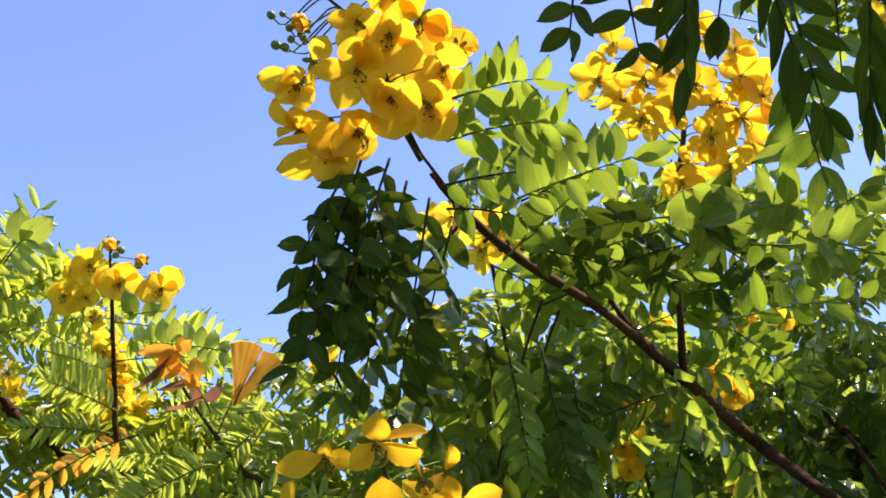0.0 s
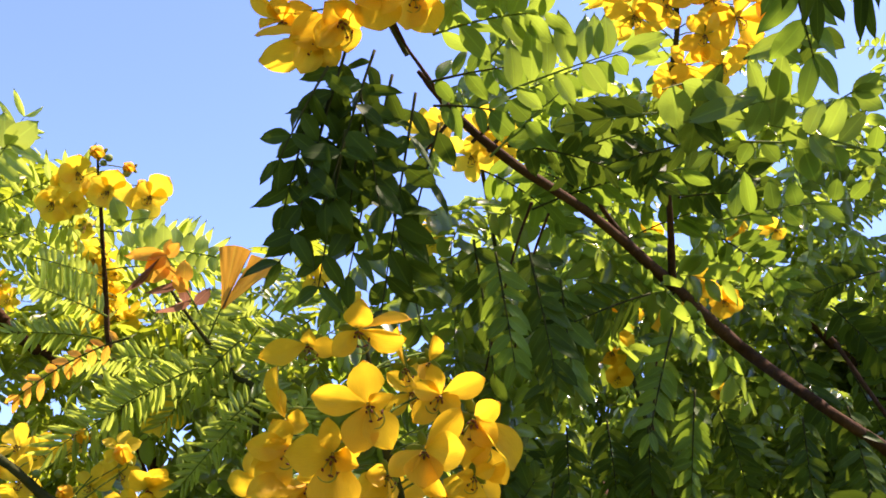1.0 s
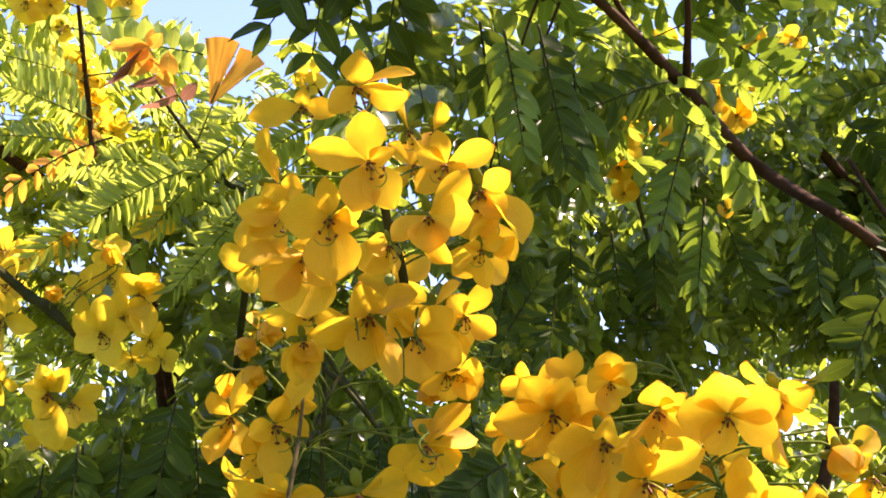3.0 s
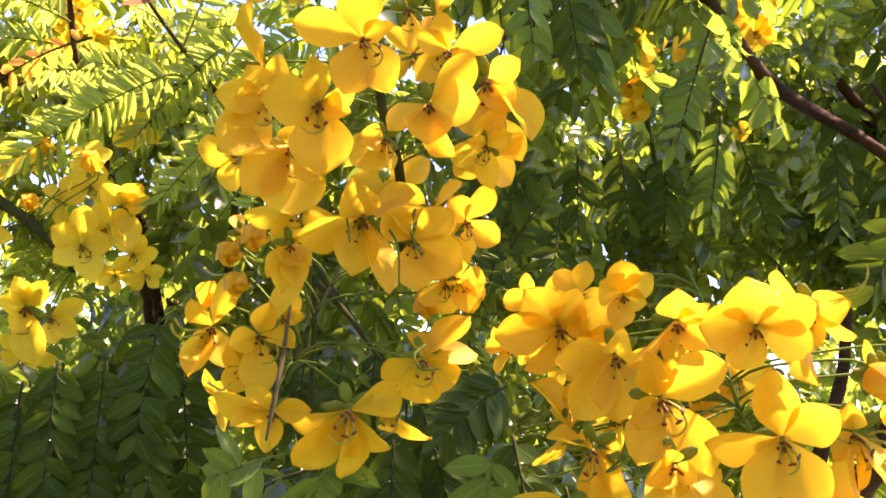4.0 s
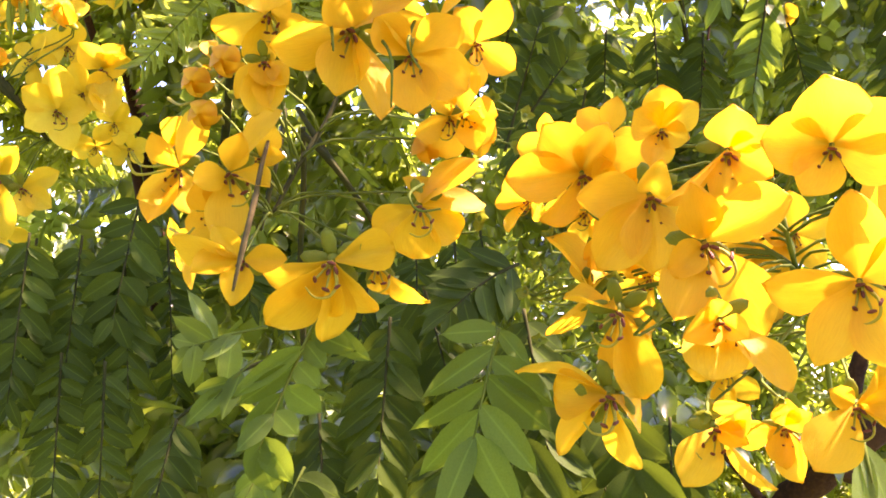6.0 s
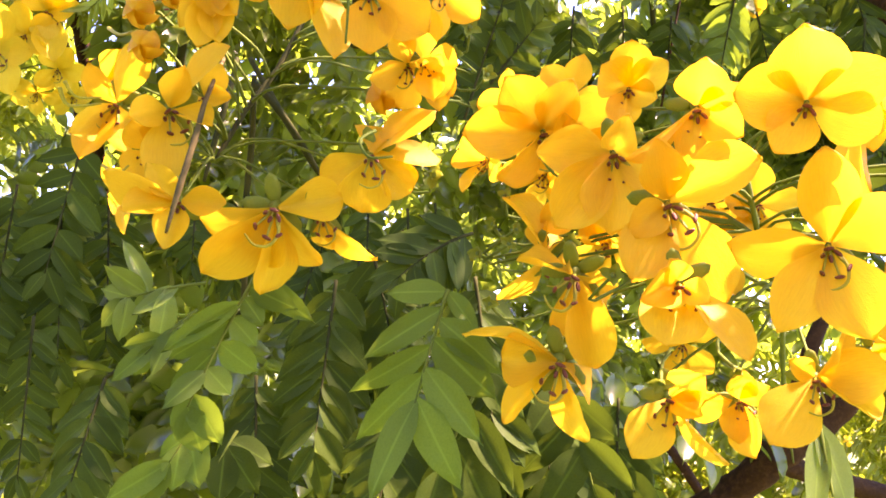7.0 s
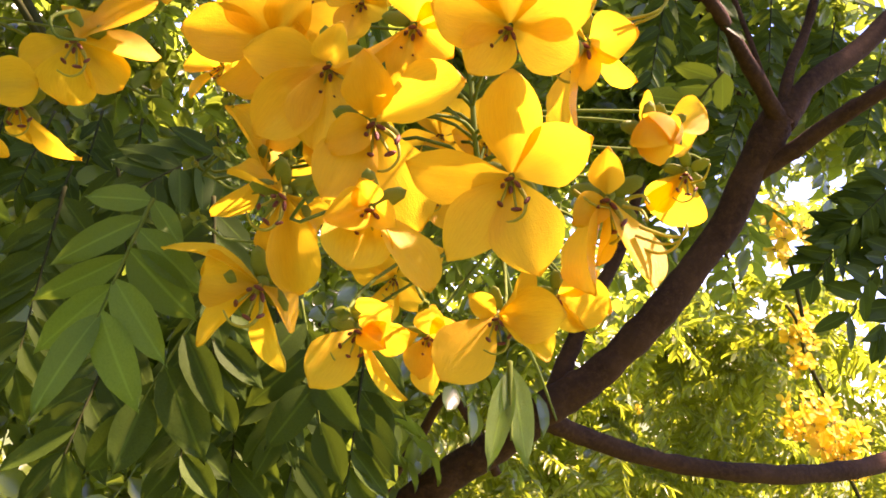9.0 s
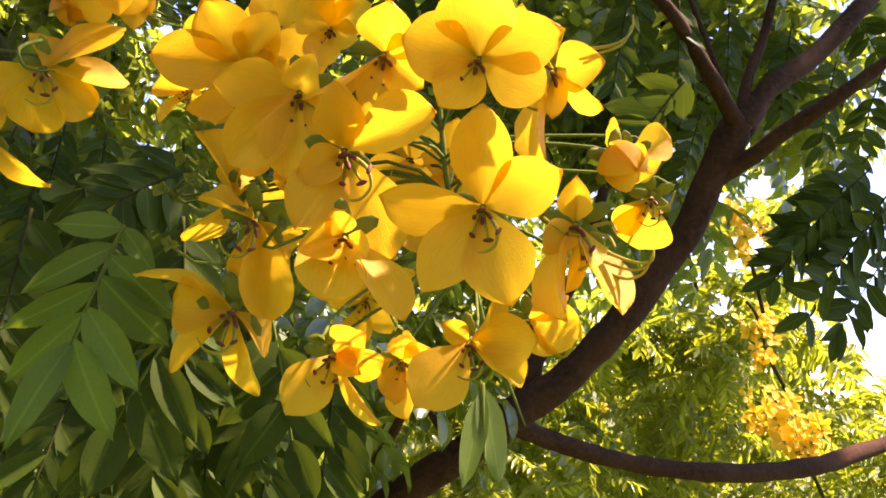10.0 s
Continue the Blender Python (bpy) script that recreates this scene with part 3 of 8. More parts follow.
part("twig", tube([(0.037, 0.754, 2.041), (0.026, 0.724, 2.053), (0.012, 0.681, 2.049), (-0.002, 0.646, 2.051), (-0.023, 0.615, 2.088)], [0.0021, 0.0018, 0.0015, 0.0014, 0.0012], 8, 5, 0.15), BARK, tree)
part("twig", tube([(0.88, 1.717, 1.993), (0.817, 1.694, 2.072), (0.754, 1.674, 2.14), (0.691, 1.657, 2.199)], [0.0124, 0.0113, 0.0093, 0.0072], 8, 5, 0.2), BARK, tree)
part("twig", tube([(0.43, 1.451, 2.195), (0.329, 1.197, 2.001), (0.303, 1.17, 1.916), (0.286, 1.161, 1.772)], [0.0036, 0.0015, 0.0014, 0.0013], 6, 4), BARK, tree)
part("twig", tube([(-0.064, 0.749, 1.642), (-0.058, 0.694, 1.605), (-0.058, 0.682, 1.582), (-0.06, 0.675, 1.559), (-0.063, 0.674, 1.537)], [0.0009, 0.0012, 0.0015, 0.0016, 0.0006], 8, 5, 0.2), DRY_TWIG, tree, "dry brownish hanging twig")
part("twig", tube([(-0.06, 0.823, 1.652), (-0.043, 0.825, 1.637), (-0.027, 0.838, 1.619), (-0.011, 0.872, 1.599)], [0.0024, 0.0024, 0.0020, 0.0017], 8, 5, 0.15), DARK_STEM, tree)
part("twig", tube([(-0.06, 0.822, 1.656), (-0.061, 0.849, 1.62), (-0.064, 0.876, 1.58), (-0.061, 0.907, 1.513)], [0.0016, 0.0021, 0.0021, 0.0022], 8, 5, 0.15), DARK_STEM, tree)
part("twig", tube([(-0.081, 0.869, 1.68), (-0.075, 0.83, 1.65), (-0.078, 0.824, 1.619), (-0.083, 0.828, 1.588)], [0.0015, 0.0020, 0.0020, 0.0010], 8, 5, 0.1), DARK_STEM, tree)
part("twig", tube([(-0.076, 0.887, 1.687), (-0.056, 0.888, 1.659), (-0.036, 0.889, 1.633), (-0.024, 0.909, 1.618)], [0.0019, 0.0026, 0.0023, 0.0016], 8, 5, 0.15), DARK_STEM, tree)
part("limb", tube([(0.558, 1.68, 1.305), (0.467, 1.689, 1.412), (0.451, 1.794, 1.325), (0.432, 1.901, 1.219), (0.397, 2.018, 1.058)], [0.0078, 0.0078, 0.0083, 0.0088, 0.0093], 8, 5, 0.15), BARK, tree)

part("twig", tube([(-0.061, 0.907, 1.515), (-0.105, 0.905, 1.497), (-0.1456, 0.9004, 1.461)], [0.0016, 0.0014, 0.0012], 6, 4), DARK_STEM, tree)
# ---- the neighbouring young tree ----
sapling = tagged(new("sapling"), "young flowering tree with thin dark stems", "tree")
part("stem", tube([(-0.419, 1.13, 2.143), (-0.417, 1.158, 2.09), (-0.414, 1.194, 2.024), (-0.412, 1.219, 1.978), (-0.396, 1.275, 1.894), (-0.356, 1.475, 1.628), (-0.362, 2.11, 0.659)], [0.0023, 0.0030, 0.0034, 0.0038, 0.0045, 0.0071, 0.0119], 8, 6, 0.15), BARK, sapling)
part("stem", tube([(-0.694, 1.331, 2.106), (-0.643, 1.349, 2.072), (-0.6, 1.371, 2.032), (-0.548, 1.411, 2), (-0.421, 1.427, 1.928), (-0.359, 1.628, 1.555)], [0.0085, 0.0093, 0.0093, 0.0086, 0.0068, 0.0085], 8, 6, 0.15), BARK, sapling)
part("twig", tube([(-0.273, 1.006, 1.972), (-0.257, 1.018, 1.95), (-0.234, 1.045, 1.922), (-0.207, 1.073, 1.891), (-0.183, 1.103, 1.856), (-0.24, 1.345, 1.659)], [0.0019, 0.0022, 0.0026, 0.0032, 0.0039, 0.0051], 8, 5, 0.1), DARK_STEM, sapling)
part("twig", tube([(-0.452, 1.004, 1.791), (-0.417, 1.009, 1.774), (-0.382, 1.017, 1.747), (-0.359, 1.021, 1.734), (-0.341, 1.026, 1.715)], [0.0035, 0.0046, 0.0052, 0.0046, 0.0029], 8, 5, 0.2), DARK_STEM, sapling)

# ---- flower clusters ----
c = cluster("large cluster of open yellow flowers in full sun", [(0.4422, 1.163, 1.4327, 0.0009), (0.3387, 0.9453, 1.4796, 0.0013), (0.2734, 0.8035, 1.503, 0.0015), (0.2208, 0.689, 1.5331, 0.0013), (0.2, 0.6654, 1.5596, 0.0013), (0.191, 0.6554, 1.5769, 0.0013), (0.1839, 0.6591, 1.6065, 0.0011), (0.1718, 0.6686, 1.6425, 0.0007)], material=GREEN_STEM)
flower(c, 0.1030, 0.7000, 1.6090, -177, -28, 0, 0.0433, petals=((180, 1.01, 0.88, 26, 15), (129, 0.82, 1.04, 19, 9), (72, 0.73, 1.00, 20, -5), (23, 1.02, 0.88, 17, -13), (-137, 0.82, 0.85, 39, -35)))
flower(c, 0.1250, 0.6420, 1.5880, -173, -27, 0, 0.0405, petals=((177, 0.83, 0.96, 30, 15), (-127, 1.02, 0.87, 31, 9), (-87, 0.91, 1.04, 41, 0), (-19, 0.71, 0.89, 39, -15), (81, 0.54, 1.01, 31, -3)))
flower(c, 0.1350, 0.6650, 1.6240, -172, -30, 0, 0.0260, petals=((142, 0.79, 1.55, 22, 11), (94, 0.89, 1.19, 14, 1), (-8, 0.62, 1.23, 39, -15), (-106, 0.80, 1.15, 40, 4), (45, 0.84, 1.09, 19, -10)))
flower(c, 0.1520, 0.6180, 1.6040, -168, -30, 0, 0.0360, petals=((90, 0.72, 1.20, 20, 0), (41, 0.56, 0.78, 34, -13), (-155, 1.02, 0.57, 27, -54), (-98, 0.68, 0.86, 47, 2), (-22, 0.70, 1.01, 39, -14)))
flower(c, 0.1440, 0.6220, 1.5650, -169, -24, 0, 0.0439, petals=((34, 0.95, 0.85, 21, -43), (104, 0.60, 1.04, 27, 4), (-114, 0.85, 0.91, 42, 6), (-52, 1.02, 0.86, 30, -9), (-147, 0.52, 0.91, 54, 15)))
flower(c, 0.1860, 0.5700, 1.5460, -160, -22, 0, 0.0346, petals=((97, 1.02, 0.85, 11, 2), (36, 0.96, 0.90, 20, -12), (-61, 1.02, 0.99, 33, -7), (-120, 1.02, 0.80, 37, 7), (177, 1.02, 0.85, 24, -23)))
flower(c, 0.1780, 0.5750, 1.5970, -162, -30, 0, 0.0325, petals=((99, 0.99, 1.24, 14, 2), (31, 0.95, 0.98, 21, -12), (-13, 0.85, 1.01, 32, -14), (-125, 0.72, 1.25, 43, 9), (167, 0.91, 1.20, 25, 14)))
flower(c, 0.1480, 0.6120, 1.5320, -168, -20, 0, 0.0382, petals=((-101, 0.74, 1.39, 46, 3), (-43, 1.02, 0.85, 28, -63), (-164, 0.56, 1.09, 48, 18), (-14, 0.48, 0.90, 54, -21), (113, 0.43, 1.01, 45, 11)))
flower(c, 0.1100, 0.7000, 1.5490, -176, -21, 0, 0.0343, petals=((135, 1.02, 0.85, -21, 64), (109, 0.62, 0.85, -46, -25), (-125, 0.97, 0.85, -6, -46), (47, 0.56, 0.85, -48, -53)))
flower(c, 0.1190, 0.6720, 1.5380, -174, -20, 0, 0.0423, petals=((-79, 0.74, 1.25, -11, -3), (-71, 1.02, 0.78, 7, -5), (-167, 0.64, 0.64, -28, 82), (160, 0.41, 0.93, -66, 26), (-35, 0.56, 0.98, -30, -14)))
flower(c, 0.1170, 0.6800, 1.4990, -175, -14, 0, 0.0450, petals=((-167, 0.56, 1.42, -35, 17), (167, 1.02, 0.51, -16, 80), (-122, 0.87, 0.85, -8, 65), (-64, 0.88, 0.85, -6, 49), (-43, 0.63, 0.85, -22, -56)))
flower(c, 0.1560, 0.6400, 1.4880, -168, -13, 0, 0.0344, petals=((-123, 0.86, 0.96, 40, 9), (47, 0.65, 1.16, 26, -12), (-15, 0.55, 0.85, 47, -19), (-36, 1.02, 0.46, 31, 54), (11, 0.74, 0.85, 30, 17)))
flower(c, 0.1810, 0.6300, 1.4900, -164, -13, 0, 0.0260, petals=((87, 0.57, 1.19, 26, -1), (-87, 0.68, 1.25, 48, -1), (-66, 0.98, 0.85, 38, 26), (40, 0.57, 0.96, 32, -14)))
flower(c, 0.1980, 0.6000, 1.5010, -160, -15, 0, 0.0302, petals=((-125, 1.02, 1.06, 36, 9), (75, 0.78, 0.85, 17, 60), (17, 0.90, 1.08, 24, -15), (-24, 0.89, 0.85, 34, -55), (142, 0.52, 0.84, 37, 16)))
flower(c, 0.2210, 0.6050, 1.5130, -157, -17, 0, 0.0260, petals=((0, 0.83, 1.25, 29, -16), (45, 0.68, 0.78, 24, -12), (-128, 0.65, 1.22, 47, 11), (-32, 0.71, 0.85, 41, 34)))
flower(c, 0.2180, 0.6100, 1.6110, -157, -30, 0, 0.0386, petals=((24, 0.62, 1.23, 33, -14), (116, 0.80, 0.85, 19, -55), (-85, 1.02, 0.85, 38, 62), (-27, 0.70, 0.85, 40, 48), (-80, 0.55, 0.78, 55, -3)))
flower(c, 0.2620, 0.6000, 1.5680, -151, -24, 0, 0.0260, petals=((-99, 0.93, 1.43, -6, 2), (-127, 0.79, 0.88, -14, 9)))
flower(c, 0.2280, 0.5900, 1.5500, -155, -22, 0, 0.0394, petals=((-55, 1.02, 0.85, 37, -67), (-142, 0.46, 0.98, 62, 18), (93, 0.62, 0.75, 24, 1), (-101, 0.74, 0.46, 46, -63), (-85, 0.97, 0.85, 40, 61)))
flower(c, 0.2460, 0.5920, 1.5800, -152, -26, 0, 0.0260, petals=((24, 0.69, 1.23, -35, -13), (135, 0.70, 0.85, -38, -33), (-33, 0.60, 1.14, -28, -13)))
bud(c, 0.2410, 0.5830, 1.5740, -178, -20, 0.0095)
flower(c, 0.1265, 0.6973, 1.5759, -147, -25, 68, 0.0221, 10)
flower(c, 0.1418, 0.7057, 1.5586, -144, -9, 50, 0.0254, 10)
flower(c, 0.1806, 0.6762, 1.5511, -171, 1, 31, 0.0229, 10)
flower(c, 0.1166, 0.7043, 1.6297, -147, 7, 60, 0.0240, 10)
flower(c, 0.1733, 0.6821, 1.5135, -166, -33, 37, 0.0216, 12)
flower(c, 0.0812, 0.7369, 1.6, -135, -11, 40, 0.0207, 14)
flower(c, 0.122, 0.6961, 1.5975, -156, -13, 29, 0.0235, 12)
flower(c, 0.146, 0.6919, 1.5809, -163, -18, 59, 0.0235, 12)
flower(c, 0.1825, 0.6832, 1.5786, -171, 1, 61, 0.0221, 12)
flower(c, 0.2028, 0.678, 1.5799, -173, -10, 22, 0.0221, 12)
flower(c, 0.1724, 0.6884, 1.5529, -167, -12, 41, 0.0221, 12)
flower(c, 0.1095, 0.7204, 1.5922, -145, -15, 27, 0.0231, 12)
flower(c, 0.094, 0.7204, 1.6281, -143, 1, 32, 0.0217, 12)
bud(c, 0.2099, 0.6012, 1.6039, 176, -8, 0.0039, False)
bud(c, 0.235, 0.6249, 1.5189, 174, -18, 0.0041, False)
spent(c, 0.0788, 0.7121, 1.5477, -148, 2, 0.0078)
spent(c, 0.1176, 0.6812, 1.5535, -174, 12, 0.0060)
spent(c, 0.1263, 0.6293, 1.5342, -179, 13, 0.0065)
spent(c, 0.0857, 0.7027, 1.5231, -153, 3, 0.0051)
spent(c, 0.084, 0.7092, 1.5624, -153, 3, 0.0057)
spent(c, 0.1486, 0.6281, 1.4939, -158, -24, 0.0061)
spent(c, 0.1756, 0.6206, 1.502, -175, -21, 0.0057)
spent(c, 0.2309, 0.603, 1.5387, 174, -18, 0.0052)
strand(c, [(0.2379, 0.5805, 1.5403), (0.2455, 0.5737, 1.5379), (0.2486, 0.5676, 1.5384), (0.249, 0.5671, 1.5421)], [0.00076, 0.00062, 0.00048, 0.00034])
strand(c, [(0.2393, 0.5808, 1.5332), (0.2443, 0.5746, 1.5317), (0.2472, 0.5684, 1.5347), (0.2466, 0.5626, 1.5416)], [0.00076, 0.00062, 0.00048, 0.00034])
strand(c, [(0.2371, 0.581, 1.537), (0.2443, 0.5743, 1.535), (0.2476, 0.5681, 1.5364), (0.2463, 0.5629, 1.5399)], [0.00065, 0.00053, 0.00041, 0.00029])
strand(c, [(0.2314, 0.5811, 1.5489), (0.2347, 0.575, 1.5502), (0.2355, 0.57, 1.5467)], [0.00087, 0.00063, 0.00039])
strand(c, [(0.2311, 0.5815, 1.5463), (0.2351, 0.5754, 1.5452), (0.236, 0.5705, 1.5411)], [0.00087, 0.00063, 0.00039])
strand(c, [(0.2568, 0.584, 1.5605), (0.2583, 0.5783, 1.5617), (0.257, 0.573, 1.5659)], [0.00065, 0.00047, 0.00029])
strand(c, [(0.2267, 0.5974, 1.5043), (0.2316, 0.5914, 1.5011), (0.2333, 0.585, 1.5082)], [0.00065, 0.00047, 0.00029])
strand(c, [(0.2135, 0.5855, 1.549), (0.2214, 0.584, 1.5451), (0.2275, 0.5825, 1.545)], [0.00065, 0.00047, 0.00029])
strand(c, [(0.2244, 0.5962, 1.6173), (0.2313, 0.5841, 1.6179), (0.2356, 0.5824, 1.6234), (0.2352, 0.5819, 1.6294)], [0.00076, 0.00062, 0.00048, 0.00034])
strand(c, [(0.2258, 0.5961, 1.6153), (0.2297, 0.5847, 1.6154), (0.2341, 0.5832, 1.6193), (0.2352, 0.5823, 1.6255)], [0.00065, 0.00053, 0.00041, 0.00029])
strand(c, [(0.0955, 0.6521, 1.5857), (0.1041, 0.6509, 1.5769), (0.1157, 0.6482, 1.5756)], [0.00087, 0.00063, 0.00039], GREEN_STEM)
spent(c, 0.0904, 0.6901, 1.5507, 177, 6, 0.0057)
spent(c, 0.0929, 0.6891, 1.5578, 172, 12, 0.0052)
spent(c, 0.0885, 0.7077, 1.5768, -161, 4, 0.0049)
c = cluster("tall cluster of open yellow flowers with dark anthers", [(0.0081, 0.7012, 1.6407, 0.0027), (0.0064, 0.6617, 1.6857, 0.0031), (-0.0021, 0.6333, 1.7113, 0.0031), (-0.0085, 0.6102, 1.7365, 0.0024), (-0.0158, 0.5996, 1.7721, 0.0014)])
flower(c, -0.0110, 0.5650, 1.7290, 176, -32, 0, 0.0342, petals=((97, 0.91, 1.02, 14, 2), (168, 1.02, 0.79, 14, 13), (32, 0.58, 0.80, 33, -14), (-55, 0.87, 1.06, 37, -8), (-107, 0.88, 1.04, 39, 4)))
flower(c, -0.0210, 0.5800, 1.7800, 175, -36, 0, 0.0341, petals=((87, 0.59, 1.32, 27, 0), (18, 1.02, 0.61, 12, -78), (0, 0.97, 0.85, 25, 21), (-139, 0.71, 0.92, 41, 10)))
flower(c, -0.0550, 0.6050, 1.7780, 171, -34, 0, 0.0317, petals=((-168, 1.02, 0.78, 25, 12), (89, 0.48, 0.91, 37, -1), (4, 0.71, 0.88, 32, -14)))
flower(c, -0.0670, 0.6120, 1.7310, 170, -30, 0, 0.0349, petals=((99, 1.02, 0.85, 8, -67), (125, 0.73, 0.85, 22, 55), (2, 0.53, 1.22, 44, -17)))
flower(c, -0.0630, 0.6150, 1.7140, 171, -29, 0, 0.0319, petals=((173, 0.93, 0.91, 25, 14), (-158, 0.84, 0.92, 33, 13), (-123, 1.02, 1.03, 31, 7), (122, 0.69, 1.03, 22, 9)))
flower(c, -0.0330, 0.5880, 1.7040, 173, -29, 0, 0.0370, petals=((175, 0.78, 1.26, 29, 15), (-84, 1.02, 1.19, 32, -1), (100, 0.64, 0.82, 23, 2), (-9, 0.64, 0.90, 39, -16), (41, 0.62, 0.85, 29, 34)))
flower(c, -0.0510, 0.6200, 1.6910, 172, -27, 0, 0.0387, petals=((-84, 1.02, 1.31, 35, -2), (-174, 1.02, 0.85, 22, 57), (-134, 0.98, 0.93, 35, 10), (-39, 0.75, 0.96, 39, -12), (85, 0.40, 1.38, 49, -2)))
flower(c, 0.0220, 0.5980, 1.7090, 180, -29, 0, 0.0328, petals=((-150, 0.85, 0.85, 35, 41), (49, 1.02, 0.85, 4, 21), (7, 0.90, 1.19, 25, -14), (-91, 0.82, 1.31, 41, 0), (-59, 0.98, 0.85, 35, 37)))
flower(c, 0.0320, 0.6300, 1.7520, -179, -32, 0, 0.0308, petals=((23, 1.02, 0.82, 7, -12), (106, 0.75, 0.77, 18, 5), (153, 0.74, 0.93, 26, 13), (-142, 0.85, 0.90, 35, 11), (-38, 0.64, 1.14, 43, -12)))
flower(c, 0.0240, 0.6400, 1.7780, 180, -34, 0, 0.0260, petals=((82, 0.81, 0.85, 15, 31), (-116, 0.60, 1.11, 49, 7)))
flower(c, 0.0090, 0.6000, 1.7620, 178, -33, 0, 0.0275, petals=((93, 1.02, 0.67, 7, -66), (-45, 0.60, 0.85, 46, 42)))
flower(c, 0.0540, 0.6400, 1.7390, -177, -30, 0, 0.0419, petals=((38, 0.60, 0.94, 31, -12), (-43, 0.57, 1.13, 49, -12), (-83, 0.76, 0.85, 42, -2), (-50, 1.02, 0.85, 26, -58)))
flower(c, 0.0540, 0.6400, 1.7010, -177, -27, 0, 0.0260, petals=((31, 0.67, 0.86, 27, -13), (161, 0.55, 0.96, 38, 16), (-82, 0.97, 0.85, 36, 27)))
flower(c, -0.0140, 0.6600, 1.6630, 176, -24, 0, 0.0461, petals=((-99, 0.82, 0.96, 42, 3), (-66, 1.02, 0.85, 31, -59), (-166, 0.91, 0.85, 31, -28), (108, 0.57, 1.33, 27, 5), (28, 0.78, 0.85, 24, -57)))
flower(c, 0.0150, 0.6520, 1.6490, 179, -22, 0, 0.0324, petals=((-82, 0.96, 1.14, 37, -2), (-27, 1.02, 1.11, 22, -12), (137, 0.76, 1.18, 22, 11), (41, 0.88, 1.01, 18, -11), (122, 0.71, 0.85, 21, 64)))
flower(c, 0.0260, 0.6600, 1.6690, 180, -24, 0, 0.0262, petals=((46, 0.89, 0.85, 16, -65), (172, 1.02, 0.85, 18, -28), (-59, 0.78, 1.39, 40, -8)))
flower(c, 0.0420, 0.6900, 1.6340, -179, -21, 0, 0.0260, petals=((3, 0.70, 1.35, 32, -16), (-68, 0.87, 0.93, 39, -5), (100, 1.02, 1.11, 7, 2)))
flower(c, -0.0020, 0.6300, 1.7000, 177, -27, 0, 0.0260, petals=((-72, 0.74, 0.85, 42, -67), (174, 0.64, 1.31, 34, 15), (-144, 0.94, 1.33, 32, 11)))
flower(c, 0.0580, 0.6550, 1.7260, -177, -29, 0, 0.0315, petals=((-55, 1.02, 0.80, 22, -7), (-98, 0.92, 0.79, 38, 2), (-165, 0.73, 1.25, 35, 14)))
flower(c, 0.0539, 0.6514, 1.7016, 149, -38, 110, 0.0242, 12)
flower(c, -0.054, 0.6616, 1.6702, -159, -46, 37, 0.0303, 10)
flower(c, -0.0847, 0.6537, 1.6973, -138, -22, 21, 0.0265, 10)
flower(c, 0.045, 0.6823, 1.6681, 146, -28, 66, 0.0274, 10)
flower(c, -0.0005, 0.6961, 1.6932, -180, -17, 41, 0.0283, 10)
flower(c, 0.0344, 0.693, 1.6326, 159, -45, 58, 0.0255, 15)
flower(c, 0.0104, 0.6553, 1.7598, 158, -10, 15, 0.0235, 10)
bud(c, 0.0001, 0.608, 1.6737, 175, -5, 0.0033, False)
c = cluster("hanging yellow flowers and buds of a lower cluster", [(-0.0269, 0.7856, 1.6893, 0.0016), (-0.0387, 0.7726, 1.6474, 0.0016), (-0.0501, 0.7574, 1.6185, 0.0016), (-0.0603, 0.743, 1.5845, 0.0013)])
flower(c, -0.0190, 0.6900, 1.5560, 175, -17, 0, 0.0451, petals=((-161, 0.84, 0.85, -18, -30), (10, 0.68, 1.03, -31, -16), (-93, 0.93, 0.85, -4, -45), (-105, 0.60, 1.60, -20, 5), (-45, 0.77, 0.85, -14, 35), (-131, 1.02, 0.85, -3, -23)))
flower(c, 0.0010, 0.7120, 1.5580, 178, -17, 0, 0.0340, petals=((-41, 1.02, 0.85, -2, 52), (-79, 0.62, 0.85, -19, 27)))
flower(c, 0.0220, 0.6950, 1.5870, 180, -20, 0, 0.0370, petals=((-148, 0.82, 0.76, -16, 13), (88, 0.58, 1.30, -50, 0), (43, 1.02, 0.85, -18, -54), (4, 0.96, 0.85, -20, -60), (-41, 0.73, 1.04, -18, -12), (-94, 0.79, 1.27, -10, 1)))
flower(c, -0.0760, 0.7000, 1.5990, 169, -21, 0, 0.0417, petals=((-86, 0.97, 0.79, 39, -1), (-18, 0.68, 0.85, 39, -52), (53, 1.02, 0.85, 10, -68), (77, 0.58, 0.89, 26, -5), (-166, 0.57, 1.00, 45, 18)))
flower(c, -0.1100, 0.7300, 1.6060, 167, -21, 0, 0.0345, petals=((-147, 0.91, 0.85, 34, -17), (-116, 1.02, 0.85, 36, 38), (82, 1.01, 0.85, 10, 37), (127, 0.73, 0.85, 21, -24), (-65, 0.85, 0.86, 39, -7)))
flower(c, -0.0630, 0.6900, 1.5540, 171, -16, 0, 0.0341, petals=((168, 1.02, 0.85, 20, -30), (-98, 0.77, 0.91, 43, 2), (-161, 0.84, 0.85, 33, 45), (11, 0.72, 0.86, 30, -16), (132, 0.65, 0.81, 25, 11)))
flower(c, 0.0490, 0.7200, 1.6400, -177, -24, 0, 0.0260, petals=((-80, 0.91, 0.85, 38, -3), (-49, 0.72, 0.91, 41, -10), (-128, 0.72, 0.79, 41, 9)))
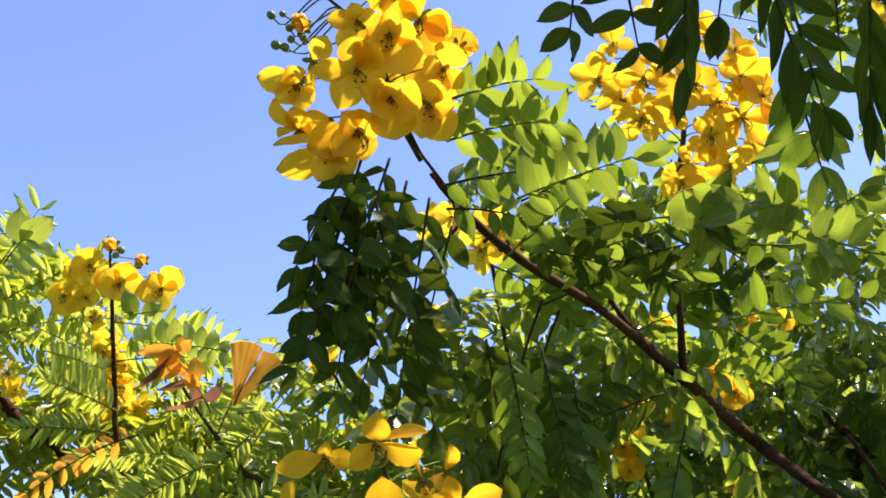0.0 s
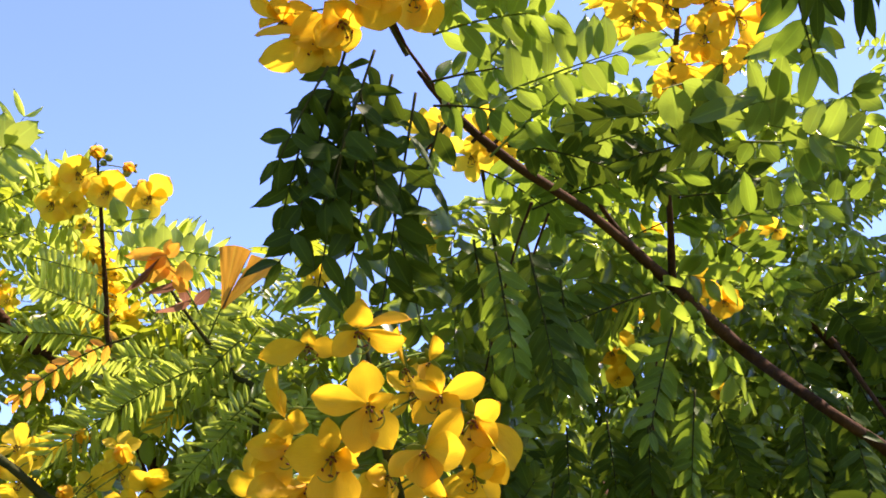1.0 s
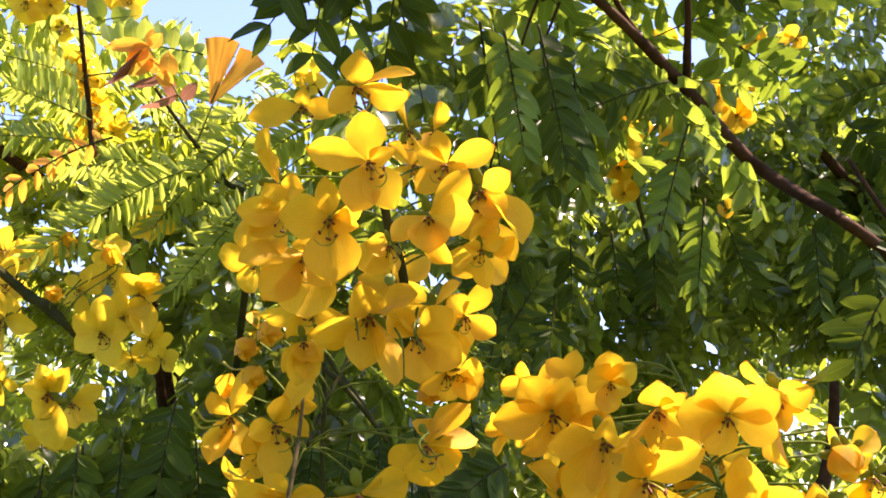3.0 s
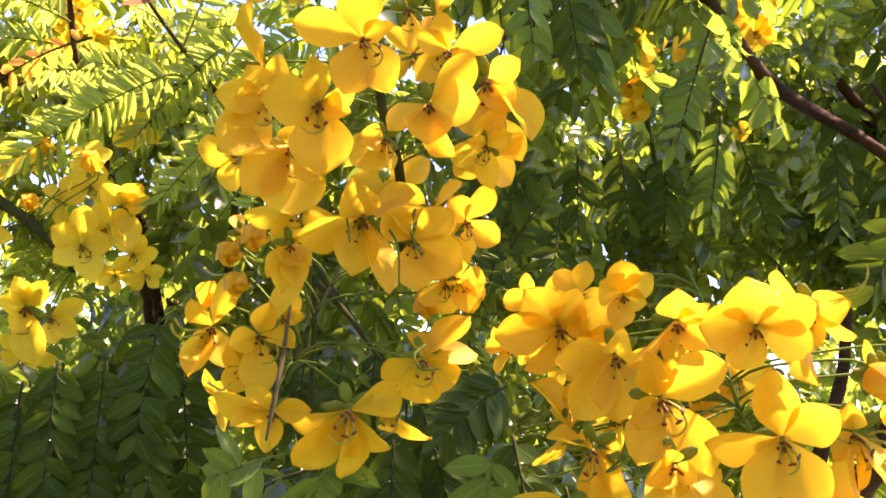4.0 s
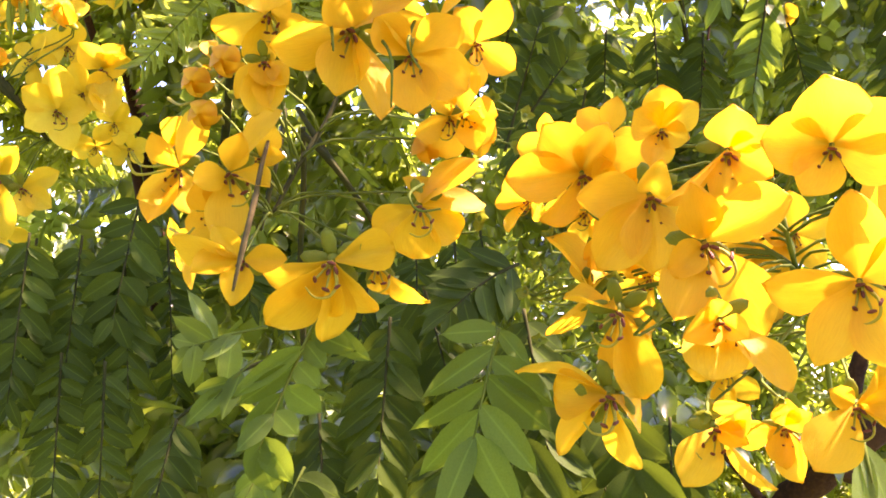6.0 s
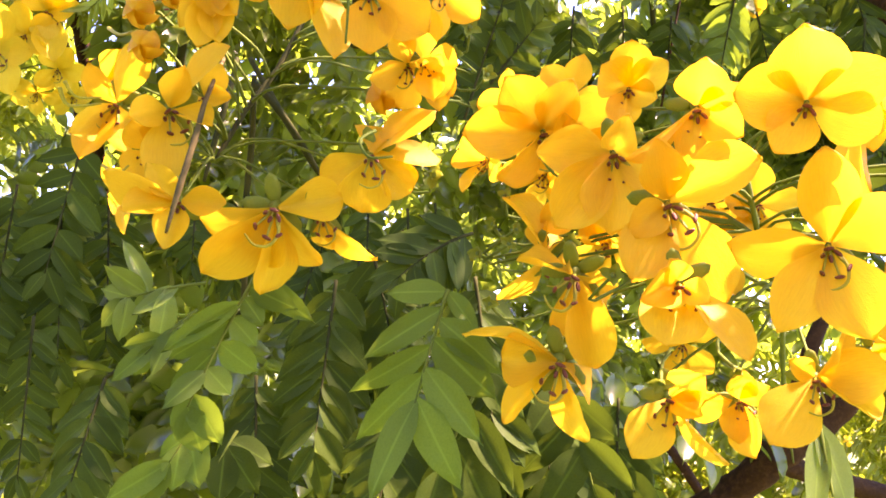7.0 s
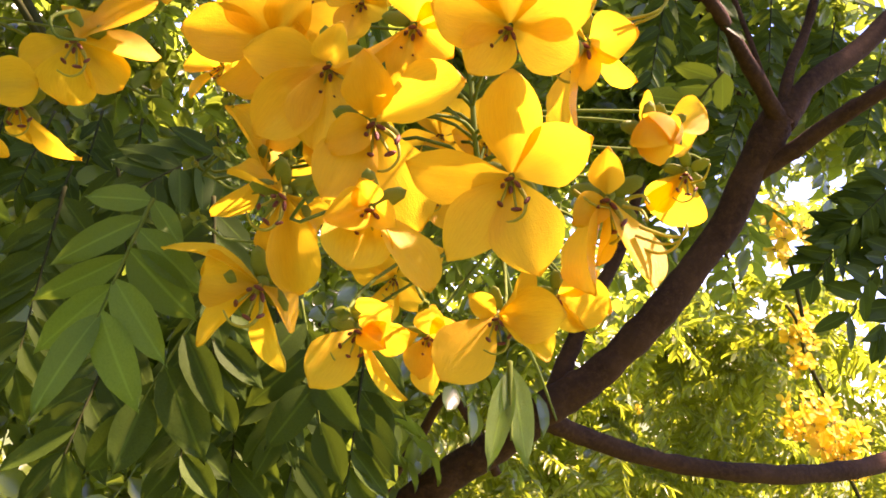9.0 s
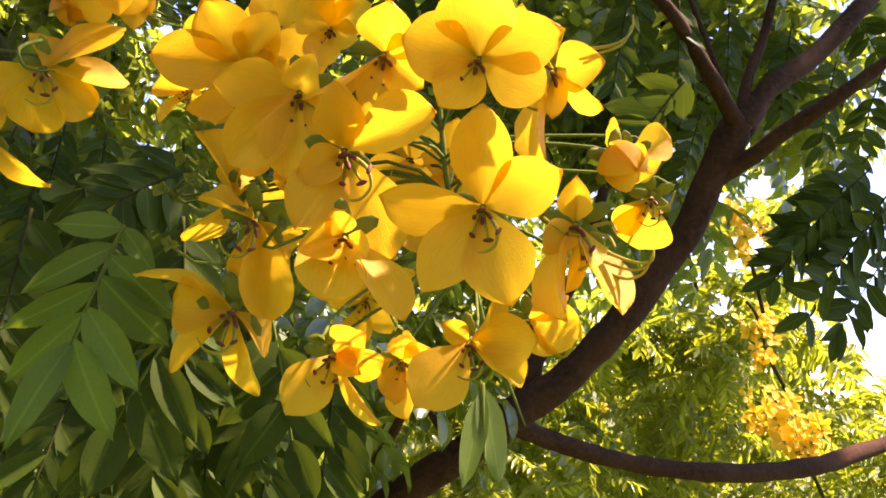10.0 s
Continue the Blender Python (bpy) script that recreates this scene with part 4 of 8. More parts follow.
flower(c, -0.0950, 0.7250, 1.6640, 168, -26, 0, 0.0260, petals=((115, 0.60, 0.92, -47, 6), (-126, 0.42, 1.21, -47, 14)))
flower(c, -0.0550, 0.6650, 1.6470, 171, -26, 0, 0.0281, petals=((-126, 0.82, 0.85, 39, 9), (-97, 1.02, 0.82, 34, 2), (-74, 1.01, 0.82, 36, -4), (-35, 0.73, 0.95, 39, -12), (-82, 0.58, 1.32, 52, -2)))
bud(c, -0.0820, 0.7000, 1.6580, -178, -20, 0.0087)
bud(c, -0.0990, 0.7100, 1.6490, -178, -20, 0.0082)
bud(c, -0.0910, 0.7000, 1.6290, -178, -20, 0.0080)
bud(c, 0.0240, 0.7150, 1.6220, -178, -20, 0.0090)
flower(c, -0.0860, 0.7150, 1.5810, 169, -19, 0, 0.0260, petals=((125, 0.73, 1.40, 20, 10), (-35, 0.83, 1.22, 35, -13), (-123, 0.78, 1.31, 41, 8), (66, 0.63, 1.61, 23, -7)))
flower(c, -0.1210, 0.7400, 1.6200, 166, -22, 0, 0.0260, petals=((-13, 0.70, 1.54, 36, -15), (-126, 0.63, 1.38, 47, 9), (70, 0.75, 1.15, 17, -5), (22, 0.81, 1.08, 23, -14)))
flower(c, -0.0650, 0.7200, 1.6120, 171, -22, 0, 0.0260, petals=((70, 0.73, 1.13, 18, -5), (14, 0.62, 0.99, 34, -17), (-127, 0.61, 1.68, 48, 10)))
flower(c, -0.0987, 0.7372, 1.5621, -152, -25, 57, 0.0237, 10)
spent(c, -0.0781, 0.7228, 1.6448, -179, 2, 0.0095)
spent(c, 0.053, 0.731, 1.5874, 170, 2, 0.0088)
strand(c, [(-0.1145, 0.7139, 1.6398), (-0.1056, 0.7047, 1.6342), (-0.0963, 0.6945, 1.6335)], [0.00096, 0.00070, 0.00043])
strand(c, [(-0.1282, 0.7, 1.6036), (-0.1231, 0.7013, 1.5958), (-0.1081, 0.7007, 1.5983)], [0.00112, 0.00081, 0.00051])
strand(c, [(-0.1261, 0.6994, 1.6068), (-0.1201, 0.7005, 1.6001), (-0.1082, 0.7002, 1.6011)], [0.00096, 0.00070, 0.00043])
strand(c, [(-0.1048, 0.7056, 1.5696), (-0.0944, 0.6961, 1.5651), (-0.0895, 0.6953, 1.5693)], [0.00096, 0.00070, 0.00043])
strand(c, [(-0.0244, 0.6575, 1.667), (-0.0204, 0.6395, 1.6531), (-0.0181, 0.6312, 1.6422)], [0.00096, 0.00070, 0.00043], GREEN_STEM)
strand(c, [(-0.0042, 0.6581, 1.6618), (0.007, 0.6309, 1.6419), (0.0087, 0.6348, 1.619)], [0.00096, 0.00070, 0.00043], GREEN_STEM)
strand(c, [(0.0156, 0.6568, 1.6681), (0.014, 0.6396, 1.65), (0.0197, 0.6316, 1.637)], [0.00096, 0.00070, 0.00043], GREEN_STEM)
strand(c, [(0.0236, 0.6696, 1.5925), (0.0178, 0.6608, 1.5853), (0.0226, 0.657, 1.5776), (0.0328, 0.6566, 1.5788)], [0.00096, 0.00079, 0.00061, 0.00043], GREEN_STEM)
bud(c, -0.0755, 0.7385, 1.6716, -179, 2, 0.0042, False)
spent(c, 0.0666, 0.7793, 1.6863, 172, 7, 0.0083)
spent(c, 0.0598, 0.7819, 1.6701, -161, -2, 0.0077)
spent(c, 0.079, 0.7807, 1.6601, 165, -3, 0.0077)
spent(c, 0.0763, 0.7831, 1.6415, 174, -16, 0.0083)
spent(c, 0.053, 0.7955, 1.6463, -157, -19, 0.0065)
c = cluster("sunlit cluster of yellow flowers against the blue sky", [(0.0025, 0.6568, 2.0417, 0.0023), (-0.016, 0.632, 2.0666, 0.0023), (-0.0278, 0.6145, 2.0992, 0.0023), (-0.0474, 0.6047, 2.1386, 0.0018), (-0.0722, 0.6023, 2.1641, 0.0014), (-0.0952, 0.6019, 2.1859, 0.0011)])
bud(c, -0.0980, 0.6000, 2.1400, -178, -20, 0.0078)
flower(c, -0.0470, 0.5820, 2.0770, 173, -48, 0, 0.0347, petals=((-176, 1.02, 0.76, 20, 10), (-113, 1.01, 1.09, 31, 4), (-5, 0.70, 1.81, 33, -11), (96, 0.81, 1.52, 19, 1), (55, 0.82, 1.39, 20, -6)))
flower(c, -0.0200, 0.5870, 2.0540, 176, -47, 0, 0.0339, petals=((-140, 0.74, 1.72, 37, 8), (-80, 1.02, 1.57, 28, -2), (-10, 0.90, 1.65, 27, -10), (115, 0.52, 1.82, 35, 6), (165, 0.78, 1.32, 27, 11)))
flower(c, -0.0460, 0.6050, 2.0360, 174, -45, 0, 0.0430, petals=((-159, 1.02, 0.99, 21, 9), (45, 0.48, 1.75, 41, -10), (-72, 0.61, 1.40, 46, -4), (130, 0.52, 1.45, 37, 9), (-134, 0.75, 1.09, 38, 7)))
flower(c, -0.0640, 0.6100, 2.0210, 172, -44, 0, 0.0459, petals=((-156, 1.02, 0.85, 23, -26), (-116, 0.72, 1.02, 41, 5), (172, 1.02, 0.49, 19, 77), (-40, 0.58, 1.21, 46, -10)))
flower(c, 0.0090, 0.6000, 2.0580, 179, -47, 0, 0.0333, petals=((-58, 1.02, 1.29, 27, -6), (-102, 0.94, 1.27, 34, 2), (-2, 0.75, 1.25, 30, -11), (71, 0.65, 1.38, 25, -4)))
flower(c, -0.0220, 0.5800, 2.1120, 176, -50, 0, 0.0360, petals=((-133, 0.88, 1.65, 33, 6), (-59, 1.02, 1.55, 30, -5), (167, 0.61, 1.73, 36, 11), (6, 0.68, 1.30, 32, -10), (92, 0.68, 0.95, 24, 1)))
flower(c, -0.0500, 0.5920, 2.1360, 173, -51, 0, 0.0317, petals=((-180, 0.89, 0.86, 26, 10), (19, 0.65, 1.16, 31, -10), (-108, 1.01, 1.12, 31, 3), (110, 0.59, 1.29, 30, 4)))
flower(c, 0.0210, 0.6050, 2.0980, 180, -49, 0, 0.0260, petals=((-170, 0.84, 1.61, 28, 11), (62, 0.89, 1.90, 16, -5), (-43, 0.88, 1.10, 32, -8), (-110, 0.94, 1.20, 33, 4)))
flower(c, 0.0010, 0.5920, 2.1380, 178, -51, 0, 0.0346, petals=((-7, 0.83, 1.10, 29, -10), (153, 0.76, 0.97, 26, 9), (-61, 1.00, 1.12, 31, -5), (114, 0.78, 1.16, 20, 4), (-23, 0.98, 1.02, 27, -9)))
flower(c, -0.0930, 0.6150, 2.0430, 169, -45, 0, 0.0324, petals=((133, 1.01, 0.85, 15, -39), (-17, 0.47, 1.51, 53, -15), (34, 0.83, 1.12, 22, -9), (-146, 0.67, 0.85, 39, 67), (111, 0.66, 1.22, 25, 4)))
flower(c, -0.0970, 0.6100, 2.0840, 169, -47, 0, 0.0353, petals=((173, 1.01, 0.91, 22, 10), (-64, 0.69, 1.40, 41, -5), (-138, 0.77, 1.04, 36, 8), (120, 0.65, 1.36, 27, 6)))
flower(c, -0.0840, 0.6000, 2.0990, 170, -49, 0, 0.0268, petals=((69, 0.92, 1.14, 15, -4), (-85, 1.02, 0.85, 29, 56)))
flower(c, 0.0330, 0.6250, 2.1350, -179, -50, 0, 0.0260, petals=((23, 0.69, 1.71, -34, -10), (109, 0.78, 1.52, -35, 3), (-41, 0.58, 1.54, -31, -9)))
flower(c, -0.0200, 0.6000, 2.1850, 176, -53, 0, 0.0313, petals=((-137, 0.98, 1.54, 29, 7), (-35, 1.00, 1.50, 28, -8), (-88, 1.00, 1.25, 31, 0), (104, 0.85, 1.79, 18, 2)))
flower(c, -0.0210, 0.6400, 2.1380, 176, -49, 0, 0.0260, petals=((-144, 1.02, 1.78, 27, 8), (-6, 0.88, 1.90, 26, -10), (-87, 1.01, 1.79, 31, 0)))
flower(c, -0.0700, 0.6400, 2.0610, 172, -45, 0, 0.0299, petals=((-179, 0.87, 1.72, 27, 11), (-75, 1.02, 1.47, 25, -3), (-118, 1.01, 1.23, 31, 5)))
flower(c, 0.0090, 0.6400, 2.1200, 179, -48, 0, 0.0343, petals=((-61, 1.02, 1.33, 28, -5), (-158, 0.75, 1.81, 34, 10), (111, 0.71, 1.59, 23, 4)))
bud(c, -0.1226, 0.5997, 2.1477, -153, -15, 0.0038, False)
bud(c, -0.1075, 0.6048, 2.1382, -158, -16, 0.0033, False)
bud(c, -0.106, 0.6092, 2.13, -150, -25, 0.0033, False)
bud(c, -0.0957, 0.6088, 2.1309, -150, -25, 0.0033, False)
bud(c, -0.1187, 0.6115, 2.1258, -150, -25, 0.0042, False)
bud(c, -0.1112, 0.6124, 2.1242, -150, -25, 0.0038, False)
bud(c, -0.1132, 0.5992, 2.1485, -150, -25, 0.0028, False)
c = cluster("yellow flower cluster behind dark hanging leaves", [(0.2687, 0.848, 2.077, 0.0028), (0.2551, 0.7978, 2.107, 0.0028), (0.2604, 0.7711, 2.1566, 0.0028), (0.2544, 0.7445, 2.2062, 0.0022), (0.2453, 0.7335, 2.2477, 0.0017)])
flower(c, 0.2105, 0.7363, 2.1459, -172, -45, 87, 0.0310, 5)
flower(c, 0.2421, 0.7377, 2.1593, 173, -39, 104, 0.0289, 5)
flower(c, 0.3164, 0.7457, 2.2041, 168, -22, 96, 0.0310, 5)
flower(c, 0.3143, 0.7563, 2.1613, 172, -45, 94, 0.0330, 5)
flower(c, 0.2774, 0.7447, 2.1313, 180, -50, 59, 0.0264, 5)
flower(c, 0.1726, 0.7327, 2.1892, -152, -20, 86, 0.0269, 5)
flower(c, 0.1866, 0.7183, 2.2209, -164, -6, 53, 0.0199, 5)
flower(c, 0.2138, 0.7218, 2.1807, -168, -17, 36, 0.0277, 5)
flower(c, 0.2654, 0.7844, 2.1251, 180, -50, 59, 0.0262, 5)
flower(c, 0.2492, 0.7661, 2.0935, -171, -55, 75, 0.0230, 5)
flower(c, 0.2994, 0.7699, 2.1158, 162, -53, 69, 0.0257, 5)
flower(c, 0.1956, 0.7452, 2.1749, -154, -31, 50, 0.0259, 5)
flower(c, 0.33, 0.7401, 2.1754, 153, -15, 84, 0.0246, 5)
flower(c, 0.2685, 0.7413, 2.1897, -180, -17, 20, 0.0283, 5)
flower(c, 0.2931, 0.7552, 2.1797, 167, -28, 37, 0.0274, 5)
flower(c, 0.3306, 0.7828, 2.1516, 146, -39, 53, 0.0241, 5)
flower(c, 0.237, 0.7189, 2.1993, -180, -2, 28, 0.0255, 5)
flower(c, 0.3083, 0.7278, 2.2214, 170, 3, 28, 0.0237, 5)
flower(c, 0.5015, 0.7849, 2.3105, 180, -28, 60, 0.0300, 5)
flower(c, 0.3035, 0.7756, 2.285, 180, -28, 30, 0.0230, 5)
flower(c, 0.2369, 0.7532, 2.2957, -180, -12, 29, 0.0189, 5)
c = cluster("small yellow flower cluster half hidden by a branch", [(0.1075, 1.1528, 2.0589, 0.0027), (0.0893, 1.0657, 2.1154, 0.0027), (0.0734, 1.0059, 2.1632, 0.0027), (0.0656, 0.9756, 2.1773, 0.0020)], lit_tint=True)
flower(c, 0.0111, 1.007, 2.1793, -167, -33, 84, 0.0324, 5)
flower(c, 0.0776, 0.9769, 2.1641, 173, -28, 83, 0.0344, 5)
flower(c, 0.096, 0.9878, 2.1456, 160, -32, 71, 0.0301, 5)
flower(c, 0.0668, 1.0165, 2.1531, 180, -45, 59, 0.0323, 5)
flower(c, 0.0317, 0.9853, 2.1788, -169, -11, 55, 0.0261, 5)
flower(c, 0.1135, 0.9898, 2.1584, 153, -15, 74, 0.0245, 5)
flower(c, 0.0222, 1.0506, 2.0772, 180, -45, 59, 0.0249, 5)
flower(c, 0.0189, 1.0261, 2.0443, -165, -44, 20, 0.0212, 5)
flower(c, 0.0727, 1.0735, 2.0277, 180, -28, 60, 0.0190, 5)
c = cluster("small yellow flowers showing between dark leaves", [(-0.091, 1.273, 2.004, 0.0022), (-0.1065, 1.1743, 2.0187, 0.0022), (-0.1228, 1.138, 2.044, 0.0022)], lit_tint=True)
flower(c, -0.1263, 1.1333, 2.0499, -167, -28, 55, 0.0262, 5)
flower(c, -0.128, 1.1269, 2.032, -153, -37, 48, 0.0198, 5)
flower(c, -0.0837, 1.1658, 2.0198, 180, -40, 60, 0.0187, 5)
flower(c, -0.0958, 1.2016, 1.9817, 180, -28, 60, 0.0157, 5)
c = cluster("shaded yellow flowers among foliage below a branch", [(0.3639, 1.466, 1.899, 0.0032), (0.3138, 1.3478, 1.971, 0.0032), (0.295, 1.3034, 2.0326, 0.0032), (0.3622, 1.2935, 2.0721, 0.0024), (0.4275, 1.2817, 2.094, 0.0024)])
flower(c, 0.2700, 1.1900, 2.0110, -168, -33, 0, 0.0467, petals=((170, 1.02, 0.99, 17, 12), (103, 0.54, 1.68, 30, 3), (7, 0.75, 1.08, 29, -14), (-66, 0.67, 1.42, 44, -5), (140, 0.69, 1.17, 24, 11)))
flower(c, 0.2580, 1.2000, 1.9640, -168, -31, 0, 0.0358, petals=((161, 0.72, 1.90, 27, 13), (68, 0.68, 1.90, 21, -5), (37, 1.02, 1.03, 13, -10), (-48, 0.70, 1.49, 41, -10), (-137, 0.64, 1.52, 43, 11)))
flower(c, 0.2660, 1.2100, 1.9330, -168, -30, 0, 0.0260, petals=((150, 0.77, 1.76, 22, 12), (3, 0.82, 1.76, 27, -14), (-117, 0.64, 1.90, 46, 7), (65, 0.75, 1.68, 17, -6)))
flower(c, 0.3080, 1.1200, 2.1040, -165, -38, 0, 0.0260, petals=((147, 0.81, 1.44, 21, 11), (53, 0.65, 1.90, 24, -9), (-53, 0.68, 1.72, 42, -8), (-157, 0.59, 1.67, 43, 14)))
flower(c, 0.3400, 1.2200, 2.0200, -165, -33, 0, 0.0327, petals=((136, 0.94, 1.43, 15, 9), (-14, 0.57, 1.90, 44, -15), (-117, 0.78, 1.83, 39, 7), (33, 1.00, 1.12, 16, -11), (-159, 0.84, 1.34, 31, 13)))
flower(c, 0.3740, 1.2300, 2.0350, -163, -33, 0, 0.0269, petals=((-152, 0.80, 1.84, 33, 12), (51, 1.02, 1.64, 12, -8), (-34, 0.67, 1.90, 40, -12)))
flower(c, 0.3900, 1.2000, 2.0620, -162, -34, 0, 0.0260, petals=((99, 0.90, 1.69, 13, 2), (-173, 0.74, 1.90, 31, 13), (-58, 0.92, 1.74, 33, -7), (25, 0.79, 1.79, 23, -12)))
flower(c, 0.4120, 1.2000, 2.0370, -161, -33, 0, 0.0293, petals=((33, 0.81, 1.76, 21, -11), (-99, 0.92, 1.65, 35, 2), (-178, 0.71, 1.89, 32, 14), (70, 0.79, 1.48, 16, -5), (-21, 0.99, 1.19, 27, -12)))
flower(c, 0.4220, 1.1400, 2.1130, -160, -37, 0, 0.0260, petals=((-149, 0.76, 1.60, 35, 12), (60, 0.71, 1.71, 21, -7), (-14, 0.63, 1.62, 39, -14)))
flower(c, 0.4730, 1.1400, 2.1150, -157, -37, 0, 0.0276, petals=((113, 0.75, 1.43, 18, 6), (-56, 0.65, 1.78, 44, -8), (169, 0.94, 1.05, 22, 13)))
flower(c, 0.4340, 1.1800, 2.0730, -160, -35, 0, 0.0260, petals=((-173, 0.63, 1.79, 37, 15), (54, 0.58, 1.90, 29, -9), (-63, 0.62, 1.68, 46, -6)))
flower(c, 0.4040, 1.2400, 1.9230, -162, -29, 0, 0.0260, petals=((-162, 0.55, 1.90, 46, 16), (44, 0.58, 1.80, 30, -12), (-86, 0.54, 1.73, 54, -1)))
c = cluster("upright yellow flower cluster on a slender stem", [(-0.414, 1.2154, 1.9841, 0.0030), (-0.416, 1.1763, 2.0569, 0.0030), (-0.4187, 1.1372, 2.1296, 0.0023), (-0.4213, 1.1123, 2.1759, 0.0019), (-0.4214, 1.098, 2.2024, 0.0015)], lit_tint=True)
flower(c, -0.4500, 1.1150, 2.1790, 156, -38, 0, 0.0341, petals=((94, 0.75, 1.79, 17, 1), (-169, 0.81, 1.47, 30, 13), (-119, 0.96, 1.24, 33, 6), (-67, 0.99, 1.05, 33, -5), (-11, 0.90, 1.48, 27, -13)))
flower(c, -0.4010, 1.1050, 2.1460, 158, -37, 0, 0.0349, petals=((77, 0.92, 1.45, 13, -3), (-153, 0.87, 1.54, 31, 11), (-83, 0.74, 1.44, 41, -1), (16, 0.96, 1.17, 20, -12), (146, 0.78, 1.35, 22, 11)))
flower(c, -0.4770, 1.1200, 2.1370, 155, -36, 0, 0.0325, petals=((-175, 0.77, 1.90, 30, 13), (111, 0.67, 1.73, 22, 5), (-80, 0.93, 1.51, 35, -2), (-29, 0.94, 1.32, 29, -11), (34, 0.83, 1.40, 20, -11)))
flower(c, -0.4500, 1.1250, 2.1360, 156, -36, 0, 0.0260, petals=((88, 0.82, 1.41, 15, -1), (1, 0.67, 1.90, 33, -14), (-103, 0.67, 1.89, 44, 4), (-171, 0.76, 1.66, 31, 13)))
flower(c, -0.3490, 1.1150, 2.1450, 161, -37, 0, 0.0354, petals=((56, 1.01, 1.44, 13, -7), (4, 0.67, 1.45, 33, -13), (137, 0.70, 1.48, 24, 10), (-79, 0.97, 1.07, 34, -3), (-144, 0.79, 1.14, 35, 10)))
flower(c, -0.3650, 1.1250, 2.1440, 160, -37, 0, 0.0260, petals=((-156, 0.77, 1.73, 33, 12), (-62, 1.00, 1.23, 32, -6), (108, 0.74, 1.66, 18, 4), (-3, 0.89, 1.17, 26, -13)))
flower(c, -0.4750, 1.1350, 2.1750, 155, -37, 0, 0.0260, petals=((-147, 0.75, 1.86, 35, 11), (89, 0.82, 1.57, 15, -1), (-39, 0.75, 1.90, 37, -10), (163, 0.61, 1.81, 33, 13)))
flower(c, -0.4290, 1.1350, 2.1600, 157, -37, 0, 0.0260, petals=((148, 0.80, 1.83, 21, 11), (-109, 0.76, 1.80, 39, 5), (66, 0.84, 1.52, 15, -6), (-35, 0.71, 1.65, 38, -11)))
flower(c, -0.4000, 1.1350, 2.1550, 159, -37, 0, 0.0260, petals=((-29, 0.76, 1.77, 34, -12), (123, 0.82, 1.65, 17, 7), (55, 0.80, 1.57, 17, -7), (-147, 0.69, 1.69, 39, 11)))
flower(c, -0.4380, 1.1400, 2.1110, 157, -35, 0, 0.0260, petals=((69, 0.69, 1.68, -41, -5), (-65, 0.62, 1.90, -23, -6), (175, 0.51, 1.90, -45, 16), (-2, 0.55, 1.77, -40, -15)))
flower(c, -0.4310, 1.1700, 2.0780, 158, -34, 0, 0.0260, petals=((111, 0.83, 1.76, 14, 5), (17, 0.71, 1.90, 28, -14), (-94, 0.87, 1.80, 37, 1), (-159, 0.80, 1.59, 32, 13), (-35, 0.86, 1.36, 33, -11)))
flower(c, -0.4060, 1.1900, 2.0670, 159, -33, 0, 0.0260, petals=((144, 0.68, 1.72, 25, 11), (31, 0.60, 1.90, 31, -13), (-71, 0.65, 1.90, 45, -4), (-125, 0.57, 1.88, 49, 9)))
bud(c, -0.4220, 1.1000, 2.2010, -178, -20, 0.0096)
bud(c, -0.3810, 1.1100, 2.1840, -178, -20, 0.0079)
bud(c, -0.3600, 1.1100, 2.1590, -178, -20, 0.0070)
flower(c, -0.4463, 1.2067, 2.1058, -173, -34, 57, 0.0250, 5)
flower(c, -0.4384, 1.216, 2.0886, 172, -45, 64, 0.0237, 5)
flower(c, -0.4413, 1.2572, 2.0541, 173, -28, 64, 0.0240, 5)
flower(c, -0.4253, 1.2684, 2.0332, 159, -38, 72, 0.0255, 5)
flower(c, -0.4569, 1.2779, 2.0156, -166, -39, 53, 0.0255, 5)
flower(c, -0.4657, 1.2142, 2.113, -163, -16, 54, 0.0182, 5)
flower(c, -0.5899, 1.2861, 2.0635, -168, -17, 55, 0.0217, 5)
flower(c, -0.6022, 1.2746, 2.0849, -158, -16, 52, 0.0202, 5)
flower(c, -0.4535, 1.2477, 2.0506, -163, -16, 54, 0.0239, 5)
flower(c, -0.43, 1.2365, 2.0716, 168, -22, 66, 0.0239, 5)
bud(c, -0.4064, 1.1026, 2.1938, 170, -6, 0.0053, False)
bud(c, -0.3837, 1.1122, 2.1761, 168, -17, 0.0053, False)
bud(c, -0.4138, 1.1058, 2.1878, 175, -6, 0.0045, False)
flower(c, -0.4355, 1.2187, 2.1040, -190, -31, 12, 0.0232, 10)
flower(c, -0.4386, 1.2280, 2.0809, 190, -38, 38, 0.0220, 10)
flower(c, -0.4293, 1.2692, 2.0565, 182, -11, 52, 0.0223, 10)
flower(c, -0.4107, 1.2804, 2.0390, 135, -41, 20, 0.0236, 10)
flower(c, -0.4642, 1.2262, 2.1153, -182, -23, 34, 0.0169, 10)
flower(c, -0.6056, 1.2981, 2.0748, -163, -32, 44, 0.0201, 10)
flower(c, -0.4661, 1.2597, 2.0440, -139, -10, 15, 0.0222, 10)
flower(c, -0.4259, 1.2485, 2.0570, 188, -5, 42, 0.0222, 10)
c = cluster("loose drooping cluster of yellow flowers in dappled light", [(-0.4893, 1.0497, 1.8143, 0.0040), (-0.4171, 1.0089, 1.7744, 0.0040), (-0.3822, 1.0167, 1.7472, 0.0046), (-0.3415, 1.0262, 1.7146, 0.0029), (-0.3253, 1.0542, 1.69, 0.0017)], lit_tint=True)
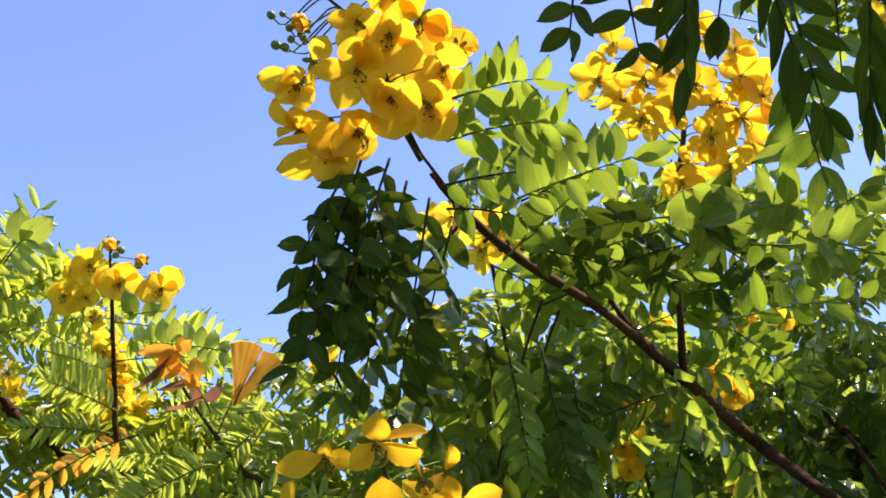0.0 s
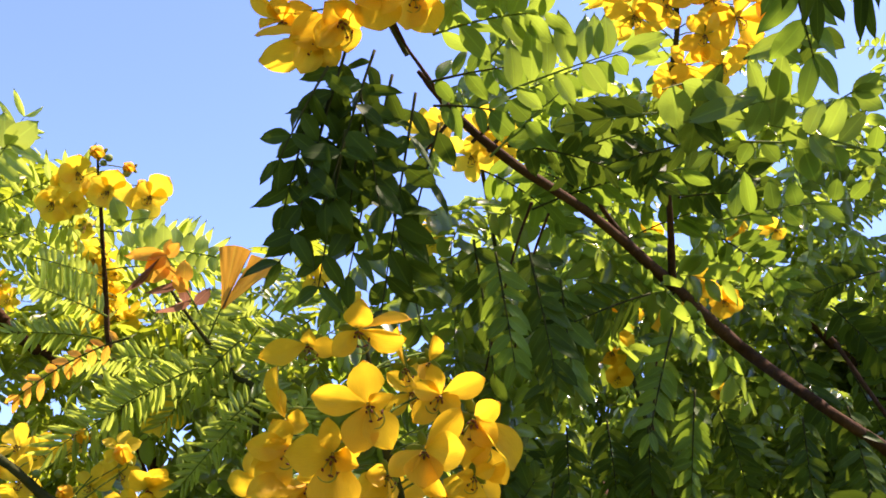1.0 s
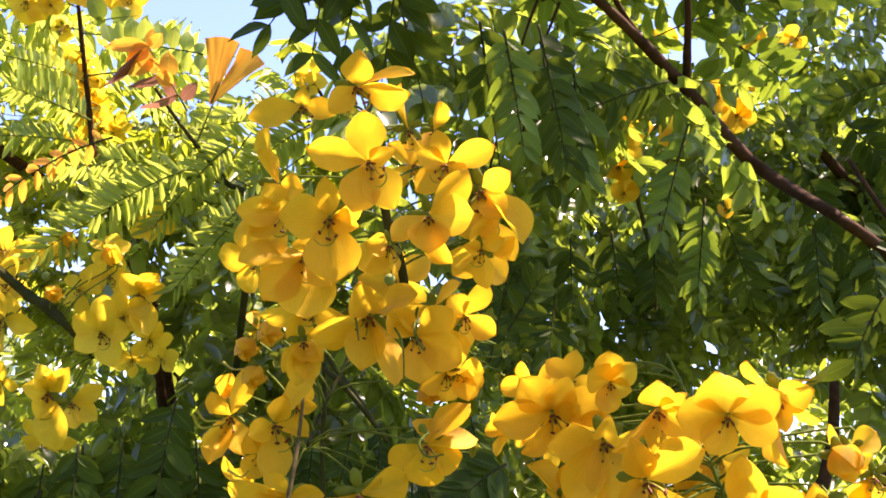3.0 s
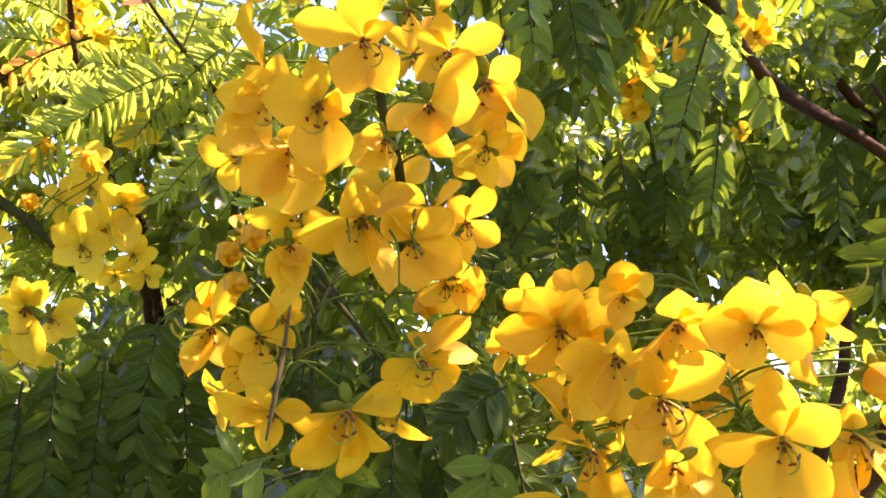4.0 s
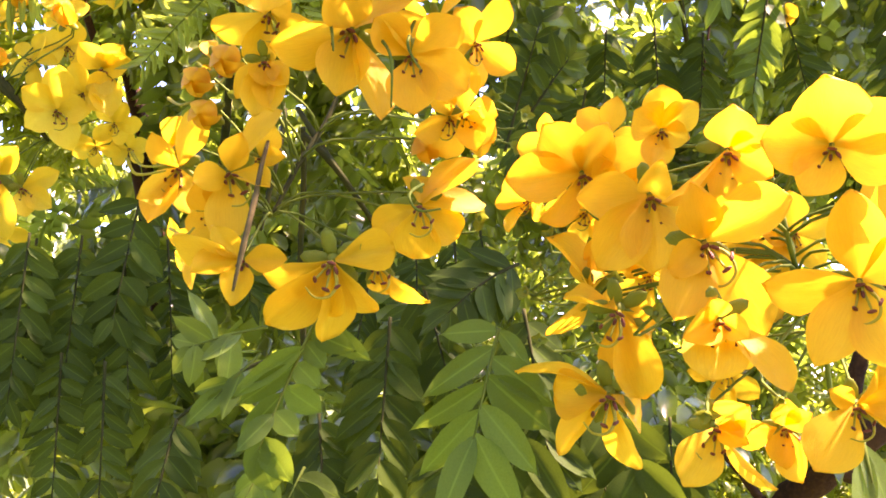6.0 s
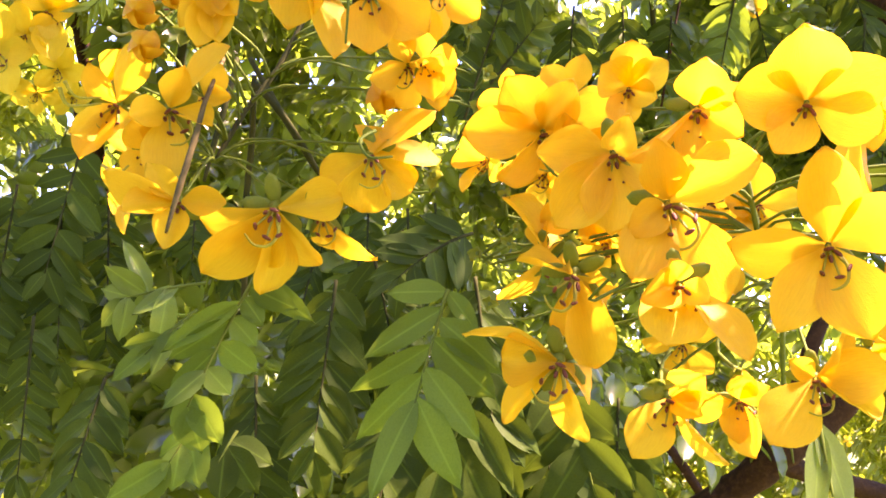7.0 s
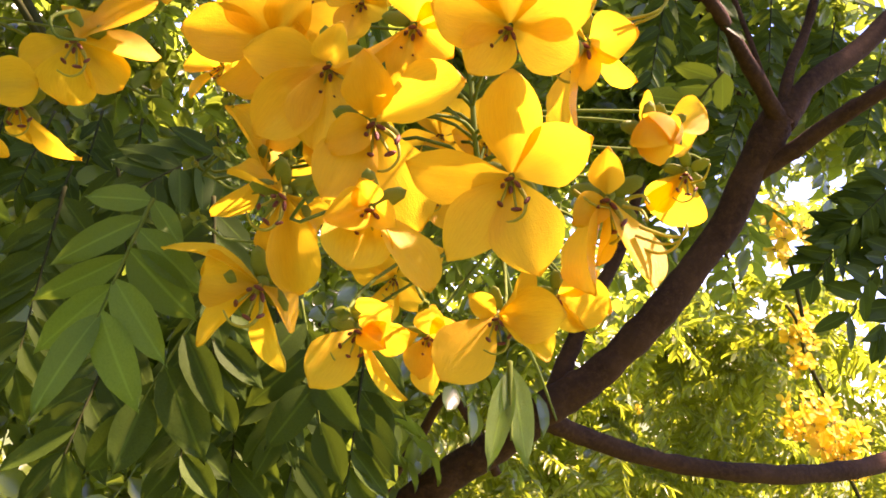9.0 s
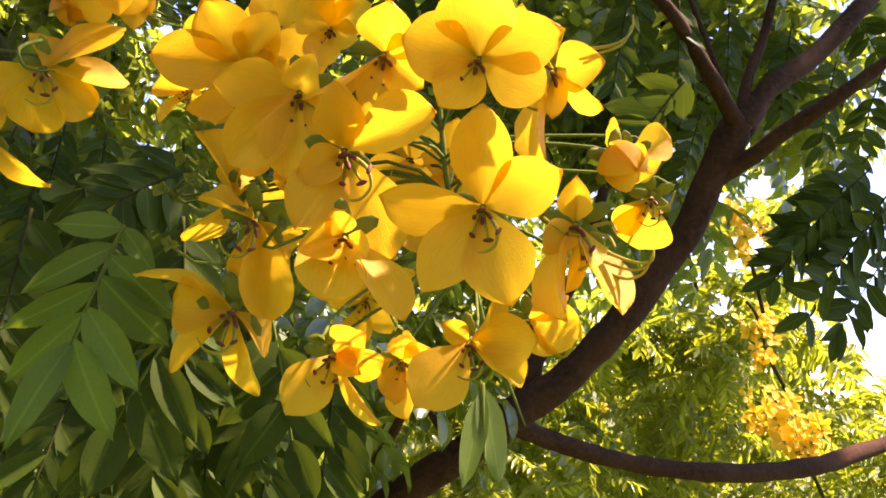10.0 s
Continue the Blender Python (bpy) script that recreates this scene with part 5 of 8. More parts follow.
flower(c, -0.3570, 1.0300, 1.6520, 157, -20, 0, 0.0594, petals=((110, 0.64, 0.85, 23, 6), (62, 0.61, 0.88, 25, -8), (158, 0.54, 1.00, 38, 17), (-75, 0.98, 0.85, 38, 25), (-110, 0.57, 0.94, 53, 6)))
flower(c, -0.3350, 1.0350, 1.6430, 158, -19, 0, 0.0384, petals=((35, 0.93, 0.78, 17, -12), (-25, 0.91, 0.91, 31, -13), (-75, 0.78, 1.06, 41, -4)))
flower(c, -0.3150, 1.0400, 1.7150, 159, -23, 0, 0.0413, petals=((149, 0.88, 1.08, 19, 12), (-146, 0.79, 1.09, 36, 13), (-60, 0.93, 1.03, 36, -7), (90, 1.01, 0.95, 10, -1), (18, 0.72, 1.26, 28, -15)))
flower(c, -0.3160, 1.0500, 1.7770, 160, -26, 0, 0.0304, petals=((163, 0.82, 1.23, 24, 14), (-149, 0.96, 0.99, 30, 12), (77, 0.90, 1.41, 12, -3), (-17, 0.91, 1.39, 28, -13)))
flower(c, -0.2830, 1.0500, 1.7580, 161, -25, 0, 0.0506, petals=((132, 0.64, 1.12, 26, 10), (58, 0.61, 1.17, 27, -9), (29, 0.64, 1.12, 30, -14), (-85, 0.58, 1.30, 52, -1), (-72, 1.01, 0.82, 35, -4)))
flower(c, -0.338, 1.0342, 1.7574, -174, 0, 58, 0.0249, 5)
flower(c, -0.4115, 1.0334, 1.7622, -163, -11, 57, 0.0324, 5)
flower(c, -0.4078, 1.0236, 1.7249, -156, -26, 54, 0.0366, 5)
flower(c, -0.4316, 1.0526, 1.8033, -169, -0, 58, 0.0282, 5)
flower(c, -0.2729, 1.0677, 1.7135, 156, -31, 70, 0.0267, 5)
flower(c, -0.2776, 1.0519, 1.8368, 169, -16, 64, 0.0246, 5)
flower(c, -0.2938, 1.0839, 1.6945, 161, -37, 67, 0.0231, 5)
flower(c, -0.419, 1.0619, 1.6664, -151, -25, 54, 0.0249, 5)
flower(c, -0.363, 1.0576, 1.6095, 180, -52, 56, 0.0268, 5)
flower(c, -0.3957, 1.0345, 1.793, -174, 0, 58, 0.0226, 5)
flower(c, -0.3711, 1.0519, 1.804, 175, 5, 60, 0.0193, 5)
flower(c, -0.2936, 1.0413, 1.7326, 162, -26, 39, 0.0274, 5)
flower(c, -0.2664, 1.0937, 1.6963, 169, -16, 24, 0.0195, 5)
flower(c, -0.3023, 1.0027, 1.7922, 171, 14, 16, 0.0207, 5)
flower(c, -0.4389, 1.0354, 1.6859, -162, -16, 17, 0.0366, 5)
flower(c, -0.4665, 1.0437, 1.7638, -162, -16, 17, 0.0377, 5)
bud(c, -0.3454, 0.9862, 1.7436, -179, -5, 0.0084)
bud(c, -0.3505, 1.0193, 1.808, -179, 0, 0.0082)
bud(c, -0.2891, 0.9748, 1.7805, 170, 10, 0.0100)
bud(c, -0.3652, 1.0108, 1.7667, -179, 0, 0.0046, False)
bud(c, -0.3882, 1.0111, 1.7664, -179, 0, 0.0046, False)
c = cluster("distant sunlit yellow flower cluster", [(1.8885, 2.4465, 1.1225, 0.0057), (1.7625, 2.4054, 1.2905, 0.0057), (1.6445, 2.3691, 1.3948, 0.0043), (1.5747, 2.3738, 1.4975, 0.0043)], lit_tint=True)
flower(c, 1.5583, 2.3429, 1.4532, -166, 36, 22, 0.0356, 5)
flower(c, 1.5913, 2.4268, 1.4274, -179, 23, 67, 0.0354, 5)
flower(c, 1.566, 2.4036, 1.4973, 162, 39, -8, 0.0336, 5)
flower(c, 1.5345, 2.338, 1.5216, 166, 50, 46, 0.0282, 5)
flower(c, 1.5611, 2.4305, 1.4252, 178, 39, 69, 0.0354, 5)
flower(c, 1.5348, 2.4251, 1.4335, 171, 34, 52, 0.0291, 5)
flower(c, 1.5821, 2.3923, 1.5126, 149, 14, 38, 0.0274, 5)
flower(c, 1.6299, 2.3943, 1.5113, 176, 20, 15, 0.0291, 5)
flower(c, 1.5902, 2.4127, 1.4566, 162, 27, 49, 0.0291, 5)
flower(c, 1.5944, 2.3181, 1.4675, 173, 50, 43, 0.0369, 5)
flower(c, 1.5926, 2.3365, 1.5029, -166, 42, 10, 0.0298, 5)
flower(c, 1.4743, 2.3494, 1.4982, 173, 5, 9, 0.0266, 5)
flower(c, 1.5182, 2.3697, 1.4578, -153, 16, 36, 0.0269, 5)
flower(c, 1.5827, 2.3726, 1.4932, 169, 30, -1, 0.0302, 5)
flower(c, 1.5995, 2.3596, 1.483, -165, 26, 32, 0.0300, 5)
flower(c, 1.5744, 2.4032, 1.4525, -160, 42, 19, 0.0274, 5)
flower(c, 1.6455, 2.3133, 1.4049, 162, 48, -14, 0.0265, 5)
flower(c, 1.6968, 2.3819, 1.4495, -162, 26, 28, 0.0336, 5)
flower(c, 1.5837, 2.3355, 1.4007, 174, 16, 9, 0.0370, 5)
flower(c, 1.6682, 2.3154, 1.4568, -180, -5, 42, 0.0296, 5)
flower(c, 1.6597, 2.3761, 1.4045, -154, 30, 73, 0.0273, 5)
flower(c, 1.6487, 2.3184, 1.4088, 174, 29, 48, 0.0355, 5)
flower(c, 1.5834, 2.3658, 1.4372, 163, 26, 27, 0.0330, 5)
flower(c, 1.6831, 2.339, 1.456, 157, 31, -9, 0.0375, 5)
flower(c, 1.624, 2.3329, 1.4506, 177, 34, 12, 0.0297, 5)
flower(c, 1.5897, 2.3563, 1.4056, -167, 37, 16, 0.0373, 5)
flower(c, 1.6662, 2.3011, 1.4403, -175, 46, 6, 0.0309, 5)
flower(c, 1.6021, 2.3577, 1.4157, 165, 9, 77, 0.0359, 5)
flower(c, 1.6317, 2.3583, 1.4371, 168, 17, 12, 0.0271, 5)
flower(c, 1.6504, 2.3686, 1.3972, -180, 54, 38, 0.0287, 5)
flower(c, 1.7139, 2.3786, 1.3548, 158, 29, 11, 0.0259, 5)
flower(c, 1.635, 2.3131, 1.3992, 168, 48, 16, 0.0324, 5)
flower(c, 1.7004, 2.415, 1.3698, 151, 24, 39, 0.0355, 5)
flower(c, 1.6436, 2.3156, 1.3765, 157, 31, -10, 0.0310, 5)
flower(c, 1.6887, 2.3737, 1.3863, -152, 37, 44, 0.0288, 5)
flower(c, 1.6471, 2.3685, 1.3754, 162, 31, 12, 0.0347, 5)
flower(c, 1.7128, 2.3316, 1.374, -167, 54, 73, 0.0284, 5)
flower(c, 1.6793, 2.3858, 1.3988, 167, 41, 6, 0.0274, 5)
flower(c, 1.7301, 2.3753, 1.352, 172, 21, 24, 0.0289, 5)
flower(c, 1.7029, 2.3414, 1.3597, -175, 47, 64, 0.0314, 5)
c = cluster("distant hanging yellow flower cluster", [(1.7121, 2.4972, 1.5061, 0.0058), (1.6001, 2.4595, 1.6116, 0.0058), (1.522, 2.4157, 1.7036, 0.0044), (1.4857, 2.4198, 1.7411, 0.0044)], lit_tint=True)
flower(c, 1.5102, 2.3814, 1.6717, 164, 29, 12, 0.0273, 5)
flower(c, 1.5507, 2.4505, 1.7351, -179, 30, 29, 0.0282, 5)
flower(c, 1.5431, 2.4181, 1.6852, 175, 45, 79, 0.0262, 5)
flower(c, 1.5556, 2.4137, 1.6919, 163, 39, 24, 0.0293, 5)
flower(c, 1.4814, 2.4311, 1.6901, 173, 33, 60, 0.0262, 5)
flower(c, 1.5548, 2.4539, 1.7132, -162, 30, 18, 0.0330, 5)
flower(c, 1.549, 2.4408, 1.6722, -147, 12, 22, 0.0280, 5)
flower(c, 1.5279, 2.411, 1.6768, 177, 29, 70, 0.0323, 5)
flower(c, 1.5238, 2.4411, 1.6633, -157, 33, 18, 0.0326, 5)
flower(c, 1.5322, 2.3805, 1.7046, 166, 35, 65, 0.0289, 5)
flower(c, 1.5687, 2.4633, 1.5911, 161, 14, 77, 0.0314, 5)
flower(c, 1.5742, 2.4358, 1.6071, 159, 36, -7, 0.0295, 5)
flower(c, 1.5366, 2.3604, 1.6497, -177, 36, 23, 0.0286, 5)
flower(c, 1.5578, 2.4002, 1.6079, 175, 29, 3, 0.0260, 5)
flower(c, 1.5873, 2.4365, 1.6019, -160, 35, 14, 0.0280, 5)
flower(c, 1.4984, 2.3688, 1.6197, 171, 36, 39, 0.0271, 5)
flower(c, 1.5767, 2.4735, 1.6053, 157, 28, 58, 0.0284, 5)
flower(c, 1.5382, 2.4424, 1.6198, 172, 29, 48, 0.0249, 5)
c = cluster("distant yellow flower cluster beside the trunk", [(1.414, 2.2339, 1.701, 0.0051), (1.3365, 2.1886, 1.8063, 0.0051), (1.2601, 2.1463, 1.8805, 0.0038)], lit_tint=True)
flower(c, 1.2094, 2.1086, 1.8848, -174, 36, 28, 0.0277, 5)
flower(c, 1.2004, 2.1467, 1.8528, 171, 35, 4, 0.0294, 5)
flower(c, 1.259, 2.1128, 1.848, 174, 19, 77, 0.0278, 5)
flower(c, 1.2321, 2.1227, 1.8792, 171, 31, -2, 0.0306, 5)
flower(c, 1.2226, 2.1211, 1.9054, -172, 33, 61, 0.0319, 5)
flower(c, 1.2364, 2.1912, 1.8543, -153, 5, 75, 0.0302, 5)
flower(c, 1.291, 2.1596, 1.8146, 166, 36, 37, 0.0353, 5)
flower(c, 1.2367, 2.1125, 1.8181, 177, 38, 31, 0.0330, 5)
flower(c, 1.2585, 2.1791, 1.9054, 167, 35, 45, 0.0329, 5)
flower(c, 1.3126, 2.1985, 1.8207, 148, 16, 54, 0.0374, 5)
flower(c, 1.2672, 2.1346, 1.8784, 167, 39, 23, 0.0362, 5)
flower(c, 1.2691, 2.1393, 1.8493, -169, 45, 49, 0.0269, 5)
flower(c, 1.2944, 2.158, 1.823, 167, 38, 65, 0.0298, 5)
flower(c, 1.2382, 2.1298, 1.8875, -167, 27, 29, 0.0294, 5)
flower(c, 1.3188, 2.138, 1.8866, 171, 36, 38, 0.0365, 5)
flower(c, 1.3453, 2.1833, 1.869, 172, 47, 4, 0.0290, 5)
c = cluster("pale distant yellow flowers behind the near cluster", [(1.3026, 2.3575, 1.7358, 0.0053), (1.2267, 2.3115, 1.8457, 0.0053), (1.167, 2.2662, 1.9125, 0.0040)], lit_tint=True)
flower(c, 1.1929, 2.2265, 1.8936, 151, 42, 48, 0.0292, 5)
flower(c, 1.1744, 2.2843, 1.9214, -168, 31, 10, 0.0299, 5)
flower(c, 1.1583, 2.3045, 1.8785, -171, 38, 41, 0.0301, 5)
flower(c, 1.1733, 2.2968, 1.8616, 167, 19, 71, 0.0343, 5)
flower(c, 1.1167, 2.247, 1.8758, -175, 46, 7, 0.0278, 5)
flower(c, 1.1252, 2.2326, 1.9084, 163, 32, 3, 0.0263, 5)
flower(c, 1.1881, 2.2814, 1.9005, 174, 38, 52, 0.0328, 5)
flower(c, 1.2072, 2.3067, 1.8734, -150, 43, 67, 0.0274, 5)
flower(c, 1.1702, 2.2284, 1.9133, -167, 33, 38, 0.0306, 5)
flower(c, 1.1573, 2.2763, 1.9156, 158, 25, 21, 0.0312, 5)
flower(c, 1.152, 2.2426, 1.9042, 156, 33, -11, 0.0321, 5)
flower(c, 1.1085, 2.3802, 1.416, -154, 28, 61, 0.0144, 5)

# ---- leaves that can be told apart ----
# shade deep in the crown comes from the darkened leaflet colour
frond((-0.0580, 1.0780, 1.6170), (-0.0700, 1.0630, 1.5460), (0.13, -0.95, -0.17), 8, 0.0291, LEAF_SHADED, sag=0.04, droop=8, lift=26, slim=.85, wild=.9, label="dark shaded green leaf deep in the crown")
frond((-0.0290, 1.1200, 1.6330), (-0.0320, 1.1050, 1.5490), (-0.01, -0.95, -0.18), 8, 0.0305, LEAF_SHADED, sag=0.06, droop=8, lift=39, slim=.85, wild=.9, label="dark shaded green leaf deep in the crown")
frond((0.0080, 1.0880, 1.6280), (0.0140, 1.0730, 1.5520), (0.05, -0.95, -0.17), 8, 0.0293, LEAF_SHADED, sag=0.04, droop=8, lift=33, slim=.85, wild=.9, label="dark shaded green leaf deep in the crown")
frond((0.0430, 1.0690, 1.6250), (0.0520, 1.0540, 1.5510), (-0.13, -0.95, -0.39), 8, 0.0286, LEAF_SHADED, sag=0.07, droop=8, lift=29, slim=.85, wild=.9, label="dark shaded green leaf deep in the crown")
frond((-0.0300, 1.0460, 1.5730), (-0.0370, 1.0310, 1.5060), (0.15, -0.95, -0.33), 8, 0.0277, LEAF_SHADED, sag=0.06, droop=8, lift=39, slim=.85, wild=.9, label="dark shaded green leaf deep in the crown")
frond((0.0070, 1.0470, 1.5730), (0.0080, 1.0320, 1.5070), (0.34, -0.95, -0.09), 8, 0.0276, LEAF_SHADED, sag=0.08, droop=8, lift=29, slim=.85, wild=.9, label="dark shaded green leaf deep in the crown")
frond((0.0350, 1.0470, 1.5770), (0.0470, 1.0320, 1.5160), (0.39, -0.95, -0.03), 8, 0.0276, LEAF_SHADED, sag=0.04, droop=8, lift=32, slim=.85, wild=.9, label="dark shaded green leaf deep in the crown")
frond((0.0680, 1.1180, 1.6410), (0.0820, 1.1030, 1.5630), (0.03, -0.95, -0.06), 8, 0.0304, LEAF_SHADED, sag=0.07, droop=8, lift=37, slim=.85, wild=.9, label="dark shaded green leaf deep in the crown")
frond((-0.1010, 1.1110, 1.6170), (-0.1030, 1.0960, 1.5490), (0.04, -0.95, -0.25), 8, 0.0305, LEAF_SHADED, sag=0.04, droop=8, lift=35, slim=.85, wild=.9, label="dark shaded green leaf deep in the crown")
frond((-0.1410, 1.0740, 1.6100), (-0.1340, 1.0590, 1.5560), (0.08, -0.95, -0.26), 8, 0.0294, LEAF_SHADED, sag=0.06, droop=8, lift=26, slim=.85, wild=.9, label="dark shaded green leaf deep in the crown")
frond((0.0870, 1.1310, 1.8460), (0.0760, 1.1160, 1.7610), (-0.33, -0.95, -0.40), 8, 0.0355, LEAF_SHADED, sag=0.09, droop=8, lift=30, slim=.85, wild=.9, label="dark shaded green leaf deep in the crown")
frond((0.1330, 1.1090, 1.8470), (0.1270, 1.0940, 1.7580), (-0.11, -0.95, -0.15), 8, 0.0349, LEAF_SHADED, sag=0.08, droop=8, lift=27, slim=.85, wild=.9, label="dark shaded green leaf deep in the crown")
frond((0.1790, 1.1000, 1.8400), (0.1770, 1.0850, 1.7580), (-0.13, -0.95, -0.31), 8, 0.0348, LEAF_SHADED, sag=0.07, droop=8, lift=38, slim=.85, wild=.9, label="dark shaded green leaf deep in the crown")
frond((0.2300, 1.1200, 1.8540), (0.2330, 1.1050, 1.7710), (-0.38, -0.95, -0.09), 8, 0.0359, LEAF_SHADED, sag=0.06, droop=8, lift=34, slim=.85, wild=.9, label="dark shaded green leaf deep in the crown")
frond((0.1140, 1.0820, 1.7780), (0.0970, 1.0670, 1.6990), (0.14, -0.95, -0.48), 8, 0.0332, LEAF_SHADED, sag=0.04, droop=8, lift=35, slim=.85, wild=.9, label="dark shaded green leaf deep in the crown")
frond((0.1600, 1.0880, 1.7750), (0.1480, 1.0730, 1.6970), (0.04, -0.95, -0.41), 8, 0.0336, LEAF_SHADED, sag=0.08, droop=8, lift=26, slim=.85, wild=.9, label="dark shaded green leaf deep in the crown")
frond((0.2770, 1.1150, 1.8480), (0.2720, 1.1000, 1.7770), (-0.00, -0.95, -0.20), 8, 0.0360, LEAF_SHADED, sag=0.08, droop=8, lift=34, slim=.85, wild=.9, label="dark shaded green leaf deep in the crown")
spray((0.0870, 0.6900, 2.0230), (0.1840, 0.6750, 2.0600), -171, -34, LEAF, "shaded green leaflets on the lower side of a leaf",
      ((0.20, -69, 0.0238, 1.65, 3, 5), (0.31, -58, 0.0239, 1.65, -8, -15), (0.44, -46, 0.0283, 1.41, -12, 0), (0.62, -55, 0.0280, 1.35, 18, 17), (0.77, -57, 0.0241, 1.48, 7, -5), (0.91, -58, 0.0233, 1.44, -10, 5)))
spray((0.0700, 0.6800, 1.9610), (0.1350, 0.6650, 2.0200), -174, -32, LEAF, "green leaf before the sky beside a branch",
      ((0.29, 132, 0.0272, 1.46, 11, 2), (0.49, 132, 0.0243, 1.65, 12, 14), (0.69, 142, 0.0216, 1.70, -5, 16), (0.21, 2, 0.0307, 1.43, 4, -17), (0.45, -44, 0.0364, 1.10, 9, -11), (0.69, -25, 0.0178, 1.64, 1, -10), (0.88, -82, 0.0145, 1.70, -10, 9)))
spray((0.1320, 0.6900, 1.9690), (0.1930, 0.6750, 1.9860), -169, -30, LEAF_SUNLIT, "sunlit row of small bright leaflets",
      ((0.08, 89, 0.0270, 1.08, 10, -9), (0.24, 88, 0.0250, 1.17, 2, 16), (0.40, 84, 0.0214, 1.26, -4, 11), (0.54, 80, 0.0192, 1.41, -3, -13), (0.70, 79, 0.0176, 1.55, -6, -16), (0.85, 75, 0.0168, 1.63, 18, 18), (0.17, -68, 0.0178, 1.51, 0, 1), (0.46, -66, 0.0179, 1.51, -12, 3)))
spray((0.2050, 0.6650, 1.9940), (0.1200, 0.6500, 1.9710), -168, -31, LEAF_SHADED, "dark shaded green leaf among sunlit ones",
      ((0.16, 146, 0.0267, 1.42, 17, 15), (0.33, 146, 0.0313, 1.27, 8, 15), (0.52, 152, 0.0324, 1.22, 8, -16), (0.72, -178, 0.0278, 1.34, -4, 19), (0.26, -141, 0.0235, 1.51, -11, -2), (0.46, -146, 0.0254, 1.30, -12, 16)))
spray((0.2210, 0.6550, 1.9790), (0.3140, 0.6400, 1.9970), -159, -31, LEAF_SUNLIT, "broad sunlit green leaf before the bright sky",
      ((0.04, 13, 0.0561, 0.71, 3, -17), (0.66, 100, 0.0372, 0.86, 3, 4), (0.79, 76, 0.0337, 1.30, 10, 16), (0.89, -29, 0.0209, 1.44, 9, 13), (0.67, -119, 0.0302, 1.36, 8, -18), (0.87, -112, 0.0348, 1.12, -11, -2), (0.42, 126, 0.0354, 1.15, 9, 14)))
spray((0.2390, 0.6700, 2.0000), (0.2280, 0.6550, 1.9830), -162, -31, LEAF_SHADED, "broad dark shaded leaflets",
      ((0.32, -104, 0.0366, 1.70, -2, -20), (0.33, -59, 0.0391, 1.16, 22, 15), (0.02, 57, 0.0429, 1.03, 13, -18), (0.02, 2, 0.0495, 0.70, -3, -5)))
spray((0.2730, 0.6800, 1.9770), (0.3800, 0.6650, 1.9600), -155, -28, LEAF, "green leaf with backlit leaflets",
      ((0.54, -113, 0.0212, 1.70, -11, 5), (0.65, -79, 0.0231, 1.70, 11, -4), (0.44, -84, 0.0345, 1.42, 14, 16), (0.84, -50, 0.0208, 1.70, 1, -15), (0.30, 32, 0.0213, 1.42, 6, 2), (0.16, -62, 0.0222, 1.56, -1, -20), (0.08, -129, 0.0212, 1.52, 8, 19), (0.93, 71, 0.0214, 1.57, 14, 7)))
spray((0.3510, 0.7000, 2.0170), (0.4070, 0.6850, 2.0480), -152, -30, LEAF_SUNLIT, "bright green leaf before the white sky",
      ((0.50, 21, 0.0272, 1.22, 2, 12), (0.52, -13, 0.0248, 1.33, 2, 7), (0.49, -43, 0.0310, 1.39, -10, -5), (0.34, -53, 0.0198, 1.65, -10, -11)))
spray((0.2860, 0.8000, 1.9630), (0.4160, 0.7850, 1.9810), -157, -25, LEAF, "green leaf in dappled light",
      ((0.12, 79, 0.0400, 0.91, -12, -11), (0.24, 90, 0.0433, 0.85, 15, 0), (0.40, 89, 0.0291, 1.28, 11, 10), (0.56, 99, 0.0242, 1.70, 12, 3), (0.68, -42, 0.0348, 1.08, -3, -19), (0.23, -31, 0.0234, 1.45, -1, 5), (0.81, 73, 0.0222, 1.70, 16, 5), (0.93, 40, 0.0230, 1.54, 12, 13), (0.47, -58, 0.0235, 1.58, 16, 9)))
spray((0.3420, 0.6600, 2.0680), (0.3340, 0.6450, 2.0680), -154, -34, LEAF_SHADED, "shaded leaflets under the overhead leaves",
      ((0.34, -173, 0.0400, 1.18, -10, -19), (0.31, -123, 0.0325, 0.98, -6, -18), (0.23, -42, 0.0263, 1.60, 20, -4)))
spray((-0.2170, 0.9350, 1.9160), (-0.2560, 0.9200, 1.9770), 163, -23, LEAF_YOUNG, "young orange-red leaf with drooping leaflets",
      ((1.00, -173, 0.0447, 0.78, -11, 18), (1.00, 79, 0.0179, 1.46, -5, 4), (0.95, 57, 0.0203, 1.70, 8, -19), (0.92, -130, 0.0352, 1.70, -1, 15), (0.99, -141, 0.0248, 1.70, 6, 15), (0.65, 179, 0.0201, 1.70, -10, -2), (0.50, 89, 0.0249, 1.70, 11, 17), (0.37, 144, 0.0223, 1.52, 2, -8)))
spray((-0.2180, 0.9400, 1.9180), (-0.2580, 0.9250, 1.9790), 163, -23, LEAF_WILT, "pinkish brown wilted young leaflets",
      ((0.48, -77, 0.0205, 1.53, 13, 5), (0.16, 52, 0.0242, 1.28, 17, 13), (1.00, -122, 0.0590, 0.60, 13, -54), (1.00, -119, 0.0487, 0.60, 14, -53), (0.53, -148, 0.0383, 0.60, 17, -29), (0.24, -142, 0.0382, 0.60, 5, -30)))
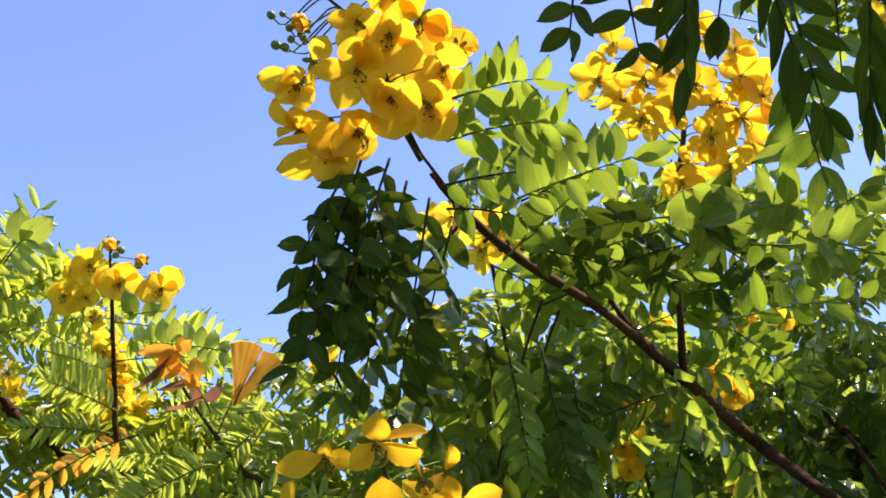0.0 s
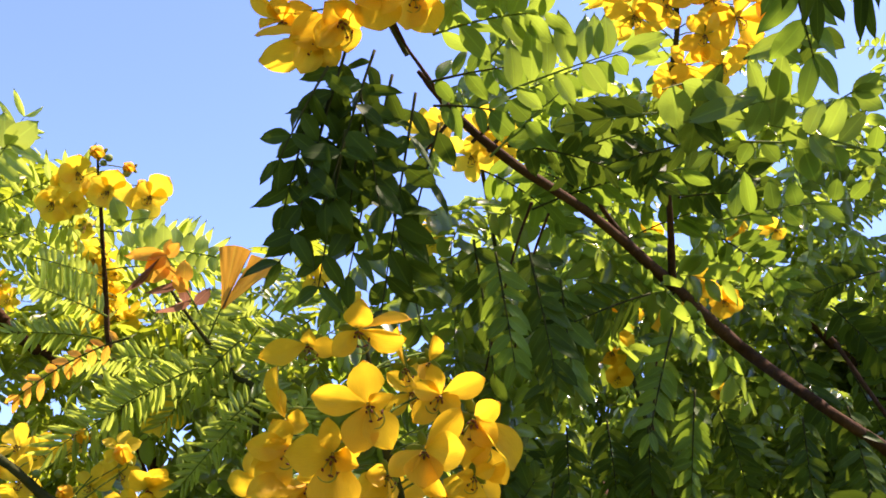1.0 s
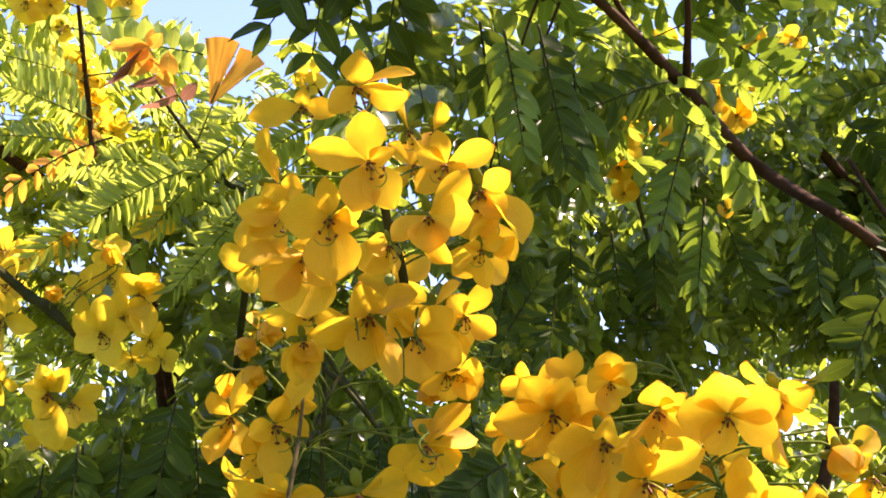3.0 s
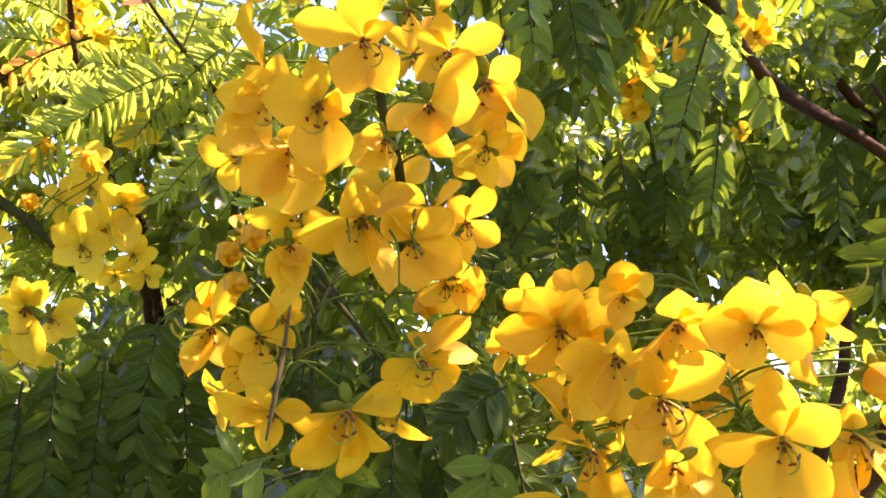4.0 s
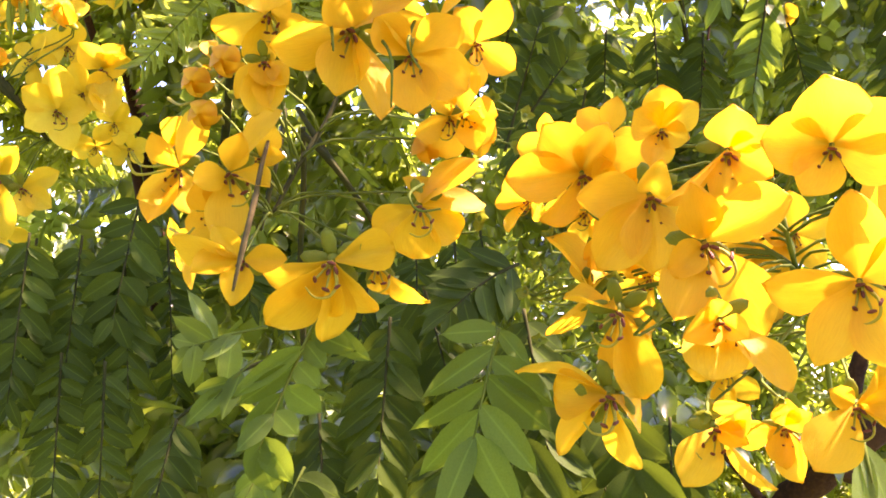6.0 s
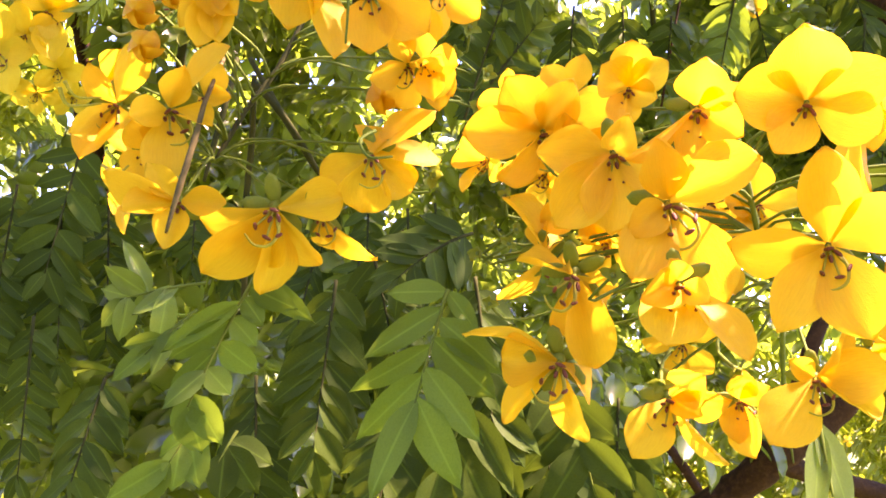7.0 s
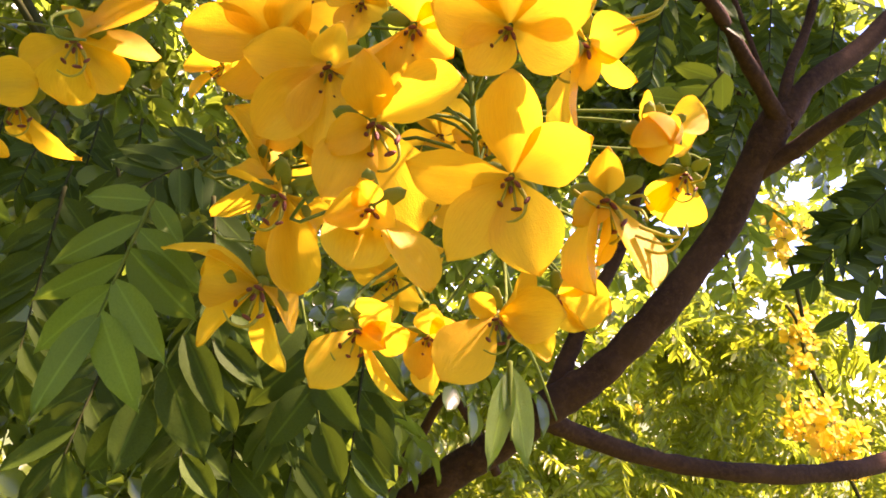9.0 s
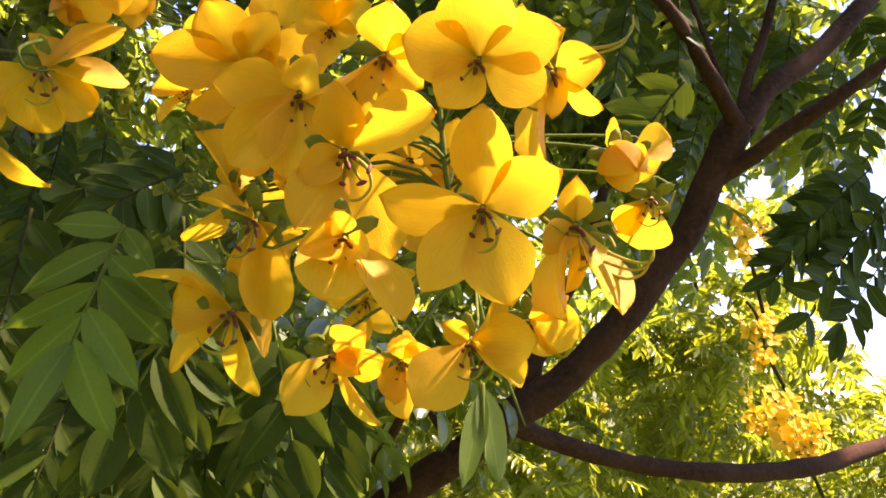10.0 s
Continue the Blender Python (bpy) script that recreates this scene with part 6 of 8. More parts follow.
spray((-0.2230, 1.0000, 2.0090), (-0.3190, 0.9850, 2.0140), 163, -23, LEAF_FINE, "bright green leaf behind young orange leaves",
      ((0.98, 112, 0.0218, 1.70, -9, 19), (0.86, 103, 0.0249, 1.68, 5, 14), (0.75, 96, 0.0290, 1.56, 8, 17), (0.62, 95, 0.0311, 1.44, 13, 11), (0.48, 95, 0.0303, 1.37, -13, 13), (0.34, 87, 0.0248, 1.54, 2, -2), (0.21, 78, 0.0235, 1.62, 0, 13), (0.10, 54, 0.0159, 1.70, 4, -18), (0.28, -94, 0.0187, 1.69, 5, -18), (0.18, -92, 0.0247, 1.28, -11, -20), (0.05, -81, 0.0204, 1.54, 18, -2), (0.40, -96, 0.0162, 1.70, 5, -2)))
spray((-0.3780, 1.0800, 2.0880), (-0.3210, 1.0650, 2.0890), 160, -24, LEAF_SUNLIT, "few broad green leaflets on the flower stem",
      ((0.20, 113, 0.0323, 1.70, 18, 17), (0.42, 35, 0.0254, 1.70, 9, -2), (0.30, -152, 0.0166, 1.70, -3, -9)))
spray((-0.4990, 0.9900, 2.1140), (-0.4580, 0.9750, 2.1750), 152, -27, LEAF_FINE, "broad green leaf against the sky",
      ((0.43, 52, 0.0482, 1.61, 12, 16), (0.40, 102, 0.0436, 1.62, 11, 2), (0.24, 40, 0.0162, 1.70, 2, -5), (0.37, 15, 0.0241, 1.59, -12, -4), (0.50, -16, 0.0488, 0.71, 1, -15), (0.20, -37, 0.0394, 1.06, -4, -13), (0.35, -32, 0.0485, 0.79, 13, -5)))
spray((-0.4650, 1.0600, 2.0340), (-0.3650, 1.0450, 1.9990), 156, -23, LEAF_FINE, "fine feathered leaf of the young tree with hanging leaflets",
      ((0.18, -80, 0.0407, 0.60, 17, -51), (0.20, 113, 0.0189, 0.82, -12, -4), (0.25, -79, 0.0380, 0.60, 9, -47), (0.27, 110, 0.0182, 0.85, 10, 4), (0.33, -79, 0.0370, 0.60, -10, -46), (0.35, 109, 0.0185, 0.83, -7, -4), (0.41, -78, 0.0351, 0.60, -6, -43), (0.42, 106, 0.0178, 0.86, -11, 6), (0.48, -77, 0.0339, 0.60, 4, -41), (0.50, 103, 0.0175, 0.87, 4, 19), (0.55, -75, 0.0334, 0.60, 14, -40), (0.58, 103, 0.0170, 0.90, -3, -11), (0.63, -74, 0.0321, 0.60, -12, -38), (0.66, 100, 0.0179, 0.85, 18, -4), (0.71, -74, 0.0312, 0.60, 21, -36), (0.73, 100, 0.0175, 0.86, 19, -13), (0.78, -72, 0.0293, 0.60, -8, -31), (0.81, 97, 0.0167, 0.90, -2, 11), (0.86, -72, 0.0280, 0.60, 15, -26), (0.88, 93, 0.0162, 0.93, -8, 11)))
folded_leaf((-0.1930, 0.9300, 1.9210), (-0.1680, 0.9250, 1.9830), (-0.1840, 0.9200, 1.9880), (-0.1540, 0.9300, 1.9760), 0.5, 0.46)
frond((0.2310, 0.8000, 2.0570), (0.1520, 0.7900, 2.0110), (-0.22, -0.76, -0.62), 8, 0.0325, LEAF_SHADED, sag=0.03, droop=8, lift=34, slim=1.0, wild=.9, label="dark shaded green leaf before a branch")
frond((0.2790, 0.8000, 2.0480), (0.1890, 0.7900, 2.0170), (-0.38, -0.78, -0.49), 8, 0.0328, LEAF_SHADED, sag=0.03, droop=8, lift=37, slim=1.0, wild=.9, label="dark shaded green leaf before a branch")
frond((0.2020, 0.8200, 2.0590), (0.2400, 0.8100, 2.0040), (-0.12, -0.89, -0.44), 7, 0.0313, LEAF_SHADED, sag=0.12, droop=8, lift=35, slim=1.0, wild=.9, label="dark shaded green leaf before a branch")
frond((0.2180, 0.8000, 1.8910), (0.1320, 0.7900, 1.8520), (-0.43, -0.74, -0.52), 9, 0.0341, LEAF_SHADED, sag=0.05, droop=8, lift=34, slim=.55, wild=.5, label="shade-toned green leaf with narrow curved leaflets")
frond((0.1660, 0.8200, 1.8980), (0.1200, 0.8100, 1.8000), (-0.33, -0.74, -0.58), 9, 0.0282, LEAF_SHADED, sag=0.04, droop=8, lift=23, slim=1.0, wild=.9, label="dark shaded green leaf hanging below a branch")
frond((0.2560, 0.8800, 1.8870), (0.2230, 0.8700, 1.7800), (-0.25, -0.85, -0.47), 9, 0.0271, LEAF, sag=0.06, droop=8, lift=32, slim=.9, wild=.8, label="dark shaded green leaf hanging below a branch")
frond((0.2800, 0.9000, 2.0380), (0.3550, 0.8900, 2.0370), (-0.36, -0.69, -0.63), 8, 0.0319, LEAF_SHADED, sag=0.08, droop=8, lift=25, slim=1.0, wild=.9, label="dark shaded green leaf before a branch")
frond((0.3170, 0.9000, 2.1000), (0.3630, 0.8900, 2.0540), (-0.33, -0.84, -0.42), 7, 0.0331, LEAF_SHADED, sag=0.03, droop=8, lift=23, slim=1.0, wild=.9, label="dark shaded green leaf before a branch")
frond((0.5080, 1.2500, 2.0000), (0.5460, 1.2400, 1.8720), (-0.09, -0.76, -0.65), 9, 0.0417, LEAF_SHADED, sag=0.05, droop=8, lift=35, slim=.9, wild=.9, label="dark shaded green leaf below a branch")
frond((0.5780, 1.2500, 2.0500), (0.6360, 1.2400, 1.9660), (-0.26, -0.75, -0.60), 9, 0.0429, LEAF_SHADED, sag=0.04, droop=8, lift=26, slim=.9, wild=.9, label="dark shaded green leaf below a branch")
frond((0.3730, 1.1500, 1.8780), (0.3950, 1.1400, 1.7750), (-0.42, -0.88, -0.24), 9, 0.0337, LEAF_SHADED, sag=0.12, droop=8, lift=34, slim=.9, wild=.9, label="dark shaded green leaf below a branch")
frond((0.4360, 1.0500, 1.8410), (0.4300, 1.0400, 1.7470), (-0.04, -0.98, -0.18), 9, 0.0315, LEAF_SHADED, sag=0.11, droop=8, lift=36, slim=.9, wild=.9, label="dark shaded green leaf below a branch")
frond((0.4880, 1.0500, 1.8540), (0.4950, 1.0400, 1.7590), (-0.02, -0.80, -0.60), 9, 0.0321, LEAF_SHADED, sag=0.06, droop=8, lift=25, slim=.9, wild=.9, label="dark shaded green leaf below a branch")
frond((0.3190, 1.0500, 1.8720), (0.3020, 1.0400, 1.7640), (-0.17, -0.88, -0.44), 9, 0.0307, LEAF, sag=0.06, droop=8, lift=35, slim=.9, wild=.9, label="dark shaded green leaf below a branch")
frond((0.5570, 1.0500, 2.0190), (0.4670, 1.0400, 1.9850), (-0.42, -0.69, -0.60), 9, 0.0342, LEAF_SHADED, sag=0.05, droop=8, lift=29, slim=.9, wild=.9, label="dark shaded green leaf below a branch")
frond((-0.2300, 1.0000, 1.8790), (-0.3160, 0.9900, 1.8240), (0.31, -0.86, -0.40), 17, 0.0343, LEAF_FINE, sag=0.07, droop=8, lift=24, slim=.38, wild=.6, label="fine feathered leaf of the young tree, silvery in the sun")
frond((-0.2640, 1.0200, 1.8660), (-0.3770, 1.0100, 1.7890), (0.18, -0.84, -0.51), 18, 0.0397, LEAF_FINE, sag=0.05, droop=8, lift=30, slim=.36, wild=.6, label="fine feathered leaf of the young tree, silvery in the sun")
frond((-0.2590, 1.0500, 1.7620), (-0.1630, 1.0400, 1.8660), (0.02, -0.97, -0.24), 18, 0.0281, LEAF_FINE, sag=0.09, droop=8, lift=24, slim=.5, wild=.5, label="fine feathered leaf of the young tree")
frond((-0.1850, 1.0500, 1.7500), (-0.1060, 1.0400, 1.8600), (0.27, -0.87, -0.40), 18, 0.0276, LEAF_FINE, sag=0.07, droop=8, lift=31, slim=.5, wild=.5, label="fine feathered leaf of the young tree")
frond((-0.1980, 1.0800, 1.8970), (-0.1070, 1.0700, 1.8290), (0.39, -0.89, -0.23), 17, 0.0279, LEAF_FINE, sag=0.10, droop=8, lift=25, slim=.5, wild=.5, label="fine feathered leaf of the young tree")
frond((-0.3670, 1.0800, 1.9650), (-0.4570, 1.0700, 2.0000), (0.32, -0.78, -0.54), 17, 0.0295, LEAF_FINE, sag=0.03, droop=8, lift=30, slim=.5, wild=.5, label="fine feathered leaf of the young tree")
frond((-0.3690, 1.0800, 1.9370), (-0.4720, 1.0700, 1.9400), (0.32, -0.91, -0.28), 17, 0.0293, LEAF_FINE, sag=0.06, droop=8, lift=35, slim=.5, wild=.5, label="fine feathered leaf of the young tree")
frond((-0.2700, 1.0800, 1.9450), (-0.1830, 1.0700, 1.9630), (0.22, -0.75, -0.62), 17, 0.0265, LEAF_FINE, sag=0.09, droop=8, lift=26, slim=.5, wild=.5, label="fine feathered leaf of the young tree")
frond((-0.2990, 1.0800, 1.9100), (-0.3940, 1.0700, 1.9060), (0.26, -0.75, -0.60), 17, 0.0286, LEAF_FINE, sag=0.03, droop=8, lift=36, slim=.45, wild=.5, label="fine feathered leaf of the young tree")
frond((-0.1230, 1.1200, 1.9810), (-0.1930, 1.1100, 1.9200), (-0.19, -0.77, -0.61), 16, 0.0270, LEAF_FINE, sag=0.04, droop=8, lift=23, slim=.6, wild=.6, label="fine feathered leaf of the young tree")
frond((-0.1960, 1.0500, 1.9290), (-0.2730, 1.0400, 1.8250), (0.45, -0.85, -0.26), 18, 0.0303, LEAF_FINE, sag=0.09, droop=8, lift=28, slim=.42, wild=.6, label="fine feathered leaf of the young tree, bright in the sun")
frond((-0.1790, 1.0500, 1.8490), (-0.2440, 1.0400, 1.7610), (0.44, -0.79, -0.43), 18, 0.0294, LEAF_FINE, sag=0.04, droop=8, lift=33, slim=.42, wild=.6, label="fine feathered leaf of the young tree, bright in the sun")
frond((-0.2100, 1.0700, 1.8990), (-0.2950, 1.0600, 1.8740), (0.10, -0.80, -0.60), 17, 0.0306, LEAF_FINE, sag=0.06, droop=8, lift=28, slim=.42, wild=.6, label="fine feathered leaf of the young tree, bright in the sun")
frond((-0.3170, 1.0200, 1.6020), (-0.3150, 1.0100, 1.4590), (0.12, -0.97, -0.22), 10, 0.0344, LEAF_SHADED, sag=0.11, droop=8, lift=31, slim=.9, wild=.6, label="dark green leaf hanging in shade")
frond((-0.2840, 1.0500, 1.6060), (-0.2830, 1.0400, 1.4730), (-0.07, -0.98, -0.18), 10, 0.0350, LEAF_SHADED, sag=0.03, droop=8, lift=29, slim=.9, wild=.6, label="dark green leaf hanging in shade")
frond((-0.2460, 1.0500, 1.5920), (-0.2260, 1.0400, 1.4600), (0.52, -0.84, -0.14), 10, 0.0345, LEAF_SHADED, sag=0.11, droop=8, lift=34, slim=.9, wild=.6, label="dark green leaf hanging in shade")
frond((-0.3730, 1.0800, 1.5840), (-0.3750, 1.0700, 1.4470), (0.21, -0.87, -0.44), 10, 0.0372, LEAF_SHADED, sag=0.07, droop=8, lift=32, slim=.9, wild=.6, label="dark green leaf hanging in shade")
frond((-0.2240, 1.1000, 1.6130), (-0.2050, 1.0900, 1.4830), (0.04, -0.93, -0.37), 10, 0.0362, LEAF_SHADED, sag=0.10, droop=8, lift=27, slim=.9, wild=.6, label="dark green leaf hanging in shade")
frond((-0.3250, 1.1000, 1.5650), (-0.3120, 1.0900, 1.4270), (0.41, -0.89, -0.20), 10, 0.0372, LEAF_SHADED, sag=0.11, droop=8, lift=22, slim=.9, wild=.6, label="dark green leaf hanging in shade")
frond((-0.2750, 1.1000, 1.5670), (-0.2650, 1.0900, 1.4290), (0.06, -1.00, -0.07), 10, 0.0366, LEAF_SHADED, sag=0.09, droop=8, lift=23, slim=.9, wild=.6, label="dark green leaf hanging in shade")
frond((-0.2280, 0.9800, 1.4980), (-0.2180, 0.9700, 1.3790), (0.06, -0.92, -0.38), 10, 0.0288, LEAF_SHADED, sag=0.08, droop=8, lift=36, slim=.9, wild=.6, label="dark green leaf hanging in shade")
frond((-0.2710, 1.0000, 1.5030), (-0.2620, 0.9900, 1.3720), (0.16, -0.91, -0.39), 10, 0.0301, LEAF_SHADED, sag=0.09, droop=8, lift=28, slim=.9, wild=.6, label="dark green leaf hanging in shade")
frond((0.0850, 0.6900, 1.9770), (0.1650, 0.6800, 1.9520), (-0.07, -0.68, -0.73), 9, 0.0273, LEAF_SHADED, sag=0.10, droop=8, lift=28, slim=1.0, wild=.9, label="shade-toned green leaf above a branch")
frond((0.0660, 0.6600, 2.0360), (0.1040, 0.6500, 2.0780), (-0.03, -0.86, -0.50), 7, 0.0260, LEAF_SUNLIT, sag=0.08, droop=8, lift=32, slim=1.0, wild=1.0, label="sunlit bright green leaf beside yellow flowers")
# behind the limbs too, the leaf colour itself carries the shade
frond((0.5400, 1.3000, 1.9300), (0.6130, 1.2900, 1.8220), (-0.14, -0.82, -0.56), 9, 0.0334, LEAF_SHADED, sag=0.12, droop=8, lift=22, slim=.9, wild=.9, label="dark shaded green leaf behind the limbs")
frond((0.6110, 1.3000, 1.9770), (0.6490, 1.2900, 1.8450), (-0.51, -0.62, -0.60), 9, 0.0346, LEAF_SHADED, sag=0.08, droop=8, lift=25, slim=.9, wild=.9, label="dark shaded green leaf behind the limbs")
frond((0.6950, 1.3200, 1.9900), (0.7040, 1.3100, 1.8540), (-0.31, -0.78, -0.55), 9, 0.0363, LEAF_SHADED, sag=0.08, droop=8, lift=35, slim=.9, wild=.9, label="dark shaded green leaf behind the limbs")
frond((0.7890, 1.3200, 1.9840), (0.7820, 1.3100, 1.8640), (-0.32, -0.88, -0.35), 9, 0.0375, LEAF_SHADED, sag=0.04, droop=8, lift=28, slim=.9, wild=.9, label="dark shaded green leaf behind the limbs")
frond((0.8780, 1.3400, 1.9640), (0.8610, 1.3300, 1.8390), (-0.19, -0.77, -0.60), 9, 0.0390, LEAF_SHADED, sag=0.06, droop=8, lift=29, slim=.9, wild=.9, label="dark shaded green leaf behind the limbs")
frond((0.9200, 1.3000, 1.9480), (0.8860, 1.2900, 1.8080), (-0.73, -0.63, -0.27), 9, 0.0387, LEAF_SHADED, sag=0.09, droop=8, lift=23, slim=.9, wild=.9, label="dark shaded green leaf behind the limbs")
frond((0.5880, 1.3000, 1.8690), (0.5850, 1.2900, 1.7530), (-0.04, -0.86, -0.50), 9, 0.0333, LEAF_SHADED, sag=0.05, droop=8, lift=31, slim=.9, wild=.9, label="dark shaded green leaf behind the limbs")
frond((0.6690, 1.3000, 1.8590), (0.6420, 1.2900, 1.7360), (-0.10, -0.81, -0.57), 9, 0.0342, LEAF_SHADED, sag=0.03, droop=8, lift=25, slim=.9, wild=.9, label="dark shaded green leaf behind the limbs")
frond((0.7450, 1.3400, 1.9710), (0.8230, 1.3300, 1.9170), (-0.66, -0.63, -0.42), 9, 0.0372, LEAF_SHADED, sag=0.06, droop=8, lift=35, slim=.9, wild=.9, label="dark shaded green leaf behind the limbs")
frond((0.8850, 1.3400, 2.0460), (0.9420, 1.3300, 1.9760), (-0.56, -0.54, -0.63), 9, 0.0400, LEAF_SHADED, sag=0.07, droop=8, lift=23, slim=.9, wild=.9, label="dark shaded green leaf behind the limbs")
frond((0.8550, 1.2200, 1.7910), (0.7660, 1.2100, 1.6900), (-0.62, -0.62, -0.49), 9, 0.0423, LEAF_SHADED, sag=0.05, droop=8, lift=32, slim=1.0, wild=.9, label="dark shaded green leaf before bright sky")
frond((0.8840, 1.2200, 1.7480), (0.8040, 1.2100, 1.6430), (-0.30, -0.81, -0.51), 9, 0.0426, LEAF_SHADED, sag=0.09, droop=8, lift=27, slim=1.0, wild=.9, label="dark shaded green leaf before bright sky")
frond((0.8280, 1.2400, 1.7530), (0.7460, 1.2300, 1.6610), (-0.29, -0.86, -0.41), 9, 0.0420, LEAF_SHADED, sag=0.03, droop=8, lift=33, slim=1.0, wild=.9, label="dark shaded green leaf before bright sky")
spray((0.0650, 0.7050, 1.5280), (0.0540, 0.6900, 1.4710), -178, 0, LEAF, "large mid-green leaf hanging below the flowers",
      ((0.18, -143, 0.0444, 0.71, 6, 5), (0.50, -141, 0.0463, 0.65, -3, -15), (0.73, -129, 0.0473, 0.73, -6, -1), (0.94, -113, 0.0501, 0.66, 26, 16), (0.28, -33, 0.0396, 0.96, 9, -5), (0.45, -38, 0.0433, 1.09, -8, 5), (0.69, -47, 0.0451, 0.90, 16, 2), (0.92, -60, 0.0454, 0.95, 19, 13), (0.02, -175, 0.0306, 0.95, -3, 15), (0.02, -46, 0.0257, 0.98, 4, -17)))
spray((-0.0340, 0.7600, 1.5310), (-0.0580, 0.7450, 1.4580), 169, 0, LEAF, "large mid-green leaf with overlapping leaflets below the flowers",
      ((0.21, -46, 0.0184, 1.70, 7, -11), (0.38, -39, 0.0200, 1.70, 1, -10), (0.56, -33, 0.0274, 1.32, -7, 8), (0.74, -40, 0.0189, 1.70, 12, -9), (0.92, -56, 0.0295, 1.38, 6, 16), (0.25, -141, 0.0491, 0.65, -1, 12), (0.38, -138, 0.0407, 0.71, -1, -12), (0.60, -127, 0.0353, 0.86, -2, -15), (0.76, -134, 0.0291, 0.95, 21, 18), (0.94, -104, 0.0219, 1.53, 6, 1), (1.00, -67, 0.0274, 1.60, -7, 3), (0.12, -22, 0.0290, 1.10, 20, 15), (0.04, -33, 0.0404, 0.79, 10, 15)))
spray((-0.0740, 0.8300, 1.5270), (-0.1190, 0.8150, 1.5110), 165, -2, LEAF_SUNLIT, "bright green leaf beside the hanging flowers",
      ((0.71, 154, 0.0288, 1.18, 9, -16), (0.66, 124, 0.0365, 0.79, -4, 19), (0.88, 172, 0.0182, 1.49, -8, -2), (0.96, -123, 0.0226, 1.20, -10, 17), (0.91, -91, 0.0265, 1.28, 6, -16), (0.55, -133, 0.0231, 1.02, 2, 4), (0.34, -141, 0.0324, 0.77, 10, 17), (0.66, -133, 0.0054, 1.70, 6, 13), (0.46, -89, 0.0404, 0.87, 10, -18)))
spray((-0.0750, 0.8200, 1.5100), (-0.0980, 0.8050, 1.4810), 166, 0, LEAF, "mid-green leaf below the hanging flowers",
      ((0.64, -160, 0.0249, 1.06, -9, -2), (0.80, -134, 0.0326, 0.86, 11, 14), (0.83, -113, 0.0214, 1.23, -1, -20), (0.43, -110, 0.0329, 0.85, 22, 15)))
spray((-0.0560, 0.8000, 1.4580), (-0.0720, 0.7850, 1.4250), 168, 6, LEAF, "mid-green leaf low in the shade",
      ((0.57, -135, 0.0191, 1.70, 12, -18), (1.00, -143, 0.0396, 0.93, 0, -4), (1.00, -120, 0.0300, 1.22, -7, 5), (0.76, -91, 0.0238, 1.70, 12, -4), (0.52, -77, 0.0327, 1.35, 16, 17)))
spray((-0.0430, 0.8200, 1.4420), (-0.0490, 0.8050, 1.4250), 170, 7, LEAF_SHADED, "dark green leaf low in the shade",
      ((0.69, -89, 0.0287, 1.70, 1, -14), (0.53, -51, 0.0332, 1.28, 9, 2), (0.34, -21, 0.0294, 1.27, 3, -19)))
# this leaf's sunlight is partly its brighter leaflet colour
spray((0.0790, 0.6350, 1.9920), (0.1770, 0.6200, 2.0240), -170, -32, LEAF_SUNLIT, "sunlit bright green leaf with upright leaflets",
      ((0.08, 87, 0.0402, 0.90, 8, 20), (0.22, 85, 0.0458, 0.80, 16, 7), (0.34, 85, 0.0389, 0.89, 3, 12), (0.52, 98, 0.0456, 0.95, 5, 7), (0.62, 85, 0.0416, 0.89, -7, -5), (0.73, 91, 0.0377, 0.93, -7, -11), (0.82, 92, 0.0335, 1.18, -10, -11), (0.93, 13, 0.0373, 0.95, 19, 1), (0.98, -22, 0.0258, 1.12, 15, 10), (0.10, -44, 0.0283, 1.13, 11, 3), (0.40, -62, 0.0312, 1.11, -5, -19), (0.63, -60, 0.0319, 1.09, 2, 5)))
spray((0.3770, 0.6700, 1.9610), (0.2630, 0.6550, 1.9830), -155, -27, LEAF_SUNLIT, "sunlit bright green leaf before the sky",
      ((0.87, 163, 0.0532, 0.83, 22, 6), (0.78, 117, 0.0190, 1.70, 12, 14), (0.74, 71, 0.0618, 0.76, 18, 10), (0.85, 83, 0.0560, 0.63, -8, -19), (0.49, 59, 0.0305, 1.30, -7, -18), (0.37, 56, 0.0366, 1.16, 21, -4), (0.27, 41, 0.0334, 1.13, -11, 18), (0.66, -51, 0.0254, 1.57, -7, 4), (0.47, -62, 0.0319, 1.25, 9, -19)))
spray((0.2330, 0.6600, 2.0200), (0.2040, 0.6450, 2.0030), -163, -31, LEAF_SUNLIT, "few broad sunlit green leaflets",
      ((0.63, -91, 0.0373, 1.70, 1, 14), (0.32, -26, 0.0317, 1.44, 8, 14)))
spray((0.2780, 0.6600, 2.0430), (0.3500, 0.6450, 2.0760), -156, -32, LEAF_SUNLIT, "sunlit bright green leaf beside yellow flowers",
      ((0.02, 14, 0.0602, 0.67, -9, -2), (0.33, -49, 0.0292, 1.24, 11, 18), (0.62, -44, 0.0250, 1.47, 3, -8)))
# darkened leaflets stand for the shade low under the flowers
spray((0.0960, 0.7900, 1.4920), (0.0700, 0.7750, 1.4220), 178, 5, LEAF_SHADED, "large green leaf low down, toned for shade",
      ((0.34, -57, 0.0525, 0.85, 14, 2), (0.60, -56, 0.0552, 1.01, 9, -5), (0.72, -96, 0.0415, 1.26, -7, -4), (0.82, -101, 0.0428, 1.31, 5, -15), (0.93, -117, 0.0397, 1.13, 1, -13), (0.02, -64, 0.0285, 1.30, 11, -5)))
